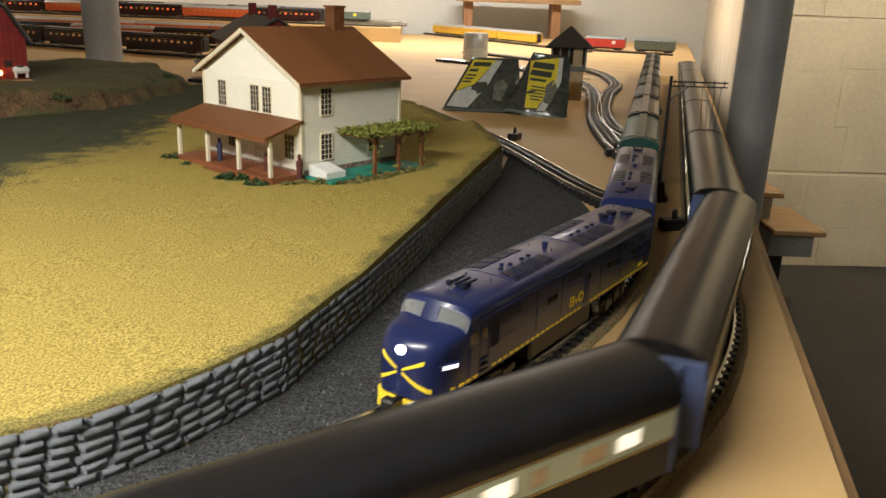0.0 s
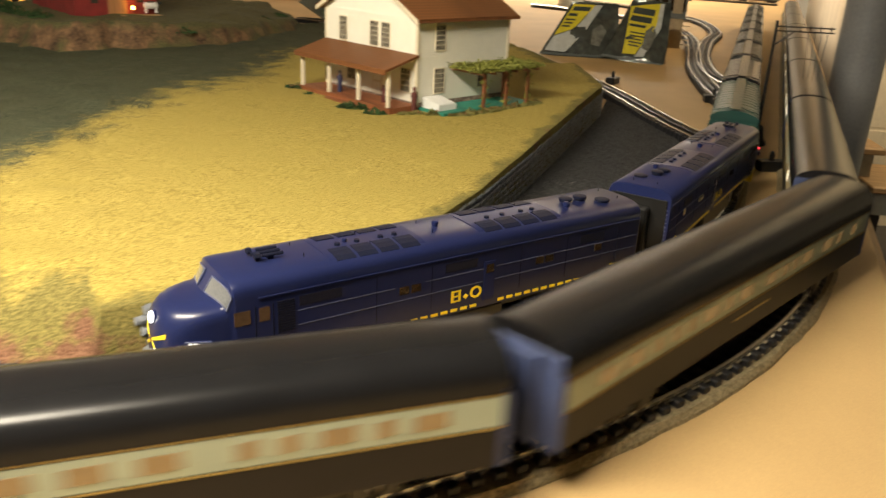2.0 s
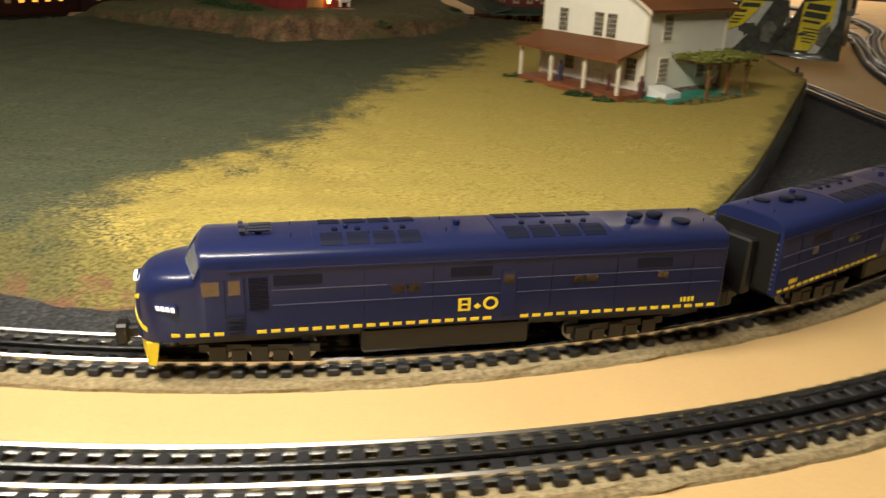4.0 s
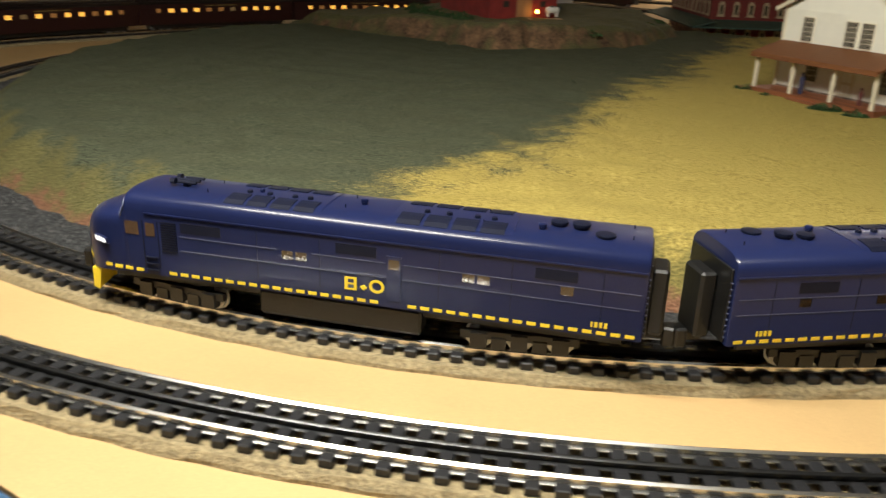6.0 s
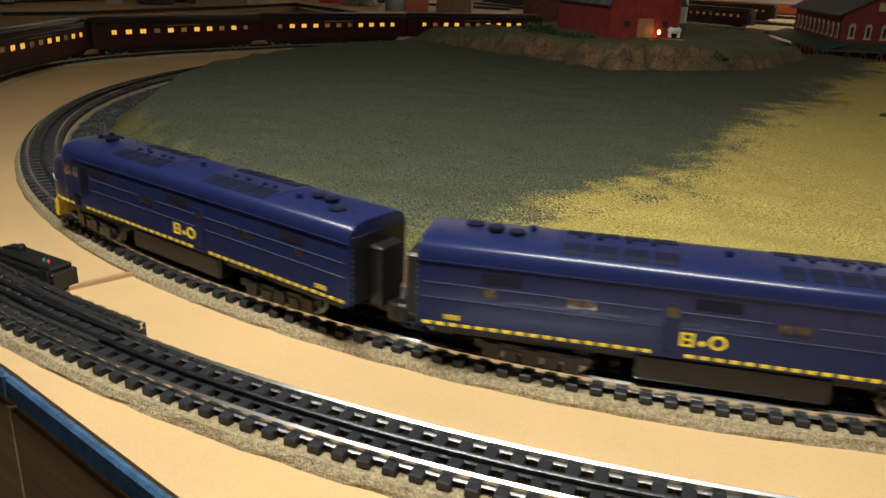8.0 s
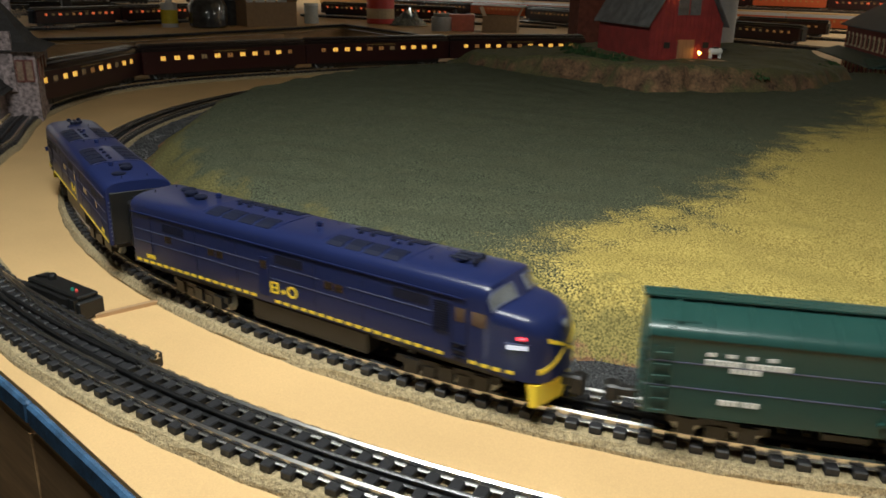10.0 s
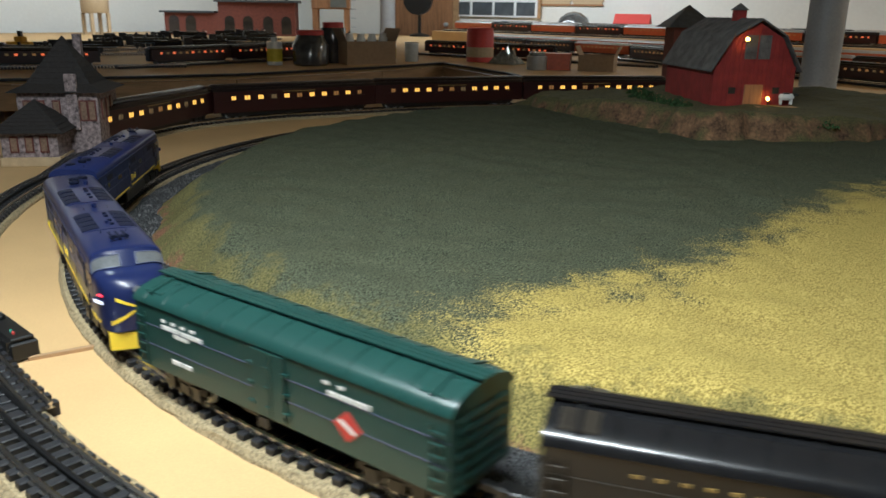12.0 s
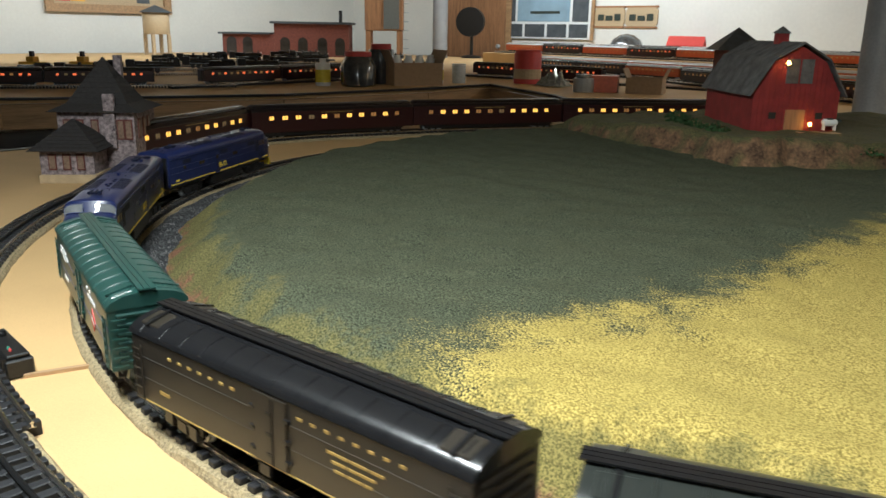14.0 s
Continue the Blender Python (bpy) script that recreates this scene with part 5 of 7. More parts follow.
def sash(parent, m, w, h, cols, rows, name="window"):
    """A small-paned window set on a wall: x across, z up, y into the wall."""
    fr = part(name, boxes((-w / 2 - 0.0012, w / 2 + 0.0012, -0.0012, 0.001, -0.0015, 0.0), (-w / 2 - 0.0012, w / 2 + 0.0012, -0.0012, 0.001, h, h + 0.0015), (-w / 2 - 0.0014, -w / 2, -0.0010, 0.001, 0, h), (w / 2, w / 2 + 0.0014, -0.0010, 0.001, 0, h)), M["trim"], parent, "cream window frame")
    fr.matrix_basis = m
    part("pane", boxes((-w / 2, w / 2, -0.0003, 0.0006, 0, h)), M["pane"], fr)
    bm = bmesh.new()
    for k in range(1, cols):
        x = -w / 2 + w * k / cols
        box(bm, x - 0.00035, x + 0.00035, -0.0008, 0.0004, 0, h)
    for k in range(1, rows):
        z = h * k / rows
        box(bm, -w / 2, w / 2, -0.0009, 0.0004, z - 0.00035, z + 0.00035)
    part("glazing_bar", bm, M["trim"], fr)
    return fr


def gable_roof(x0, x1, y0, y1, ze, zr, t, axis):
    """Two sloping slabs over a plan, ridge along the given axis."""
    bm = bmesh.new()
    if axis == "y":
        xm = (x0 + x1) / 2
        for a in (x0, x1):
            pts = [(a, ze), (xm, zr), (xm, zr + t), (a, ze + t)]
            loft(bm, [[(x, y, z) for x, z in pts] for y in (y0, y1)])
    else:
        ym = (y0 + y1) / 2
        for a in (y0, y1):
            pts = [(a, ze), (ym, zr), (ym, zr + t), (a, ze + t)]
            loft(bm, [[(x, y, z) for y, z in pts] for x in (x0, x1)])
    return bm


def leaves(bm, n, where, size, rnd):
    """Many small folded leaves at places that where() gives."""
    for _ in range(n):
        c = Vector(where())
        u_ = Vector((rnd.uniform(-1, 1), rnd.uniform(-1, 1), rnd.uniform(-0.6, 0.6))).normalized() * size * rnd.uniform(0.6, 1.3)
        v_ = u_.cross(Vector((rnd.uniform(-1, 1), rnd.uniform(-1, 1), 1.0))).normalized() * size * rnd.uniform(0.4, 0.9)
        a, b, d, e_ = (bm.verts.new(c + w_) for w_ in (-u_, v_ + Vector((0, 0, size * 0.3)), u_, -v_))
        bm.faces.new((a, b, d))
        bm.faces.new((a, d, e_))


def house():
    W, D, Z0, ZE, ZR = 0.229, 0.196, 0.0, 0.128, 0.188
    h = thing("farmhouse", pose(-0.256, 1.212, 0.072, 0, 0, -43), "cream two-storey model farmhouse with brown shingle roof", "house")
    bm = bmesh.new()
    loft(bm, [[(0, y, Z0), (W, y, Z0), (W, y, ZE), (W / 2, y, ZR), (0, y, ZE)] for y in (0, D)])
    part("wall", bm, M["siding"], h, "cream clapboard wall")
    # clapboards on the front and the side
    for k in range(30):
        z = 0.004 + k * 0.0041
        if z < ZE:
            part("clapboard", boxes((0.0015, W - 0.0015, -0.0008, 0.0002, z, z + 0.0034)), M["siding"], h)
            part("clapboard", boxes((W - 0.0002, W + 0.0008, 0.0015, D - 0.0015, z, z + 0.0034)), M["siding"], h)
        else:
            r = (W / 2) * (1 - (z - ZE) / (ZR - ZE))
            if r > 0.01:
                part("clapboard", boxes((W / 2 - r + 0.004, W / 2 + r - 0.004, -0.0008, 0.0002, z, z + 0.0034)), M["siding"], h)
    for x, y in ((0, 0), (W, 0), (W, D)):
        part("corner_board", boxes((x - 0.0022, x + 0.0022, y - 0.0022, y + 0.0022, 0, ZE), bevel=0.0003), M["trim"], h)
    rf = part("roof", gable_roof(-0.014, W + 0.014, -0.012, D + 0.012, ZE - 0.006, ZR + 0.002, 0.004, "y"), M["shingle"], h, "brown wood-shingle roof")
    ang = math.atan2(ZR + 0.008 - ZE, W / 2 + 0.014)
    slope = math.hypot(W / 2 + 0.014, ZR + 0.008 - ZE)
    for sx in (-1, 1):
        for k in range(20):
            d = slope * (k + 0.5) / 20
            x = W / 2 + sx * (W / 2 + 0.014 - d * math.cos(ang))
            z = ZE - 0.002 + d * math.sin(ang)
            s = part("shingle_course", boxes((-slope / 40 - 0.0006, slope / 40, -(D / 2 + 0.0125), D / 2 + 0.0085, 0, 0.0011)), M["shingle_y"], rf)
            s.matrix_basis = pose(x, D / 2, z + 0.0003, 0, -math.degrees(ang) * 1.0 if sx < 0 else math.degrees(ang), 0)
    for sx in (-1, 1):
        rk = bmesh.new()
        a, b = Vector((W / 2 + sx * (W / 2 + 0.013), -0.0125, ZE - 0.008)), Vector((W / 2, -0.0125, ZR - 0.0005))
        n = Vector((0, 0, 0.006))
        loft(rk, [[a + Vector((0, y, 0)), a + n + Vector((0, y, 0)), b + n + Vector((0, y, 0)), b + Vector((0, y, 0))] for y in (0, 0.004)])
        part("bargeboard", rk, M["trim"], rf, "cream bargeboard")
    ch = part("chimney", boxes((-0.011, 0.011, -0.011, 0.011, 0, 0.044), bevel=0.0006), M["shingle"], h, "square brown chimney")
    ch.location = (W / 2, D - 0.03, ZR - 0.008)
    part("chimney_cap", boxes((-0.0125, 0.0125, -0.0125, 0.0125, 0.044, 0.047)), M["shingle"], ch)
    F = lambda x, z: pose(x, -0.0012, z)
    S = lambda y, z: pose(W + 0.0012, y, z, 0, 0, 90)
    for x in (0.048, 0.128, 0.156):
        sash(h, F(x, 0.078), 0.019, 0.036, 3, 5)
    for x in (0.070, 0.205):
        sash(h, F(x, 0.018), 0.020, 0.034, 3, 4)
    for y in (0.045,):
        sash(h, S(y, 0.080), 0.019, 0.036, 3, 5)
        sash(h, S(y, 0.016), 0.020, 0.036, 3, 5)
    sash(h, S(0.140, 0.018), 0.020, 0.036, 3, 5)
    d = part("door", boxes((-0.012, 0.012, -0.0014, 0.001, 0.004, 0.046), bevel=0.0003), M["trim"], h, "cream panelled front door")
    d.location = (0.137, -0.0005, 0)
    for z in (0.008, 0.026):
        for x in (-0.0085, 0.001):
            part("door_panel", boxes((x, x + 0.0075, -0.0018, -0.0012, z, z + 0.014)), M["siding"], d)
    part("foundation", boxes((-0.0005, W + 0.0006, -0.0005, D + 0.0006, -0.012, 0.0035)), M["found"], h, "brown fieldstone foundation")
    # porch: deck of boards, four posts, lean-to roof, steps
    PD = 0.056
    pc = part("porch", boxes((-0.004, W + 0.004, -PD, -0.001, -0.010, 0.0)), M["porch_wood"], h, "brown wooden porch")
    for k in range(22):
        x = -0.004 + (W + 0.008) * k / 22
        part("deck_board", boxes((x + 0.0003, x + (W + 0.008) / 22 - 0.0003, -PD - 0.001, -0.002, 0.0, 0.0012)), M["porch_wood"], pc)
    for x in (0.004, 0.078, 0.154, W - 0.004):
        part("porch_post", boxes((x - 0.0026, x + 0.0026, -PD + 0.002, -PD + 0.0072, 0.001, 0.0545), bevel=0.0005), M["trim"], h, "cream porch post")
    bm = bmesh.new()
    y0, y1, za, zb = -PD - 0.007, 0.001, 0.054, 0.072
    loft(bm, [[(x, y0, za), (x, y1, zb), (x, y1, zb + 0.003), (x, y0, za + 0.003)] for x in (-0.001, W + 0.004)])
    pr = part("porch_roof", bm, M["shingle"], h, "brown shingled lean-to porch roof")
    for k in range(9):
        f = k / 9
        s = part("shingle_course", boxes((-0.0015, W + 0.0045, -0.0038, 0.0038, 0, 0.001)), M["shingle"], pr)
        s.matrix_basis = pose(0, y0 + (y1 - y0) * (f + 0.5 / 9), za + (zb - za) * (f + 0.5 / 9) + 0.0029, math.degrees(math.atan2(zb - za, y1 - y0)), 0, 0)
    part("fascia_board", boxes((-0.0010, W + 0.0035, y0 - 0.0016, y0, za - 0.0035, za + 0.0032)), M["shingle"], pr)
    for k in range(2):
        part("porch_step", boxes((0.085, 0.150, -PD - 0.011 * (k + 1), -PD - 0.011 * k + 0.001, -0.011, -0.0035 * (k + 1))), M["porch_wood"], h)
    # arbour at the side
    ar = thing("arbour", pose(-0.256, 1.212, 0.070, 0, 0, -43), "brown garden arbour overgrown with yellow-green vine", "arbour")
    for x, y in ((W + 0.060, 0.085), (W + 0.060, 0.135), (W + 0.060, 0.185), (W + 0.008, 0.185)):
        part("arbour_post", boxes((x - 0.0022, x + 0.0022, y - 0.0022, y + 0.0022, -0.010, 0.050)), M["porch_wood"], ar)
    for y in (0.075, 0.1, 0.125, 0.15, 0.175, 0.2):
        part("arbour_rafter", boxes((W - 0.0, W + 0.068, y - 0.0015, y + 0.0015, 0.050, 0.054)), M["porch_wood"], ar)
    for x in (W + 0.008, W + 0.060):
        part("arbour_beam", boxes((x - 0.0015, x + 0.0015, 0.065, 0.205, 0.054, 0.057)), M["porch_wood"], ar)
    rnd = random.Random(3)
    bm = bmesh.new()
    leaves(bm, 3600, lambda: (W + rnd.uniform(-0.002, 0.072), rnd.uniform(0.062, 0.212), 0.055 + abs(rnd.gauss(0, 0.0032))), 0.0026, rnd)
    leaves(bm, 260, lambda: (W + 0.060 + rnd.gauss(0, 0.004), rnd.choice((0.085, 0.135, 0.185)) + rnd.gauss(0, 0.004), rnd.uniform(-0.008, 0.055)), 0.0028, rnd)
    part("vine", bm, M["vine"], ar, "dry yellow-green vine")
    part("garden_mat", boxes((W + 0.002, W + 0.058, 0.004, 0.200, -0.012, -0.003)), M["mat_green"], None, "flat teal-green garden mat beside the house", kind="structure").matrix_basis = pose(-0.256, 1.212, 0.072, 0, 0, -43)
    cb = thing("cellar_hatch", pose(-0.256, 1.212, 0.072, 0, 0, -43) @ pose(W + 0.022, 0.028, -0.003), "small white sloping cellar hatch beside the wall", "hatch")
    bm = bmesh.new()
    loft(bm, [[(-0.019, y, 0), (0.019, y, 0), (0.019, y, 0.008), (-0.019, y, 0.015)] for y in (-0.018, 0.018)])
    part("hatch_body", bm, M["white"], cb)
    part("hatch_lid", boxes((-0.018, 0.018, -0.0165, -0.0005, 0, 0.001), (-0.018, 0.018, 0.0005, 0.0165, 0, 0.001)), M["white"], cb).matrix_basis = pose(0, 0, 0.0117, 0, 10.5, 0)


def figure(x, y, z, hgt, m_, name="figurine", lab="small painted figurine standing at the farmhouse"):
    k = hgt / 0.035
    prof = [(0.0035, 0), (0.0042, 0.004), (0.0036, 0.014), (0.0046, 0.022), (0.0040, 0.0265), (0.0018, 0.028), (0.0026, 0.031), (0.0022, 0.034), (0.0008, 0.0352)]
    ob = part(name, lathe([(r * k, q * k) for r, q in prof], 12), m_, None, lab, smooth=True)
    ob.location = (x, y, z)
    tagged(ob, lab, "figurine", "figurines at the house")


def bush(x, y, z, rx, ry, h, n, m_, lab, seed, name="bush"):
    rnd = random.Random(seed)
    b = thing(name, pose(x, y, z), lab, "bush")
    bm = bmesh.new()

    def w():
        a, r = rnd.uniform(0, math.tau), math.sqrt(rnd.random())
        lump = 0.6 + 0.4 * noise.noise((math.cos(a) * 2 + seed, math.sin(a) * 2, r * 2))
        return (rx * r * math.cos(a), ry * r * math.sin(a), h * lump * (1 - r * r) * rnd.uniform(0.2, 1.05))

    leaves(bm, n, w, 0.0032, rnd)
    part("foliage", bm, m_, b)
    st = bmesh.new()
    for k in range(5):
        rod(st, (0, 0, -0.004), (rnd.uniform(-rx, rx) * 0.5, rnd.uniform(-ry, ry) * 0.5, h * 0.6), 0.0006, 4)
    part("stem", st, M["leg_wood"], b)


def barn():
    L, W, Z, E_, K, R = 0.268, 0.192, 0.0, 0.084, 0.150, 0.183
    b = thing("barn", pose(-0.913, 1.647, 0.112, 0, 0, 47.5), "red gambrel-roofed model barn with a lit lamp", "barn")
    # x along the gable front (left to right), y back along the side
    sec = [(0, Z), (W, Z), (W, E_), (W * 0.80, K), (W / 2, R), (W * 0.20, K), (0, E_)]
    bm = bmesh.new()
    loft(bm, [[(x, y, z) for x, z in sec] for y in (0, L)])
    part("wall", bm, M["barn"], b, "red plank barn wall")
    for k in range(17):
        x = W * (k + 0.5) / 17
        top = np.interp(x, [0, W * 0.2, W / 2, W * 0.8, W], [E_, K, R, K, E_])
        part("plank", boxes((x - W / 34 + 0.0004, x + W / 34 - 0.0004, -0.0012, 0.0002, 0.001, top - 0.006)), M["barn"], b)
    for k in range(22):
        y = L * (k + 0.5) / 22
        part("plank", boxes((-0.0012, 0.0002, y - L / 44 + 0.0004, y + L / 44 - 0.0004, 0.001, E_ - 0.004)), M["barn"], b)
    line_ = [(-0.012, E_ - 0.008), (W * 0.20 - 0.004, K + 0.003), (W / 2, R + 0.005), (W * 0.80 + 0.004, K + 0.003), (W + 0.012, E_ - 0.008)]
    for a, c in zip(line_, line_[1:]):
        bm = bmesh.new()
        loft(bm, [[(a[0], y, a[1]), (c[0], y, c[1]), (c[0], y, c[1] + 0.004), (a[0], y, a[1] + 0.004)] for y in (-0.010, L + 0.010)])
        slab = part("roof", bm, M["barn_roof"], b, "weathered grey barn roof")
        for k in range(9):
            y = L * k / 8
            st = bmesh.new()
            loft(st, [[(a[0], yy, a[1] + 0.004), (c[0], yy, c[1] + 0.004), (c[0], yy, c[1] + 0.0052), (a[0], yy, a[1] + 0.0052)] for yy in (y - 0.0006, y + 0.0006)])
            part("roof_seam", st, M["barn_roof"], slab)
    cp = part("cupola", boxes((-0.012, 0.012, -0.012, 0.012, -0.012, 0.022)), M["barn"], b, "small square cupola")
    cp.location = (W / 2, 0.105, R + 0.004)
    part("cupola_roof", lathe([(0.021, 0.022), (0.021, 0.0235), (0.001, 0.038)], 4), M["barn_roof"], cp).rotation_euler = (0, 0, radians(45))
    for x in (W / 2 - 0.030, W / 2 + 0.002):
        part("loft_door", boxes((x, x + 0.028, -0.0026, 0.0, 0.104, 0.156), bevel=0.0004), M["barn_roof"], b, "grey loft door")
    part("barn_door", boxes((W / 2 - 0.022, W / 2 + 0.022, -0.0028, 0, 0.002, 0.048), bevel=0.0005), M["leg_wood"], b, "brown sliding barn door")
    for x in (0.045, W - 0.042):
        part("window", boxes((x - 0.008, x + 0.008, -0.0022, 0.0, 0.028, 0.042)), M["pane"], b)
    arm = bmesh.new()
    rod(arm, (0.060, 0, 0.140), (0.060, -0.018, 0.150), 0.0008)
    part("lamp_bracket", arm, M["black"], b)
    part("lamp", lathe([(0.001, 0.004), (0.0034, 0.002), (0.0042, -0.002), (0.002, -0.004)], 12), M["lamp_glow"], b, "glowing amber lamp").location = (0.060, -0.019, 0.148)
    gl = thing("orange_floodlight", pose(-0.795, 1.722, 0.112, 0, 0, 40), "small orange floodlight by the barn door, on a wood-coloured strip standing in for lit ground", "lamp")
    # wood-coloured strip added in place of the lamplit ground at the door
    part("glow_strip", boxes((-0.045, 0.045, -0.014, 0.014, 0.0, 0.0035), bevel=0.001), M["step_wood"], gl)
    part("lamp_bulb", lathe([(0.002, 0), (0.004, 0.004), (0.002, 0.008)], 10), M["lamp_glow"], gl).location = (-0.012, 0.018, 0.014)
    part("lamp_stem", boxes((-0.0128, -0.0112, 0.0172, 0.0188, 0, 0.014)), M["black"], gl)
    cow = thing("cow", pose(-0.785, 1.757, 0.118, 0, 0, 40), "white and black model cow standing by the barn", "animal figure")
    bm = bmesh.new()
    loft(bm, [[(x, r * math.cos(a), 0.017 + r * 1.1 * math.sin(a)) for a in [k * math.tau / 10 for k in range(10)]] for x, r in ((-0.017, 0.003), (-0.014, 0.0065), (0, 0.0075), (0.012, 0.0068), (0.016, 0.004))])
    part("body", bm, M["white"], cow, smooth=True)
    bm = bmesh.new()
    loft(bm, [[(x, r * math.cos(a), z + r * math.sin(a)) for a in [k * math.tau / 8 for k in range(8)]] for x, r, z in ((0.013, 0.004, 0.020), (0.019, 0.0036, 0.023), (0.025, 0.0022, 0.021))])
    part("head", bm, M["ink"], cow, smooth=True)
    for x in (-0.012, 0.011):
        for y in (-0.0042, 0.0042):
            part("leg", boxes((x - 0.0014, x + 0.0014, y - 0.0014, y + 0.0014, 0, 0.013)), M["white"], cow)
    part("patch", boxes((-0.008, 0.006, -0.0045, 0.0045, 0.0225, 0.0262), bevel=0.001), M["ink"], cow, "black patch")


def hip(bm, x0, x1, y0, y1, z0, z1, over=0.012, ridge=0.3):
    xm, ym = (x0 + x1) / 2, (y0 + y1) / 2
    hx, hy = (x1 - x0) / 2 + over, (y1 - y0) / 2 + over
    r = max(hx - hy, 0) + 0.001
    q = max(hy - hx, 0) + 0.001
    lo = [bm.verts.new((xm + sx * hx, ym + sy * hy, z0)) for sx, sy in ((-1, -1), (1, -1), (1, 1), (-1, 1))]
    hi = [bm.verts.new((xm + sx * r, ym + sy * q, z1)) for sx, sy in ((-1, -1), (1, -1), (1, 1), (-1, 1))]
    for k in range(4):
        bm.faces.new((lo[k], lo[(k + 1) % 4], hi[(k + 1) % 4], hi[k]))
    bm.faces.new(hi)
    bm.faces.new(lo[::-1])
    return bm


def stone_tower():
    t = thing("stone_station", pose(-1.769, 0.559, 0.0, 0, 0, 139), "rubble-stone model station with dark hipped roofs", "building")
    # x away from the near front, y to its left
    part("plinth", boxes((-0.004, 0.108, -0.004, 0.108, 0, 0.018), bevel=0.001), M["tan"], t, "tan stone plinth")
    part("low_wall", boxes((0, 0.104, 0, 0.104, 0.018, 0.068)), M["stonehouse"], t)
    part("low_roof", hip(bmesh.new(), 0, 0.104, 0, 0.104, 0.066, 0.124, 0.017), M["thatch"], t, "dark hipped shingle roof")
    part("tall_wall", boxes((0.085, 0.240, -0.060, 0.095, 0, 0.138)), M["stonehouse"], t)
    part("tall_roof", hip(bmesh.new(), 0.085, 0.240, -0.060, 0.095, 0.135, 0.180, 0.017), M["thatch"], t, "dark flared eaves")
    part("tall_roof", hip(bmesh.new(), 0.100, 0.225, -0.045, 0.080, 0.150, 0.243, 0.0), M["thatch"], t, "steep dark hipped shingle roof")
    part("chimney", boxes((0.190, 0.206, -0.010, 0.006, 0.13, 0.246), bevel=0.001), M["stonehouse"], t)
    part("chimney", boxes((0.074, 0.086, -0.024, -0.002, 0.06, 0.172), bevel=0.001), M["stonehouse"], t)
    for y, x0, z0, z1 in ((-0.048, 0.085, 0.080, 0.116), (-0.032, 0.085, 0.080, 0.116), (0.020, 0.085, 0.088, 0.116), (0.050, 0.085, 0.088, 0.116), (0.076, 0.085, 0.088, 0.116), (0.025, 0, 0.030, 0.056), (0.052, 0, 0.030, 0.056), (0.080, 0, 0.030, 0.056)):
        w = part("window", boxes((x0 - 0.0022, x0 + 0.0005, y - 0.008, y + 0.008, z0 - 0.003, z1 + 0.003), bevel=0.0005), M["doll_red"], t, "dark red window frame")
        part("pane", boxes((x0 - 0.0030, x0 - 0.0015, y - 0.0055, y + 0.0055, z0, z1)), M["old_pane"], w)
    for x in (0.115, 0.150, 0.185):
        w = part("window", boxes((x - 0.008, x + 0.008, -0.0622, -0.0595, 0.077, 0.119), bevel=0.0005), M["doll_red"], t, "dark red window frame")
        part("pane", boxes((x - 0.0055, x + 0.0055, -0.0630, -0.0615, 0.080, 0.116)), M["old_pane"], w)
    for k in range(9):
        for z0, z1, half in ((0.066, 0.124, 0.069), (0.150, 0.243, 0.0625)):
            f = k / 9
            hw = half * (1 - f) + 0.0006
            cx, cy = (0.052, 0.052) if z0 < 0.1 else (0.1625, 0.0175)
            zz = z0 + (z1 - z0) * f
            part("shingle_course", boxes((cx - hw, cx + hw, cy - hw, cy + hw, zz, zz + 0.0016)), M["thatch"], t)


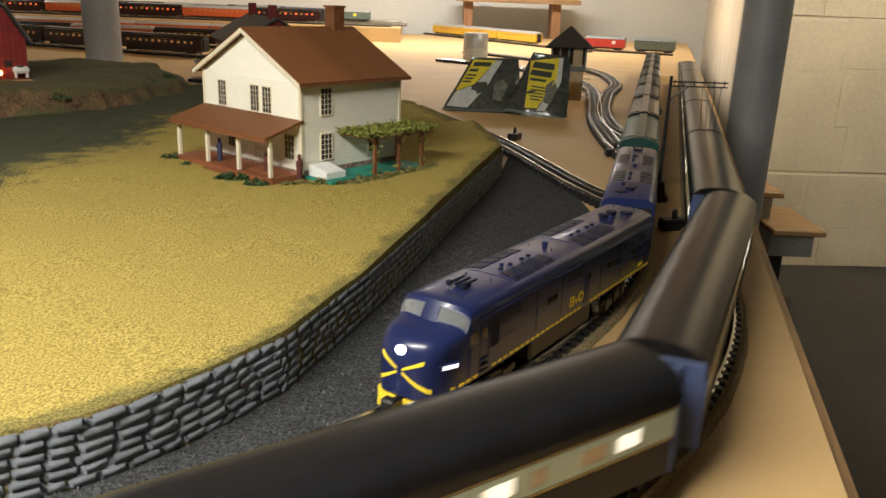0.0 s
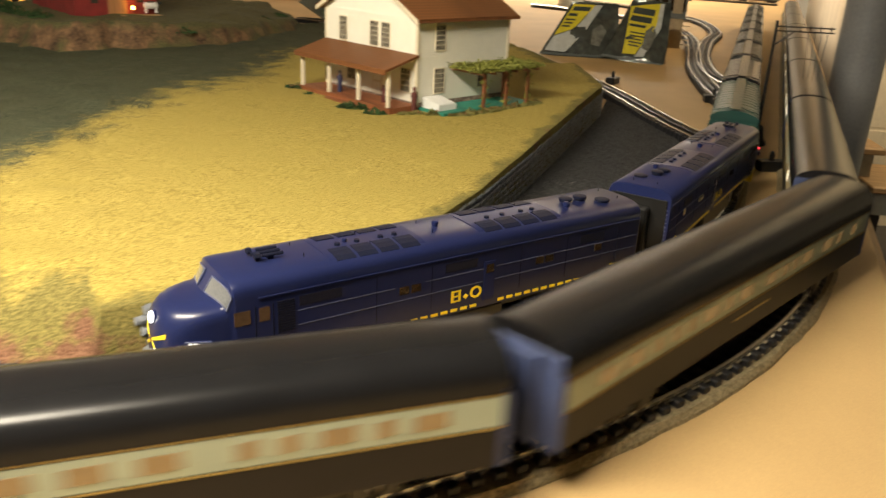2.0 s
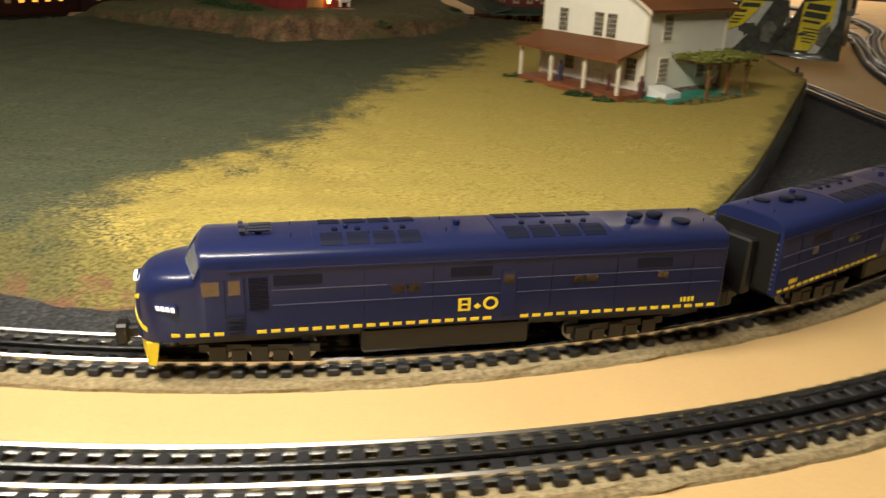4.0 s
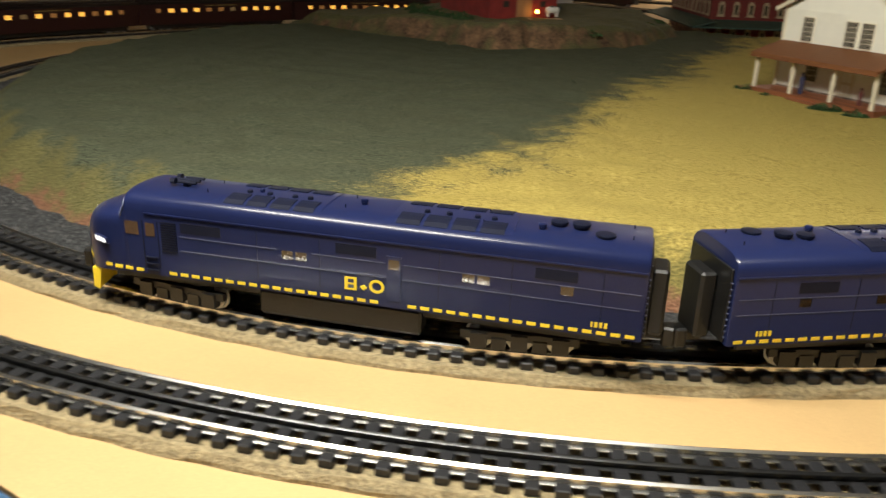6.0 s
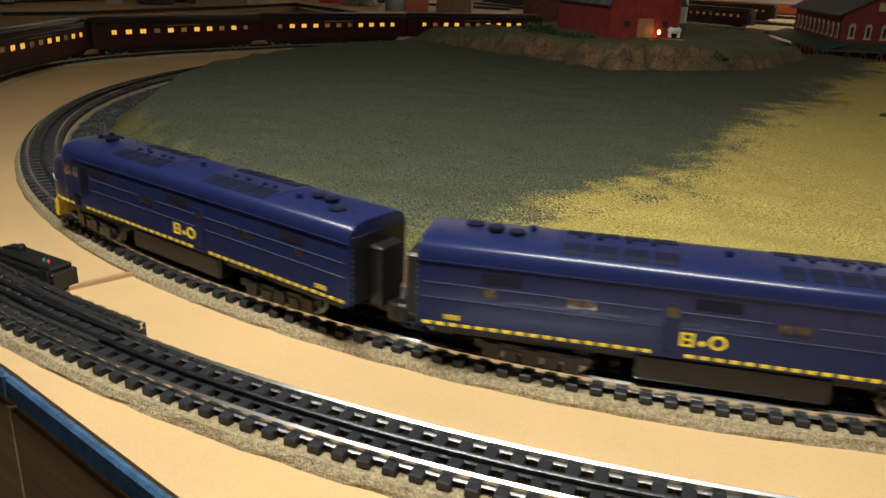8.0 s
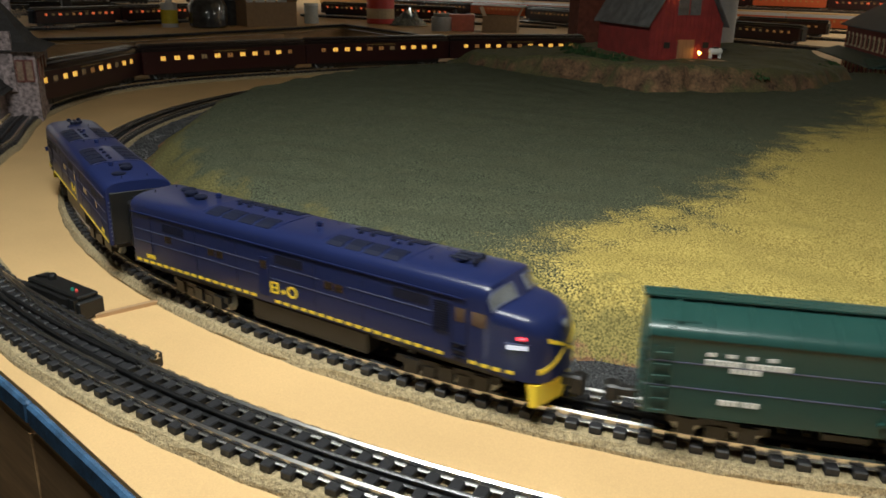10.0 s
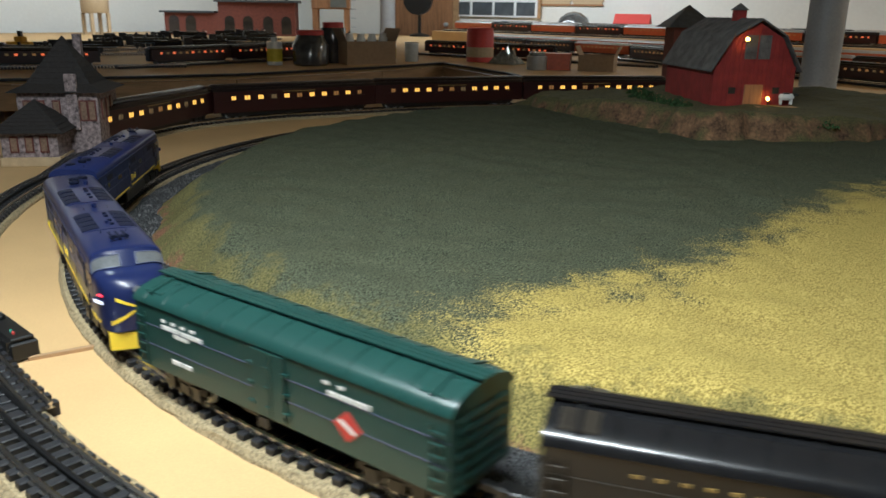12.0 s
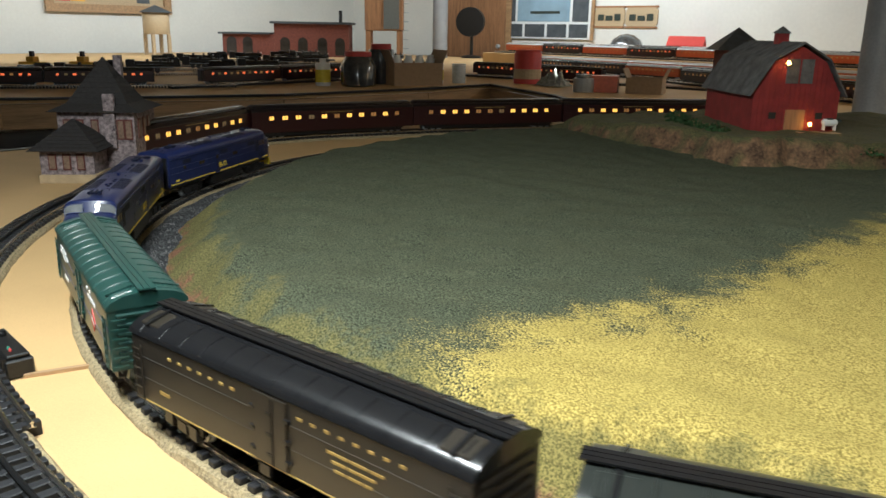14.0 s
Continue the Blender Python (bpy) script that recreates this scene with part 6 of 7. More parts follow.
def brick_station():
    t = thing("brick_station", pose(-0.45, 2.405, 0.0, 0, 0, 110), "dark red brick station with green canopy and slate roof", "building")
    L, W, H = 0.50, 0.24, 0.16
    part("plinth", boxes((-0.02, L + 0.02, -W - 0.02, 0.02, 0, 0.010)), M["gray_car"], t)
    part("wall", boxes((0, L, -W, 0, 0.010, H)), M["brick"], t, "dark red brick wall")
    part("roof", gable_roof(-0.018, L + 0.018, -W - 0.018, 0.018, H - 0.003, H + 0.075, 0.004, "x"), M["slate"], t, "grey slate gable roof")
    for x in (0, L):
        bm = bmesh.new()
        loft(bm, [[(x - 0.001, -W, H), (x - 0.001, 0, H), (x - 0.001, -W / 2, H + 0.072)], [(x + 0.001, -W, H), (x + 0.001, 0, H), (x + 0.001, -W / 2, H + 0.072)]])
        part("gable_wall", bm, M["brick"], t)
    bm = bmesh.new()
    loft(bm, [[(x, 0.0, 0.082), (x, 0.07, 0.064), (x, 0.07, 0.068), (x, 0.0, 0.086)] for x in (-0.07, L + 0.07)])
    loft(bm, [[(0.0, y, 0.082), (-0.07, y, 0.064), (-0.07, y, 0.068), (0.0, y, 0.086)] for y in (-W - 0.07, 0.07)])
    part("canopy", bm, M["green_roof"], t, "grey-green platform canopy")
    for lvl, z in ((0, 0.018), (1, 0.098)):
        for k in range(10):
            x = 0.03 + k * 0.048
            w = part("window", boxes((x - 0.009, x + 0.009, -0.001, 0.0025, z, z + 0.036), (x - 0.011, x + 0.011, -0.001, 0.0032, z - 0.003, z), (x - 0.006, x + 0.006, -0.001, 0.0028, z + 0.036, z + 0.041)), M["tan"], t, "tan arched window surround")
            part("pane", boxes((x - 0.004, x + 0.004, 0.002, 0.0034, z + 0.004, z + 0.032)), M["pane"], w)
        for k in range(5):
            y = -0.03 - k * 0.045
            w = part("window", boxes((-0.0025, 0.001, y - 0.009, y + 0.009, z, z + 0.036), (-0.0032, 0.001, y - 0.011, y + 0.011, z - 0.003, z), (-0.0028, 0.001, y - 0.006, y + 0.006, z + 0.036, z + 0.041)), M["tan"], t, "tan arched window surround")
            part("pane", boxes((-0.0034, -0.002, y - 0.004, y + 0.004, z + 0.004, z + 0.032)), M["pane"], w)
    for y in (-W / 2 - 0.018, -W / 2 + 0.018):
        w = part("window", boxes((-0.004, 0.0, y - 0.010, y + 0.010, H + 0.016, H + 0.040)), M["tan"], t)
    for x in (0.06, 0.42):
        c = part("chimney", boxes((x - 0.012, x + 0.012, -W / 2 - 0.012, -W / 2 + 0.012, H + 0.05, H + 0.115), bevel=0.001), M["brick"], t)


def signal_tower():
    t = thing("signal_tower", pose(0.60, 2.68, 0, 0, 0, -12), "tan model signal tower with dark pyramid roof", "building")
    part("lower_wall", boxes((-0.052, 0.052, -0.045, 0.045, 0, 0.095)), M["tan"], t)
    part("upper_wall", boxes((-0.058, 0.058, -0.050, 0.050, 0.095, 0.118)), M["gray_car"], t)
    for x in (-0.056, -0.028, 0.0, 0.028, 0.056):
        part("window_post", boxes((x - 0.003, x + 0.003, -0.050, -0.044, 0.118, 0.172)), M["gray_car"], t)
    part("window_glass", boxes((-0.054, 0.054, -0.046, 0.046, 0.118, 0.172)), M["glass_dark"], t)
    part("door", boxes((0.015, 0.045, -0.0535, -0.050, 0.112, 0.168)), M["tan"], t)
    part("roof", lathe([(0.108, 0.170), (0.108, 0.174), (0.002, 0.240)], 4), M["thatch"], t, "black pyramid roof").rotation_euler = (0, 0, radians(45))
    for k in range(7):
        part("stair_tread", boxes((0.052, 0.078, -0.05 + k * 0.012, -0.04 + k * 0.012, 0.012 + k * 0.014, 0.015 + k * 0.014)), M["tan"], t)
    part("side_window", boxes((-0.03, -0.005, -0.0465, -0.044, 0.03, 0.065)), M["glass_dark"], t)


def packet(name, m, w, h, lab, seed, lean, card, band, marks):
    """A slumped clear packet of scatter with a printed card; lean shifts its top sideways."""
    p = thing(name, m, lab, "packet", "packets of scatter")
    bm = bmesh.new()
    n = 14
    rings = []
    tilt = 0.30

    def wide(f):
        return w * (1 - 0.42 * f)

    for j in range(n + 1):
        f = j / n
        z = h * f
        th = 0.034 * math.sin(math.pi * (0.12 + 0.88 * (1 - f)) * 0.55) * (1 - 0.8 * f * f) + 0.0015
        ring = []
        for k in range(28):
            a = k * math.tau / 28
            x = wide(f) / 2 * math.copysign(abs(math.cos(a)) ** 0.6, math.cos(a)) + lean * f
            y = th * math.sin(a)
            d = 0.010 * noise.noise((x * 22, z * 22, seed * 7)) + 0.004 * noise.noise((x * 60, z * 60, seed)) if 0 < j < n else 0
            ring.append((x + d * 0.3, y + d + tilt * z, z))
        rings.append(ring)
    loft(bm, rings)
    part("pouch", bm, M["pack_dark"], p, "crumpled clear pouch of dark green scatter", smooth=True)

    def face(nm, pts, m_, out):
        bm = bmesh.new()
        va = []
        for u, f in pts:
            th = 0.034 * math.sin(math.pi * (0.12 + 0.88 * (1 - f)) * 0.55) * (1 - 0.8 * f * f)
            va.append(bm.verts.new((u * wide(f) + lean * f, tilt * h * f - th * (1 - 0.5 * u * u) - out, h * f)))
        vb = [bm.verts.new(v.co + Vector((0, 0.0008, 0))) for v in va]
        k = len(va)
        for i in range(k):
            bm.faces.new((va[i], va[(i + 1) % k], vb[(i + 1) % k], vb[i]))
        bm.faces.new(va)
        bm.faces.new(vb[::-1])
        return part(nm, bm, m_, p)

    face("card", card, M["pack_yellow"], 0.0075)
    face("card_band", band, M["pack_grey"], 0.0068)
    face("card_foot", [(-0.49, 0.02), (0.49, 0.02), (0.48, 0.06), (-0.48, 0.06)], M["ink"], 0.0070)
    for u0, u1, f0, f1 in marks:
        face("print_bar", [(u0, f0), (u1, f0), (u1, f1), (u0, f1)], M["ink"], 0.0084)
    # lighter foil patch laid on the pouch as a ready-made highlight
    face("shine", [(0.10, 0.25), (0.22, 0.22), (0.30, 0.50), (0.20, 0.62), (0.08, 0.52)], M["foil"], 0.0070)


def signal_mast():
    t = thing("signal_mast", pose(0.480, 1.227, 0, 0, 0, -8), "black cantilever signal mast between the tracks", "signal")
    part("base", lathe([(0.018, 0), (0.018, 0.004), (0.012, 0.012), (0.009, 0.030), (0.006, 0.034)], 8), M["black"], t)
    part("mast", tube(bmesh.new(), 0, 0, 0.03, 0.205, 0.0032, 0.0024, 10), M["black"], t)
    arm = bmesh.new()
    for z in (0.196, 0.189):
        rod(arm, (0, 0, z), (0.092, 0.012, z), 0.0012, 6)
    for k in range(6):
        rod(arm, (0.016 * k + 0.006, 0.002 * k, 0.189), (0.016 * k + 0.006, 0.002 * k, 0.199), 0.0009, 5)
    part("arm", arm, M["black"], t)
    br = bmesh.new()
    rod(br, (0, 0, 0.165), (0.030, 0.004, 0.190), 0.0012, 6)
    part("brace", br, M["black"], t)
    wires = bmesh.new()
    for k in range(4):
        rod(wires, (0.052 + 0.010 * k, 0.008, 0.19), (0.058 + 0.007 * k, 0.010, 0.112), 0.0005, 4)
    part("wire", wires, M["black"], t)


def switch_machine():
    t = thing("switch_motor", pose(-0.942, 0.139, 0.0, 0, 0, -3), "black switch motor box beside the outer track", "switch motor")
    part("case", boxes((-0.035, 0.050, -0.024, 0.0, 0.001, 0.018), bevel=0.0015), M["black"], t, "dark grey plastic case").location = (0, 0, 0)
    part("cover", boxes((-0.033, 0.046, -0.022, -0.002, 0.018, 0.022), bevel=0.0012), M["black"], t)
    part("knob", lathe([(0.004, 0), (0.004, 0.003), (0.003, 0.005)], 12), M["black"], t).location = (-0.012, -0.010, 0.022)
    part("pointer", boxes((-0.010, 0.002, -0.0008, 0.0008, 0, 0.002)), M["black"], t).matrix_basis = pose(-0.018, -0.012, 0.022, 0, 0, 25)
    part("red_led", lathe([(0.0014, 0), (0.0014, 0.002), (0.0006, 0.003)], 8), M["red"], t, "red indicator").location = (0.034, -0.015, 0.022)
    part("green_led", lathe([(0.0014, 0), (0.0014, 0.002), (0.0006, 0.003)], 8), M["mat_green"], t, "green indicator").location = (0.028, -0.015, 0.022)
    for k in range(3):
        part("terminal", boxes((0.036 + k * 0.004, 0.0385 + k * 0.004, -0.026, -0.022, 0.010, 0.020)), M["black"], t)
    part("link", boxes((-0.060, -0.034, -0.016, -0.012, 0.006, 0.010)), M["black"], t)
    s = thing("wood_strip", pose(-0.893, 0.126, BOARD + 0.0003, 0, 0, 71), "thin unpainted wooden strip on the board", "wood strip")
    part("strip", boxes((0, 0.055, -0.0022, 0.0022, 0, 0.0034), bevel=0.0004), M["step_wood"], s)


house()
for fx, fy, fz, fh, fm, fl in ((0.085, -0.036, 0.0012, 0.034, "doll_dark", "small dark blue figurine standing on the porch"), (0.188, -0.030, 0.0012, 0.026, "doll_red", "small dark red figurine on the porch"), (0.236, -0.010, -0.008, 0.038, "doll_red", "small dark red figurine by the house corner")):
    figure(*(pose(-0.256, 1.212, 0.072, 0, 0, -43) @ Vector((fx, fy, fz))), fh, M[fm], lab=fl)
H_ = pose(-0.256, 1.212, 0.062, 0, 0, -43)
for k, (x, y, rx, ry, hh) in enumerate(((-0.008, -0.058, 0.026, 0.014, 0.018), (0.050, -0.070, 0.014, 0.010, 0.010), (0.165, -0.072, 0.030, 0.012, 0.016), (0.215, -0.066, 0.022, 0.012, 0.014))):
    p = H_ @ Vector((x, y, 0))
    bush(p.x, p.y, 0.062, rx, ry, hh, 420, M["bush"], "low dark green bush at the porch foot", 30 + k)
for k in range(15):
    p = H_ @ Vector((0.243 + 0.052 * smooth01(k / 4), -0.034 + 0.017 * k, 0))
    bush(p.x, p.y, 0.062, 0.014, 0.010, 0.010 + 0.003 * (k % 3), 190, M["tuft"], "small straw-coloured tuft beside the garden", 50 + k, "tuft")
barn()
for k, (x, y) in enumerate(((-1.13, 1.74), (-1.08, 1.68), (-1.03, 1.62), (-0.98, 1.585), (-0.95, 1.57), (-1.17, 1.80))):
    bush(x, y, 0.108, 0.036, 0.028, 0.032, 900, M["bush"], "dark green shrub along the barn side", 70 + k)
for k, (x, y) in enumerate(((-0.62, 1.70), (-0.58, 1.95), (-0.66, 1.62), (-0.57, 2.08), (-0.72, 1.58))):
    bush(x, y, 0.094, 0.030, 0.024, 0.016, 260, M["bush"], "low green shrub on the hill's edge", 80 + k)
stone_tower()
brick_station()
signal_tower()
packet("scatter_packet", pose(0.278, 2.300, 0, 0, 0, -4), 0.235, 0.150, "crumpled clear packet of dark green scatter with yellow card", 1, 0.035, [(-0.46, 0.38), (-0.22, 0.52), (0.02, 0.96), (-0.44, 0.96)], [(-0.47, 0.10), (-0.20, 0.08), (-0.02, 0.50), (0.16, 0.96), (0.02, 0.96), (-0.20, 0.52), (-0.46, 0.36)], [(-0.40, -0.06, 0.84, 0.92), (-0.42, -0.26, 0.74, 0.79), (-0.43, -0.26, 0.66, 0.69), (-0.43, -0.28, 0.60, 0.63), (-0.44, -0.30, 0.54, 0.57)])
packet("scatter_packet", pose(0.430, 2.245, 0, 0, 5, -18), 0.185, 0.170, "second crumpled packet with a broad yellow card, leaning", 2, 0.012, [(-0.18, 0.12), (0.02, 0.14), (0.26, 0.62), (0.24, 0.97), (-0.44, 0.86)], [(0.02, 0.10), (0.16, 0.12), (0.36, 0.60), (0.34, 0.97), (0.24, 0.97), (0.26, 0.62)], [(-0.34, 0.16, 0.76, 0.86), (-0.32, 0.14, 0.64, 0.73), (-0.28, 0.06, 0.56, 0.60), (-0.20, 0.08, 0.46, 0.48), (-0.19, 0.10, 0.41, 0.43), (-0.18, 0.06, 0.36, 0.38), (-0.16, 0.08, 0.31, 0.33), (-0.14, 0.04, 0.26, 0.28)])
signal_mast()
switch_machine()

# ---- parked trains, far clutter and room furniture ----
M["teal_grey"] = mat("grey_green_paint", (0.10, 0.13, 0.11), 0.5, vary=0.15)


def parked(way_pts, n, start, maker, z=RAIL, gap=0.012, ln=0.5):
    w = Way(way_pts)
    for k in range(n):
        s = start + ln / 2 + k * (ln + gap)
        ob = maker(k)
        ob.matrix_basis = ride(w, s, ln * 0.33, z)


near_maroon = [heavy_coach("heavyweight_coach", "dark maroon heavyweight coach with amber lit windows", M["maroon"], M["maroon_roof"], M["amber"], 0.497, 40 + k, "maroon train on the outer loop") for k in range(4)]
i = int(np.argmin(np.hypot(*(OUTER.p - np.array((-1.945, 1.59))).T)))
J2 = float(OUTER.s[i])
for k, ob in enumerate(near_maroon):
    ob.matrix_basis = ride(OUTER, J2 + (k - 2) * 0.5075 + 0.254, 0.185)


def simple_car(name, label, length, body, roof, group, accent=None, cat="freight car"):
    """A boxy far-off car: body, roof, doors, trucks."""
    e = thing(name, Matrix(), label, cat, group)
    L = length / 2
    part("body", boxes((-L, L, -0.030, 0.030, 0.016, 0.072), bevel=0.001), body, e)
    half = [(0.031, 0.0715), (0.027, 0.080), (0.015, 0.087), (0, 0.089)]
    full = half + [(-y, z) for y, z in half[-2::-1]]
    part("roof", loft(bmesh.new(), [[(x, y, z) for y, z in full] for x in (-L, L)]), roof, e, smooth=True)
    for sy in (-1, 1):
        part("door", boxes((-0.03, 0.03, *sorted((sy * 0.0295, sy * 0.0312)), 0.018, 0.070)), body, e)
        if accent:
            part("emblem", boxes((0.05, 0.075, *sorted((sy * 0.0298, sy * 0.0306)), 0.040, 0.060)), accent, e)
    part("underframe", boxes((-L + 0.01, L - 0.01, -0.02, 0.02, 0.006, 0.016)), M["black"], e)
    for x in (-L * 0.65, L * 0.65):
        part("truck_block", boxes((x - 0.025, x + 0.025, -0.023, 0.023, 0.0, 0.0155), bevel=0.002), M["black"], e)
    return e


def steam_engine(name, label, group):
    """A far-off steam locomotive with its tender: boiler, domes, stack, cab, running boards."""
    e = thing(name, Matrix(), label, "locomotive", group)
    bm = bmesh.new()
    n = 14
    loft(bm, [[(x, r * math.cos(k * math.tau / n), 0.050 + r * math.sin(k * math.tau / n)) for k in range(n)] for x, r in ((-0.02, 0.025), (0.10, 0.023), (0.205, 0.021), (0.212, 0.018))])
    part("boiler", bm, M["dark_roof"], e, smooth=True)
    part("cab", boxes((-0.075, -0.021, -0.029, 0.029, 0.022, 0.084), bevel=0.003), M["black"], e)
    part("tender", boxes((-0.265, -0.090, -0.029, 0.029, 0.014, 0.068), bevel=0.002), M["dark_roof"], e)
    part("coal_load", boxes((-0.185, -0.098, -0.024, 0.024, 0.068, 0.080), bevel=0.006), M["gravel"], e)
    for x, r, h in ((0.185, 0.007, 0.093), (0.135, 0.010, 0.084), (0.055, 0.011, 0.086)):
        part("stack" if r < 0.008 else "dome", tube(bmesh.new(), x, 0, 0.066, h, r, r * 0.85, 12), M["black"], e)
    part("running_board", boxes((-0.02, 0.215, -0.029, 0.029, 0.034, 0.037)), M["galv"], e)
    part("frame", boxes((-0.26, 0.22, -0.018, 0.018, 0.008, 0.014)), M["black"], e)
    for k in range(4):
        for sy in (-1, 1):
            part("driver_wheel", tube(bmesh.new(), 0, 0, 0, 0.004, 0.017, n=14), M["black"], e).matrix_basis = pose(0.0 + k * 0.038, sy * 0.019, 0.017, 90 * sy, 0, 0)
    part("headlamp", tube(bmesh.new(), 0, 0, 0, 0.010, 0.006, n=10), M["silver"], e).matrix_basis = pose(0.205, 0, 0.072, 0, 90, 0)
    return e


def row(p, q, kinds, group, ln=0.5, gap=0.014, rails=True, lift=0.0):
    """A straight line of parked cars from p to q, on its own track."""
    p, q = Vector(p), Vector(q)
    d = (q - p).normalized()
    a = math.degrees(math.atan2(d.y, d.x))
    n = int((q - p).length / (ln + gap))
    proto = {}
    for k in range(n):
        c = p + d * ((k + 0.5) * (ln + gap))
        kind = kinds[k % len(kinds)]
        m = pose(c.x, c.y, RAIL + lift, 0, 0, a)
        if kind in proto:
            copy_thing(proto[kind], m)
        else:
            nm, lab, bd, rf, extra = kind
            ob = heavy_coach(nm, lab, M[bd], M[rf], M[extra], ln, hash_of(nm + bd), group, False) if nm.endswith("coach") else simple_car(nm, lab, ln, M[bd], M[rf], group, M[extra] if extra else None)
            ob.matrix_basis = m
            proto[kind] = ob
    if rails:
        track("siding_track", Way([tuple(p - d * 0.2), tuple(p + d * 0.5), tuple(q + d * 0.3)]), 0.02, (q - p).length + 0.45, 99, 99, "three-rail siding on black ties", False).location = (0, 0, lift)


def hash_of(text):
    return sum(ord(c) * (i + 3) for i, c in enumerate(text))


MAROON = ("parked_coach", "maroon coach with amber windows parked in the yard", "maroon", "maroon_roof", "amber_dim")
REDWIN = ("parked_coach", "dark coach with red glowing windows parked in the yard", "maroon", "maroon_roof", "red_win")
ORANGE = ("parked_coach", "orange coach with silver roof parked in the yard", "orange", "silver", "amber_dim")
YELLOW = ("parked_coach", "yellow coach with pale roof parked at the back wall", "ucyellow", "silver", "win_dim")
REDBOX = ("boxcar", "red boxcar with white emblem", "red", "gray_car", "white")
GREYBOX = ("boxcar", "grey-green boxcar on the far track", "teal_grey", "gray_car", "")
DARKBOX = ("boxcar", "dark boxcar parked in the yard", "dark", "dark_roof", "")
# behind the column, the station and the house
row((-2.75, 4.78), (-0.55, 3.72), [MAROON], "maroon yard train")
row((-4.4, 5.35), (-0.6, 4.55), [MAROON, MAROON, ORANGE], "second yard train")
row((-4.8, 5.95), (-0.6, 5.35), [ORANGE], "orange yard train")
SHELF = 0.10
part("back_shelf", prism(bmesh.new(), [(-5.9, 6.36), (0.0, 5.86), (0.0, 7.85), (-5.9, 7.85)], BOARD, BOARD + SHELF), M["board"], label="raised tan shelf along the back of the layout", kind="structure")
row((-5.7, 6.52), (-0.3, 6.04), [ORANGE, REDWIN], "third yard train", lift=SHELF)
row((-5.7, 6.76), (-0.2, 6.32), [DARKBOX, ORANGE, MAROON], "fourth yard train", lift=SHELF)
row((0.30, 7.32), (1.18, 5.66), [YELLOW], "yellow train")
BLUECAR = ("boxcar", "dark blue diesel parked among the yard trains", "blue", "blue", "yellow")
GREENCAR = ("boxcar", "pale green and grey car in the yard", "teal_grey", "silver", "pack_yellow")
row((-1.35, 6.78), (-0.2, 6.60), [GREENCAR, BLUECAR], "blue yard train", 0.36, lift=SHELF)
row((1.30, 5.66), (1.62, 5.50), [REDBOX], "far freight", 0.27)
row((1.60, 5.50), (1.92, 5.34), [GREYBOX], "far freight", 0.27, rails=False)
row((-5.6, 7.16), (-0.2, 7.06), [REDWIN, ORANGE], "back wall train", lift=SHELF)
# beyond the aisle
row((-4.62, 0.95), (-4.10, 2.02), [REDWIN], "train beyond the aisle")
row((-4.08, 2.08), (-4.18, 3.6), [REDWIN], "train beyond the aisle", rails=True)
row((-4.05, 4.20), (-2.6, 4.32), [REDWIN], "train behind the tub")

ENGINES = [((-4.95, 1.75), 58), ((-5.25, 2.30), 62), ((-5.15, 3.05), 66), ((-5.65, 2.90), 60), ((-5.75, 3.65), 64), ((-6.30, 3.20), 61), ((-6.20, 4.30), 66), ((-6.75, 3.95), 60), ((-6.95, 4.75), 63), ((-5.95, 5.0), 70)]
first_engine = None
for (ex, ey), ea in ENGINES:
    em = pose(ex, ey, RAIL, 0, 0, ea)
    if first_engine is None:
        first_engine = steam_engine("steam_locomotive", "black steam locomotive with tender stored on the far bench", "engines on the far bench")
        first_engine.matrix_basis = em
    else:
        copy_thing(first_engine, em)
    d = Vector((math.cos(radians(ea)), math.sin(radians(ea))))
    c = Vector((ex, ey))
    track("siding_track", Way([tuple(c - d * 0.4), tuple(c), tuple(c + d * 0.4)]), 0.02, 0.78, 99, 99, "three-rail storage siding on black ties", False)
for yx, yy in ((-6.1, 1.95), (-6.0, 2.25)):
    yt = thing("yellow_crane", pose(yx, yy, 0, 0, 0, 30), "small yellow model crane truck on the far bench", "toy vehicle", "toy vehicles")
    part("body", boxes((-0.09, 0.09, -0.035, 0.035, 0.02, 0.06), bevel=0.004), M["ucyellow"], yt)
    part("cab", boxes((-0.03, 0.03, -0.03, 0.03, 0.06, 0.095), bevel=0.004), M["ucyellow"], yt)
    part("boom", boxes((-0.012, 0.012, -0.012, 0.012, 0.095, 0.13)), M["black"], yt)
    for x in (-0.06, 0.06):
        part("wheel", boxes((x - 0.02, x + 0.02, -0.036, 0.036, 0, 0.02), bevel=0.004), M["black"], yt)

# tracks that leave the main ones
track("branch_track", Way(curve_through([(0.44, 0.95), (0.405, 1.10), (0.350, 1.30), (0.285, 1.62), (0.20, 1.92), (0.07, 2.22), (-0.2, 2.55), (-0.7, 2.85), (-1.2, 2.95)])), 0.02, 2.4, 99, 99, "three-rail branch track curving behind the house", False)
track("crossover_track", Way(curve_through([(0.50, 1.32), (0.515, 1.48), (0.530, 1.75), (0.575, 2.10), (0.66, 2.50), (0.74, 2.95), (0.72, 3.4), (0.5, 3.9), (0.0, 4.35), (-0.6, 4.55)])), 0.02, 2.9, 99, 99, "three-rail yard track with sharp curve", False)
track("yard_track", Way(curve_through([(0.66, 1.55), (0.60, 1.72), (0.585, 1.95), (0.64, 2.30), (0.76, 2.75), (0.90, 3.2), (0.93, 3.8), (0.72, 4.5), (0.2, 5.1), (-0.5, 5.3)])), 0.02, 3.4, 99, 99, "three-rail yard track beside the straight", False)
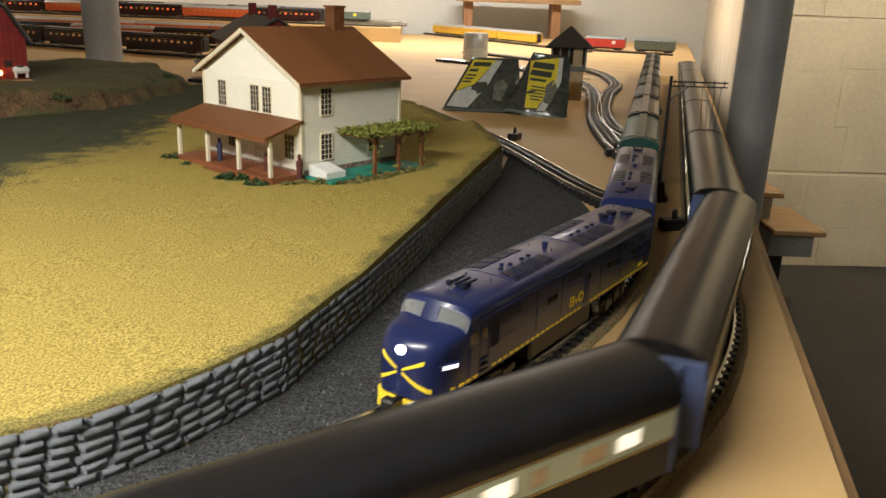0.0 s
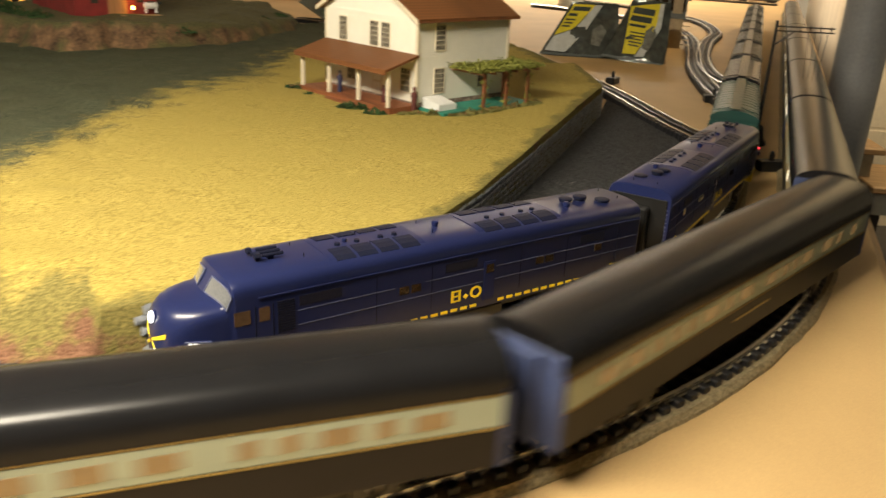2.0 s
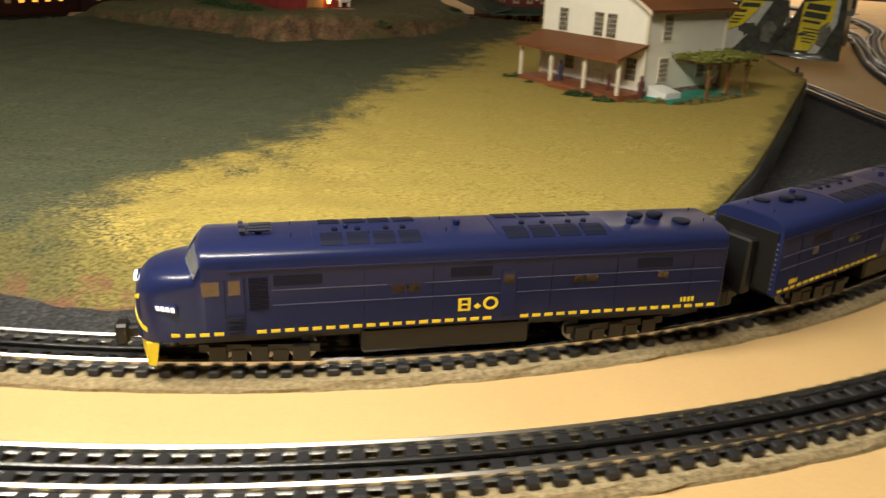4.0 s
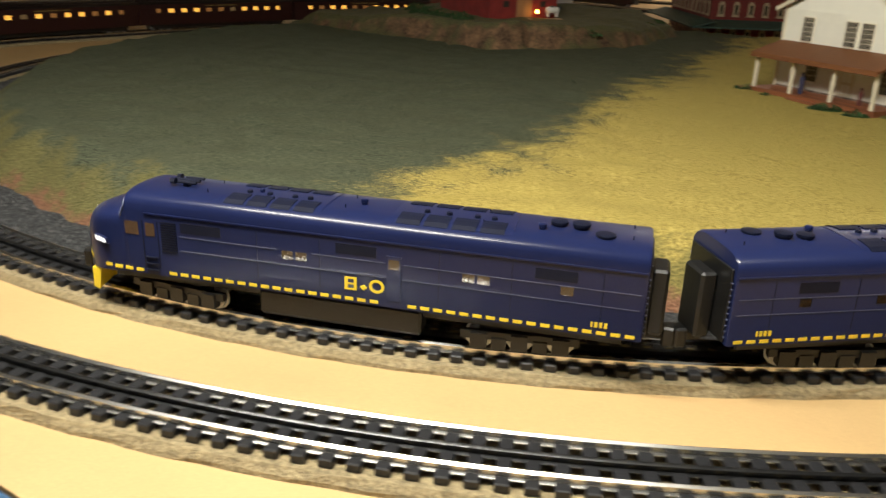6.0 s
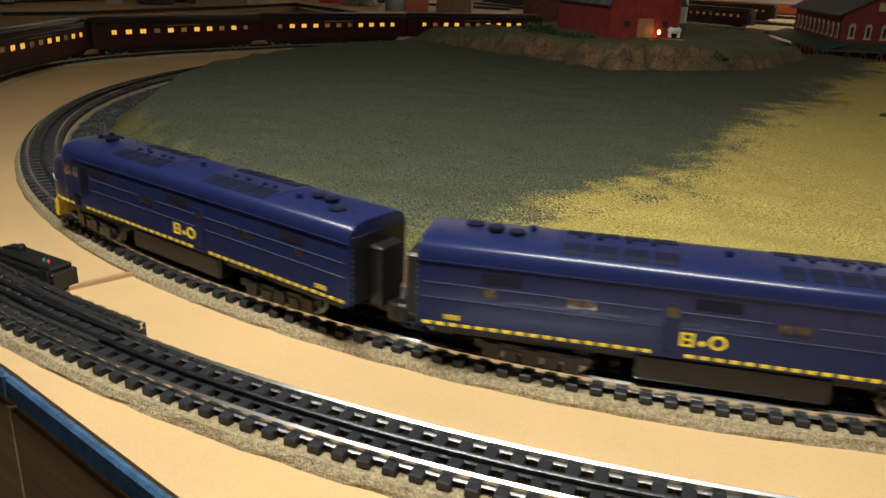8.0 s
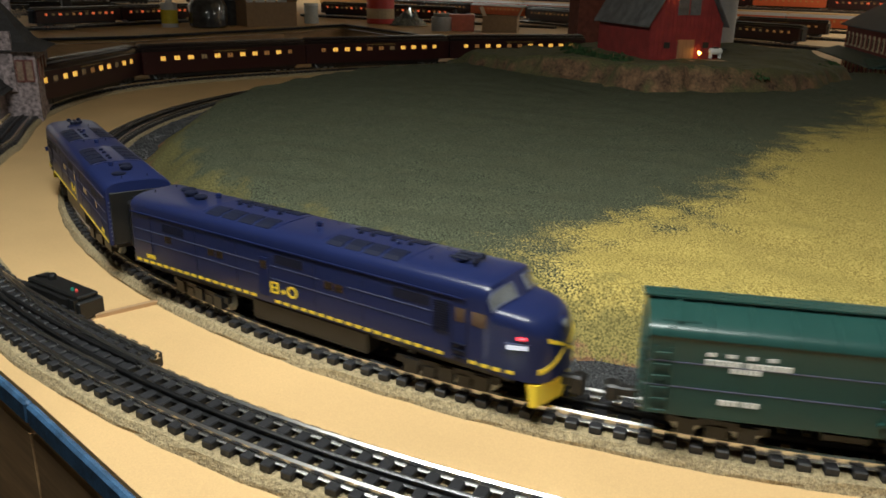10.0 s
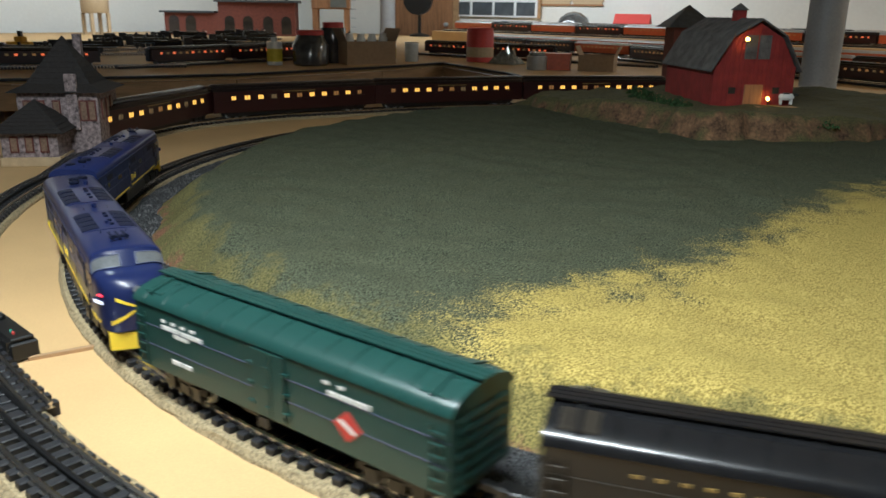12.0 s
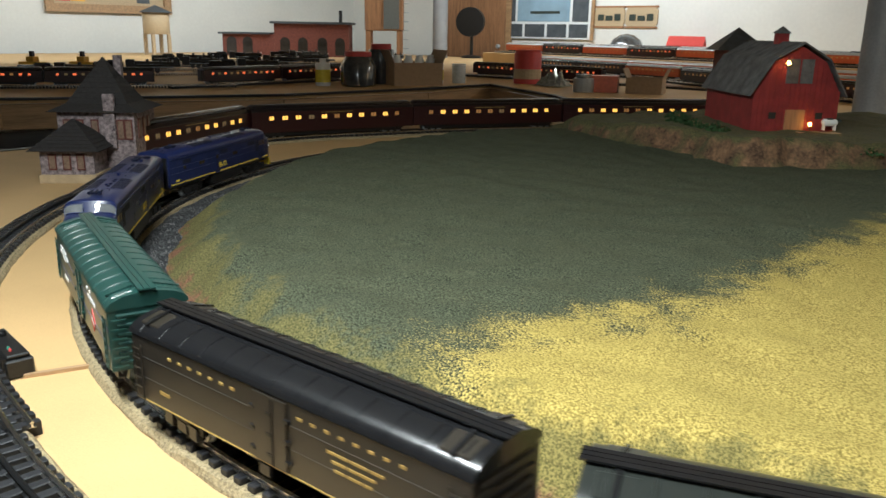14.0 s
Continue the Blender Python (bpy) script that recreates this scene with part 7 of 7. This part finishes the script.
track("turnout_leg", Way(curve_through([(-0.60, 0.062), (-0.75, 0.069), (-0.90, 0.082), (-1.06, 0.112), (-1.24, 0.178), (-1.40, 0.235), (-1.6, 0.30)])), 0.02, 0.62, 99, 99, "diverging leg of the turnout", False).location = (0, 0.004, -0.0012)
for x, y, a in ((0.312, 1.80, 60), (0.60, 2.9, 20), (0.82, 2.35, 70), (0.45, 1.05, 10), (0.505, 1.62, 0)):
    t = thing("switch_lever", pose(x, y, 0.0, 0, 0, a), "small black switch motor beside the track", "switch motor", "switch motors")
    part("case", boxes((-0.02, 0.02, -0.011, 0.011, 0, 0.016), bevel=0.002), M["black"], t)
    part("lantern", lathe([(0.004, 0.016), (0.004, 0.026), (0.002, 0.030)], 8), M["black"], t)


def tin(name, x, y, r, h, m_, lab, cap=None, cat="container", band=None, prof=None):
    t = thing(name, pose(x, y, 0), lab, cat, "workbench clutter")
    part("vessel", lathe(prof or [(r * 0.96, 0), (r, 0.004), (r, h * 0.96), (r * 0.95, h)], 24), m_, t, smooth=True)
    if cap:
        part("lid", lathe([(cap[1], 0), (cap[1], cap[2] * 0.9), (cap[1] * 0.94, cap[2])], 24), cap[0], t).location = (0, 0, h)
    if band:
        part("paper_label", lathe([(r * 1.01, 0), (r * 1.01, band[2])], 24), band[0], t).location = (0, 0, band[1])
    return t


tin("metal_canister", 0.43, 4.45, 0.068, 0.14, M["galv"], "pale grey metal canister on the layout", band=(M["pack_grey"], 0.0, 0.06))
jx, jy = -3.72, 2.86
tin("glass_jar", jx, jy, 0.105, 0.165, M["jar"], "big clear jar of black scatter with red lid", (M["red"], 0.075, 0.025), "jar", prof=[(0.09, 0), (0.10, 0.01), (0.102, 0.11), (0.08, 0.15), (0.072, 0.165)])
tin("glass_jar", jx - 0.10, jy + 0.26, 0.075, 0.20, M["jar"], "tall clear jar with red lid", (M["red"], 0.06, 0.03), "jar")
tin("white_bottle", -3.86, 2.72, 0.042, 0.125, M["white"], "white plastic bottle with yellow label", (M["white"], 0.018, 0.025), "bottle", (M["pack_yellow"], 0.02, 0.07))
tin("white_tub", -3.62, 3.58, 0.042, 0.105, M["pack_grey"], "pale grey plastic tub", (M["white"], 0.043, 0.012), "tub")
tin("white_bottle", -3.68, 3.46, 0.032, 0.12, M["white"], "white plastic bottle with yellow label", (M["white"], 0.015, 0.03), "bottle", (M["pack_yellow"], 0.02, 0.06))
tin("red_coffee_tub", -3.36, 3.93, 0.085, 0.19, M["red"], "red plastic coffee tub with dark label", (M["red"], 0.08, 0.015), "tub", (M["tan"], 0.03, 0.06))
tin("metal_tin", -2.72, 3.62, 0.055, 0.075, M["galv"], "galvanised tin with clear film", (M["foil"], 0.045, 0.02), "tin")


def carton(x, y, a, w, d, h, m_, lab, flaps=True):
    t = thing("carton", pose(x, y, 0, 0, 0, a), lab, "box", "workbench clutter")
    part("side_panel", boxes((-w / 2, w / 2, -d / 2, -d / 2 + 0.003, 0, h)), m_, t)
    part("side_panel", boxes((-w / 2, w / 2, d / 2 - 0.003, d / 2, 0, h)), m_, t)
    part("side_panel", boxes((-w / 2, -w / 2 + 0.003, -d / 2 + 0.003, d / 2 - 0.003, 0, h)), m_, t)
    part("side_panel", boxes((w / 2 - 0.003, w / 2, -d / 2 + 0.003, d / 2 - 0.003, 0, h)), m_, t)
    if flaps:
        for s in (-1, 1):
            f = part("flap", boxes((-0.002, 0.002, -d / 2, d / 2, 0, h * 0.6)), m_, t)
            f.matrix_basis = pose(s * w / 2, 0, h, 0, s * 25, 0)
    else:
        part("top_panel", boxes((-w / 2, w / 2, -d / 2, d / 2, h, h + 0.003)), m_, t)


carton(-3.66, 3.22, 68, 0.30, 0.22, 0.13, M["card"], "open brown cardboard box holding white bottles")
for k in range(4):
    tin("small_bottle", -3.68 + 0.02 * k, 3.12 + 0.07 * k, 0.026, 0.15, M["white"], "small white bottle standing in the carton", (M["white"], 0.020, 0.02), "bottle")
carton(-2.66, 3.73, 28, 0.15, 0.12, 0.085, M["orange"], "small orange carton on the bench", False)
carton(-2.46, 3.83, 22, 0.19, 0.16, 0.085, M["card"], "open brown cardboard box", True)
bm = bmesh.new()
grid_ = [[bm.verts.new((-0.10 + 0.2 * i / 12, -0.08 + 0.16 * j / 12, 0.004 + max(0.0, 0.075 * (1 - (i / 6 - 1) ** 2) * (1 - (j / 6 - 1) ** 2) * (1 + 1.1 * noise.noise((i * 0.8, j * 0.8, 3)))))) for j in range(13)] for i in range(13)]
for i in range(12):
    for j in range(12):
        bm.faces.new((grid_[i][j], grid_[i + 1][j], grid_[i + 1][j + 1], grid_[i][j + 1]))
wr = thing("plastic_wrap", pose(-3.10, 3.86, 0), "crumpled clear plastic bag beside the red tub", "bag")
part("wrap", bm, M["foil"], wr)

# far wall: framed boards, door, posters, plaques
DOOR = thing("wooden_door", pose(-7.40, 7.885, FLOOR), "brown varnished wooden door in the far wall", "door")
part("leaf", boxes((-0.55, 0.55, -0.04, 0, 0, 2.1), bevel=0.004), M["leg_wood"], DOOR)
part("door_frame", boxes((-0.62, -0.55, -0.05, 0, 0, 2.18), (0.55, 0.62, -0.05, 0, 0, 2.18), (-0.55, 0.55, -0.05, 0, 2.101, 2.18)), M["step_wood"], DOOR)
part("door_handle", lathe([(0.02, 0), (0.03, 0.03), (0.02, 0.05)], 12), M["galv"], DOOR).matrix_basis = pose(0.45, -0.04, 1.0, 90, 0, 0)
pst = thing("poster_board", pose(-6.265, 7.88, 0.245), "white poster board with blue ship pictures", "poster")
part("sheet", boxes((-0.66, 0.66, -0.012, 0, 0, 0.85)), M["poster"], pst)
part("poster_frame", boxes((-0.72, -0.66, -0.02, 0, -0.01, 0.85), (0.66, 0.70, -0.02, 0, -0.01, 0.85)), M["step_wood"], pst)
part("picture", boxes((-0.42, 0.36, -0.016, -0.011, 0.20, 0.50)), M["poster_blue"], pst, "pale blue picture of a dark ship")
part("ship_bar", boxes((-0.22, 0.22, -0.019, -0.0155, 0.29, 0.32)), M["ink"], pst)
for x0, x1, z0, z1 in ((-0.62, -0.46, 0.20, 0.50), (0.40, 0.62, 0.20, 0.50), (-0.62, -0.34, 0.02, 0.17), (-0.30, 0.0, 0.02, 0.17), (0.04, 0.32, 0.02, 0.17), (0.36, 0.62, 0.02, 0.17)):
    part("picture", boxes((x0, x1, -0.016, -0.011, z0, z1)), M["poster_dark"], pst)
for x in (-5.375, -4.965):
    pl = thing("wall_plaque", pose(x, 7.885, 0.40) @ Matrix.Diagonal((0.64, 0.8, 0.66, 1)), "wooden wall plaque with dark train shapes", "plaque", "plaques on the wall")
    part("plate", prism(bmesh.new(), [(-0.27, 0), (0.27, 0), (0.31, 0.05), (0.31, 0.25), (0.27, 0.30), (-0.27, 0.30), (-0.31, 0.25), (-0.31, 0.05)], -0.02, 0), M["tan"], pl).matrix_basis = pose(0, 0, 0, 90, 0, 0)
    part("rim", boxes((-0.31, 0.31, -0.001, 0.02, 0.30, 0.33), (-0.31, 0.31, -0.001, 0.02, -0.03, 0.0)), M["leg_wood"], pl)
    for dx, w_, h_ in ((-0.17, 0.12, 0.10), (0.0, 0.14, 0.08), (0.17, 0.12, 0.11)):
        part("dark_shape", boxes((dx - w_ / 2, dx + w_ / 2, -0.004, 0.0, 0.09, 0.09 + h_), bevel=0.008), M["ink"], pl).location = (0, -0.0005, 0)
wb = thing("framed_board", pose(-9.885, 4.19, 0.455), "wooden framed display board on the side wall", "board")
part("board_frame", boxes((0, 0.05, -0.75, 0.75, 0, 0.09), (0, 0.05, -0.75, -0.66, 0.09, 0.9), (0, 0.05, 0.66, 0.75, 0.09, 0.9)), M["step_wood"], wb)
part("backing", boxes((0, 0.015, -0.66, 0.66, 0.09, 0.9)), M["tan"], wb)
for y, m_ in ((-0.55, "red"), (-0.38, "ucyellow"), (0.40, "poster_dark")):
    part("picture", boxes((0.015, 0.02, y - 0.08, y + 0.08, 0.12, 0.5)), M[m_], wb)

# water tower, brick shed, coaling tower far left
wt = thing("water_tower", pose(-8.85, 4.23, 0) @ Matrix.Diagonal((0.92, 0.92, 0.74, 1)), "tan wooden model water tower with conical roof", "water tower")
part("tank", lathe([(0.15, 0.30), (0.155, 0.31), (0.155, 0.60), (0.15, 0.61)], 20), M["tan"], wt, smooth=True)
part("tank_roof", lathe([(0.19, 0.61), (0.185, 0.62), (0.005, 0.72)], 20), M["slate"], wt)
for sx in (-0.1, 0.1):
    for sy in (-0.1, 0.1):
        part("tower_leg", boxes((sx - 0.018, sx + 0.018, sy - 0.018, sy + 0.018, 0, 0.30)), M["tan"], wt)
sh = thing("brick_shed", pose(-8.0, 5.75, 0, 0, 0, 47), "red brick model engine house with arched windows", "building")
part("wall", boxes((-0.42, 0.42, -0.3, 0.3, 0, 0.36)), M["shed_brick"], sh, "red brick wall")
part("roof", boxes((-0.46, 0.46, -0.34, 0.34, 0.36, 0.385)), M["slate"], sh)
part("low_wall", boxes((-1.0, -0.421, -0.3, 0.2, 0, 0.24)), M["shed_brick"], sh)
part("low_roof", boxes((-1.04, -0.462, -0.34, 0.24, 0.24, 0.26)), M["slate"], sh)
for x in (-0.9, -0.72, -0.3, -0.1, 0.12, 0.32):
    part("window", tube(bmesh.new(), 0, 0, 0, 0.006, 0.055, n=12), M["pane"], sh).matrix_basis = pose(x, -0.30, 0.16, 90, 0, 0)
    part("window", boxes((x - 0.055, x + 0.055, -0.306, -0.3, 0.02, 0.16)), M["pane"], sh)
part("stack", tube(bmesh.new(), 0.3, 0.1, 0.38, 0.52, 0.02), M["black"], sh)
ct = thing("coaling_tower", pose(-7.50, 6.40, 0, 0, 0, 45), "brown model coaling tower with ladders", "tower")
part("bin", boxes((-0.22, 0.22, -0.18, 0.18, 0.30, 1.0), bevel=0.01), M["leg_wood"], ct)
part("bin", boxes((0.0, 0.18, -0.2, -0.181, 0.32, 0.9)), M["gray_car"], ct)
for sx in (-0.18, 0.18):
    for sy in (-0.14, 0.14):
        part("tower_leg", boxes((sx - 0.03, sx + 0.03, sy - 0.03, sy + 0.03, 0, 0.30)), M["leg_wood"], ct)
for k in range(8):
    part("ladder_rung", boxes((0.23, 0.29, -0.185, -0.175, 0.1 + k * 0.1, 0.11 + k * 0.1)), M["galv"], ct)
fan = thing("desk_fan", pose(-6.86, 7.2, 0, 0, 0, 30), "black desk fan on a stand", "fan")
part("cage", tube(bmesh.new(), 0, 0, -0.05, 0.05, 0.17, n=24), M["black"], fan).matrix_basis = pose(0, 0, 0.42, 90, 0, 0)
part("stand", tube(bmesh.new(), 0, 0.08, 0.0, 0.42, 0.02), M["black"], fan)
part("foot", lathe([(0.12, 0), (0.12, 0.02), (0.02, 0.04)], 16), M["black"], fan).location = (0, 0.08, 0)
dome = thing("black_dome", pose(-4.95, 7.6, 0.105), "black rounded helmet-like dome behind the trains", "dome")
part("shell", lathe([(0.19, 0), (0.19, 0.06), (0.15, 0.15), (0.08, 0.20), (0.01, 0.215)], 20), M["jar"], dome, smooth=True)
sb = thing("small_house", pose(-4.25, 7.6, 0.105, 0, 0, 20), "small model house with red roof", "building")
part("wall", boxes((-0.16, 0.16, -0.1, 0.1, 0, 0.10)), M["tan"], sb)
part("roof", gable_roof(-0.18, 0.18, -0.13, 0.13, 0.10, 0.19, 0.01, "x"), M["red"], sb, "red roof")
sb = thing("small_house", pose(-1.75, 3.35, 0, 0, 0, 40), "brick model tower house with dark hipped roof behind the barn", "building")
part("wall", boxes((-0.075, 0.075, -0.075, 0.075, 0, 0.25)), M["shed_brick"], sb)
part("roof", hip(bmesh.new(), -0.075, 0.075, -0.075, 0.075, 0.25, 0.345, 0.035), M["slate"], sb, "dark hipped roof")
cr = thing("crystal_light", pose(-5.6, 1.05, 0), "glowing white crystal lamp on the far bench", "lamp")
cb_ = bmesh.new()
for k in range(7):
    a = k * math.tau / 7
    rod(cb_, (0, 0, 0.01), (0.13 * math.cos(a), 0.13 * math.sin(a), 0.10 + 0.05 * (k % 3)), 0.03, 5)
part("crystal", cb_, M["board_lit"], cr)
sb = thing("shelf_bench", pose(1.05, 7.55, 0), "wooden shelf with small yellow cans at the back wall", "shelf")
part("shelf_top", boxes((-0.55, 0.55, -0.2, 0.2, 0.30, 0.34), bevel=0.004), M["step_wood"], sb)
for x in (-0.45, 0.35):
    part("shelf_leg", boxes((x - 0.04, x + 0.04, -0.1, 0.1, 0, 0.30)), M["leg_wood"], sb)
for x in (0.42, 0.50):
    tin("yellow_can", 1.05 + x, 7.45, 0.035, 0.09, M["pack_yellow"], "small yellow can on the shelf", (M["white"], 0.03, 0.03), "can").location = (1.05 + x, 7.45, 0.34)
# white panel added to stand in for bright light on the back wall
wbd = thing("white_board", pose(0.10, 7.885, 0.02), "white panel added for the brightly lit part of the back wall", "board")
bm = bmesh.new()
prism(bm, [(0.0, 0.62), (0.75, 0.20), (0.75, 1.0), (0.0, 1.0)], -0.02, 0)
part("panel", bm, M["poster"], wbd).matrix_basis = pose(0, 0, 0, 90, 0, 0)

# ---- pieces of the tracks and the wall ----
track("inner_track", INNER, 0.1, 9.05 - 0.4, 4.2, 8.7, "three-rail model track on black ties, inner loop")
track("outer_track", OUTER, 0.1, float(OUTER.s[-1]) - 0.05, 4.2, 8.7, "three-rail model track on black ties, outer loop")
stone_wall()

# ---- what moves ----
# place of the blue train's nose along the inner track, and of the grey train's tail along the outer one
NOSE = [(0, 4.772), (1, 4.912), (2, 5.055), (3, 5.196), (5.5, 5.542), (8, 5.910), (10.5, 6.291), (11.5, 6.445), (12.5, 6.600), (14, 6.840)]
TAIL = [(0, 6.056), (1, 5.667), (2, 5.273), (3, 4.892), (14, 0.600)]


def place(rows, t):
    return float(np.interp(t, [r[0] for r in rows], [r[1] for r in rows]))


TIMES = [k * 0.25 for k in range(57)]


def motions():
    # blue engines and express cars: (thing, trucks, middle behind the nose, half truck spacing, faces back)
    for ob, trucks, off, half, back_ in CONSIST:
        rows, sw = [], ([], [])
        for t in TIMES:
            s = max(place(NOSE, t) - off, 0.25)
            m = ride(INNER, s, half, turn=180.0 if back_ else 0.0)
            rows.append((t, m))
            yaw = math.degrees(m.to_euler().z)
            for i, tr in enumerate(trucks):
                x = tr.matrix_basis.translation.x if t == 0 else sw_x[i]
                if t == 0:
                    sw_x = [q.matrix_basis.translation.x for q in trucks]
                    x = sw_x[i]
                sd = s + (-x if back_ else x)
                h = math.degrees(INNER.heading(sd)) + (180 if back_ else 0)
                d = (h - yaw + 180) % 360 - 180
                sw[i].append((t, pose(x, 0, 0, 0, 0, d)))
        walk(ob, rows)
        for tr, r in zip(trucks, sw):
            walk(tr, r)
    for ob, trucks, ahead, half in GREYS:
        rows, sw = [], ([], [])
        sw_x = [q.matrix_basis.translation.x for q in trucks]
        for t in TIMES:
            s = max(place(TAIL, t) - ahead, 0.35)
            m = ride(OUTER, s, half, turn=180.0)
            rows.append((t, m))
            yaw = math.degrees(m.to_euler().z)
            for i, x in enumerate(sw_x):
                h = math.degrees(OUTER.heading(s - x)) + 180
                sw[i].append((t, pose(x, 0, 0, 0, 0, (h - yaw + 180) % 360 - 180)))
        walk(ob, rows)
        for tr, r in zip(trucks, sw):
            walk(tr, r)


motions()
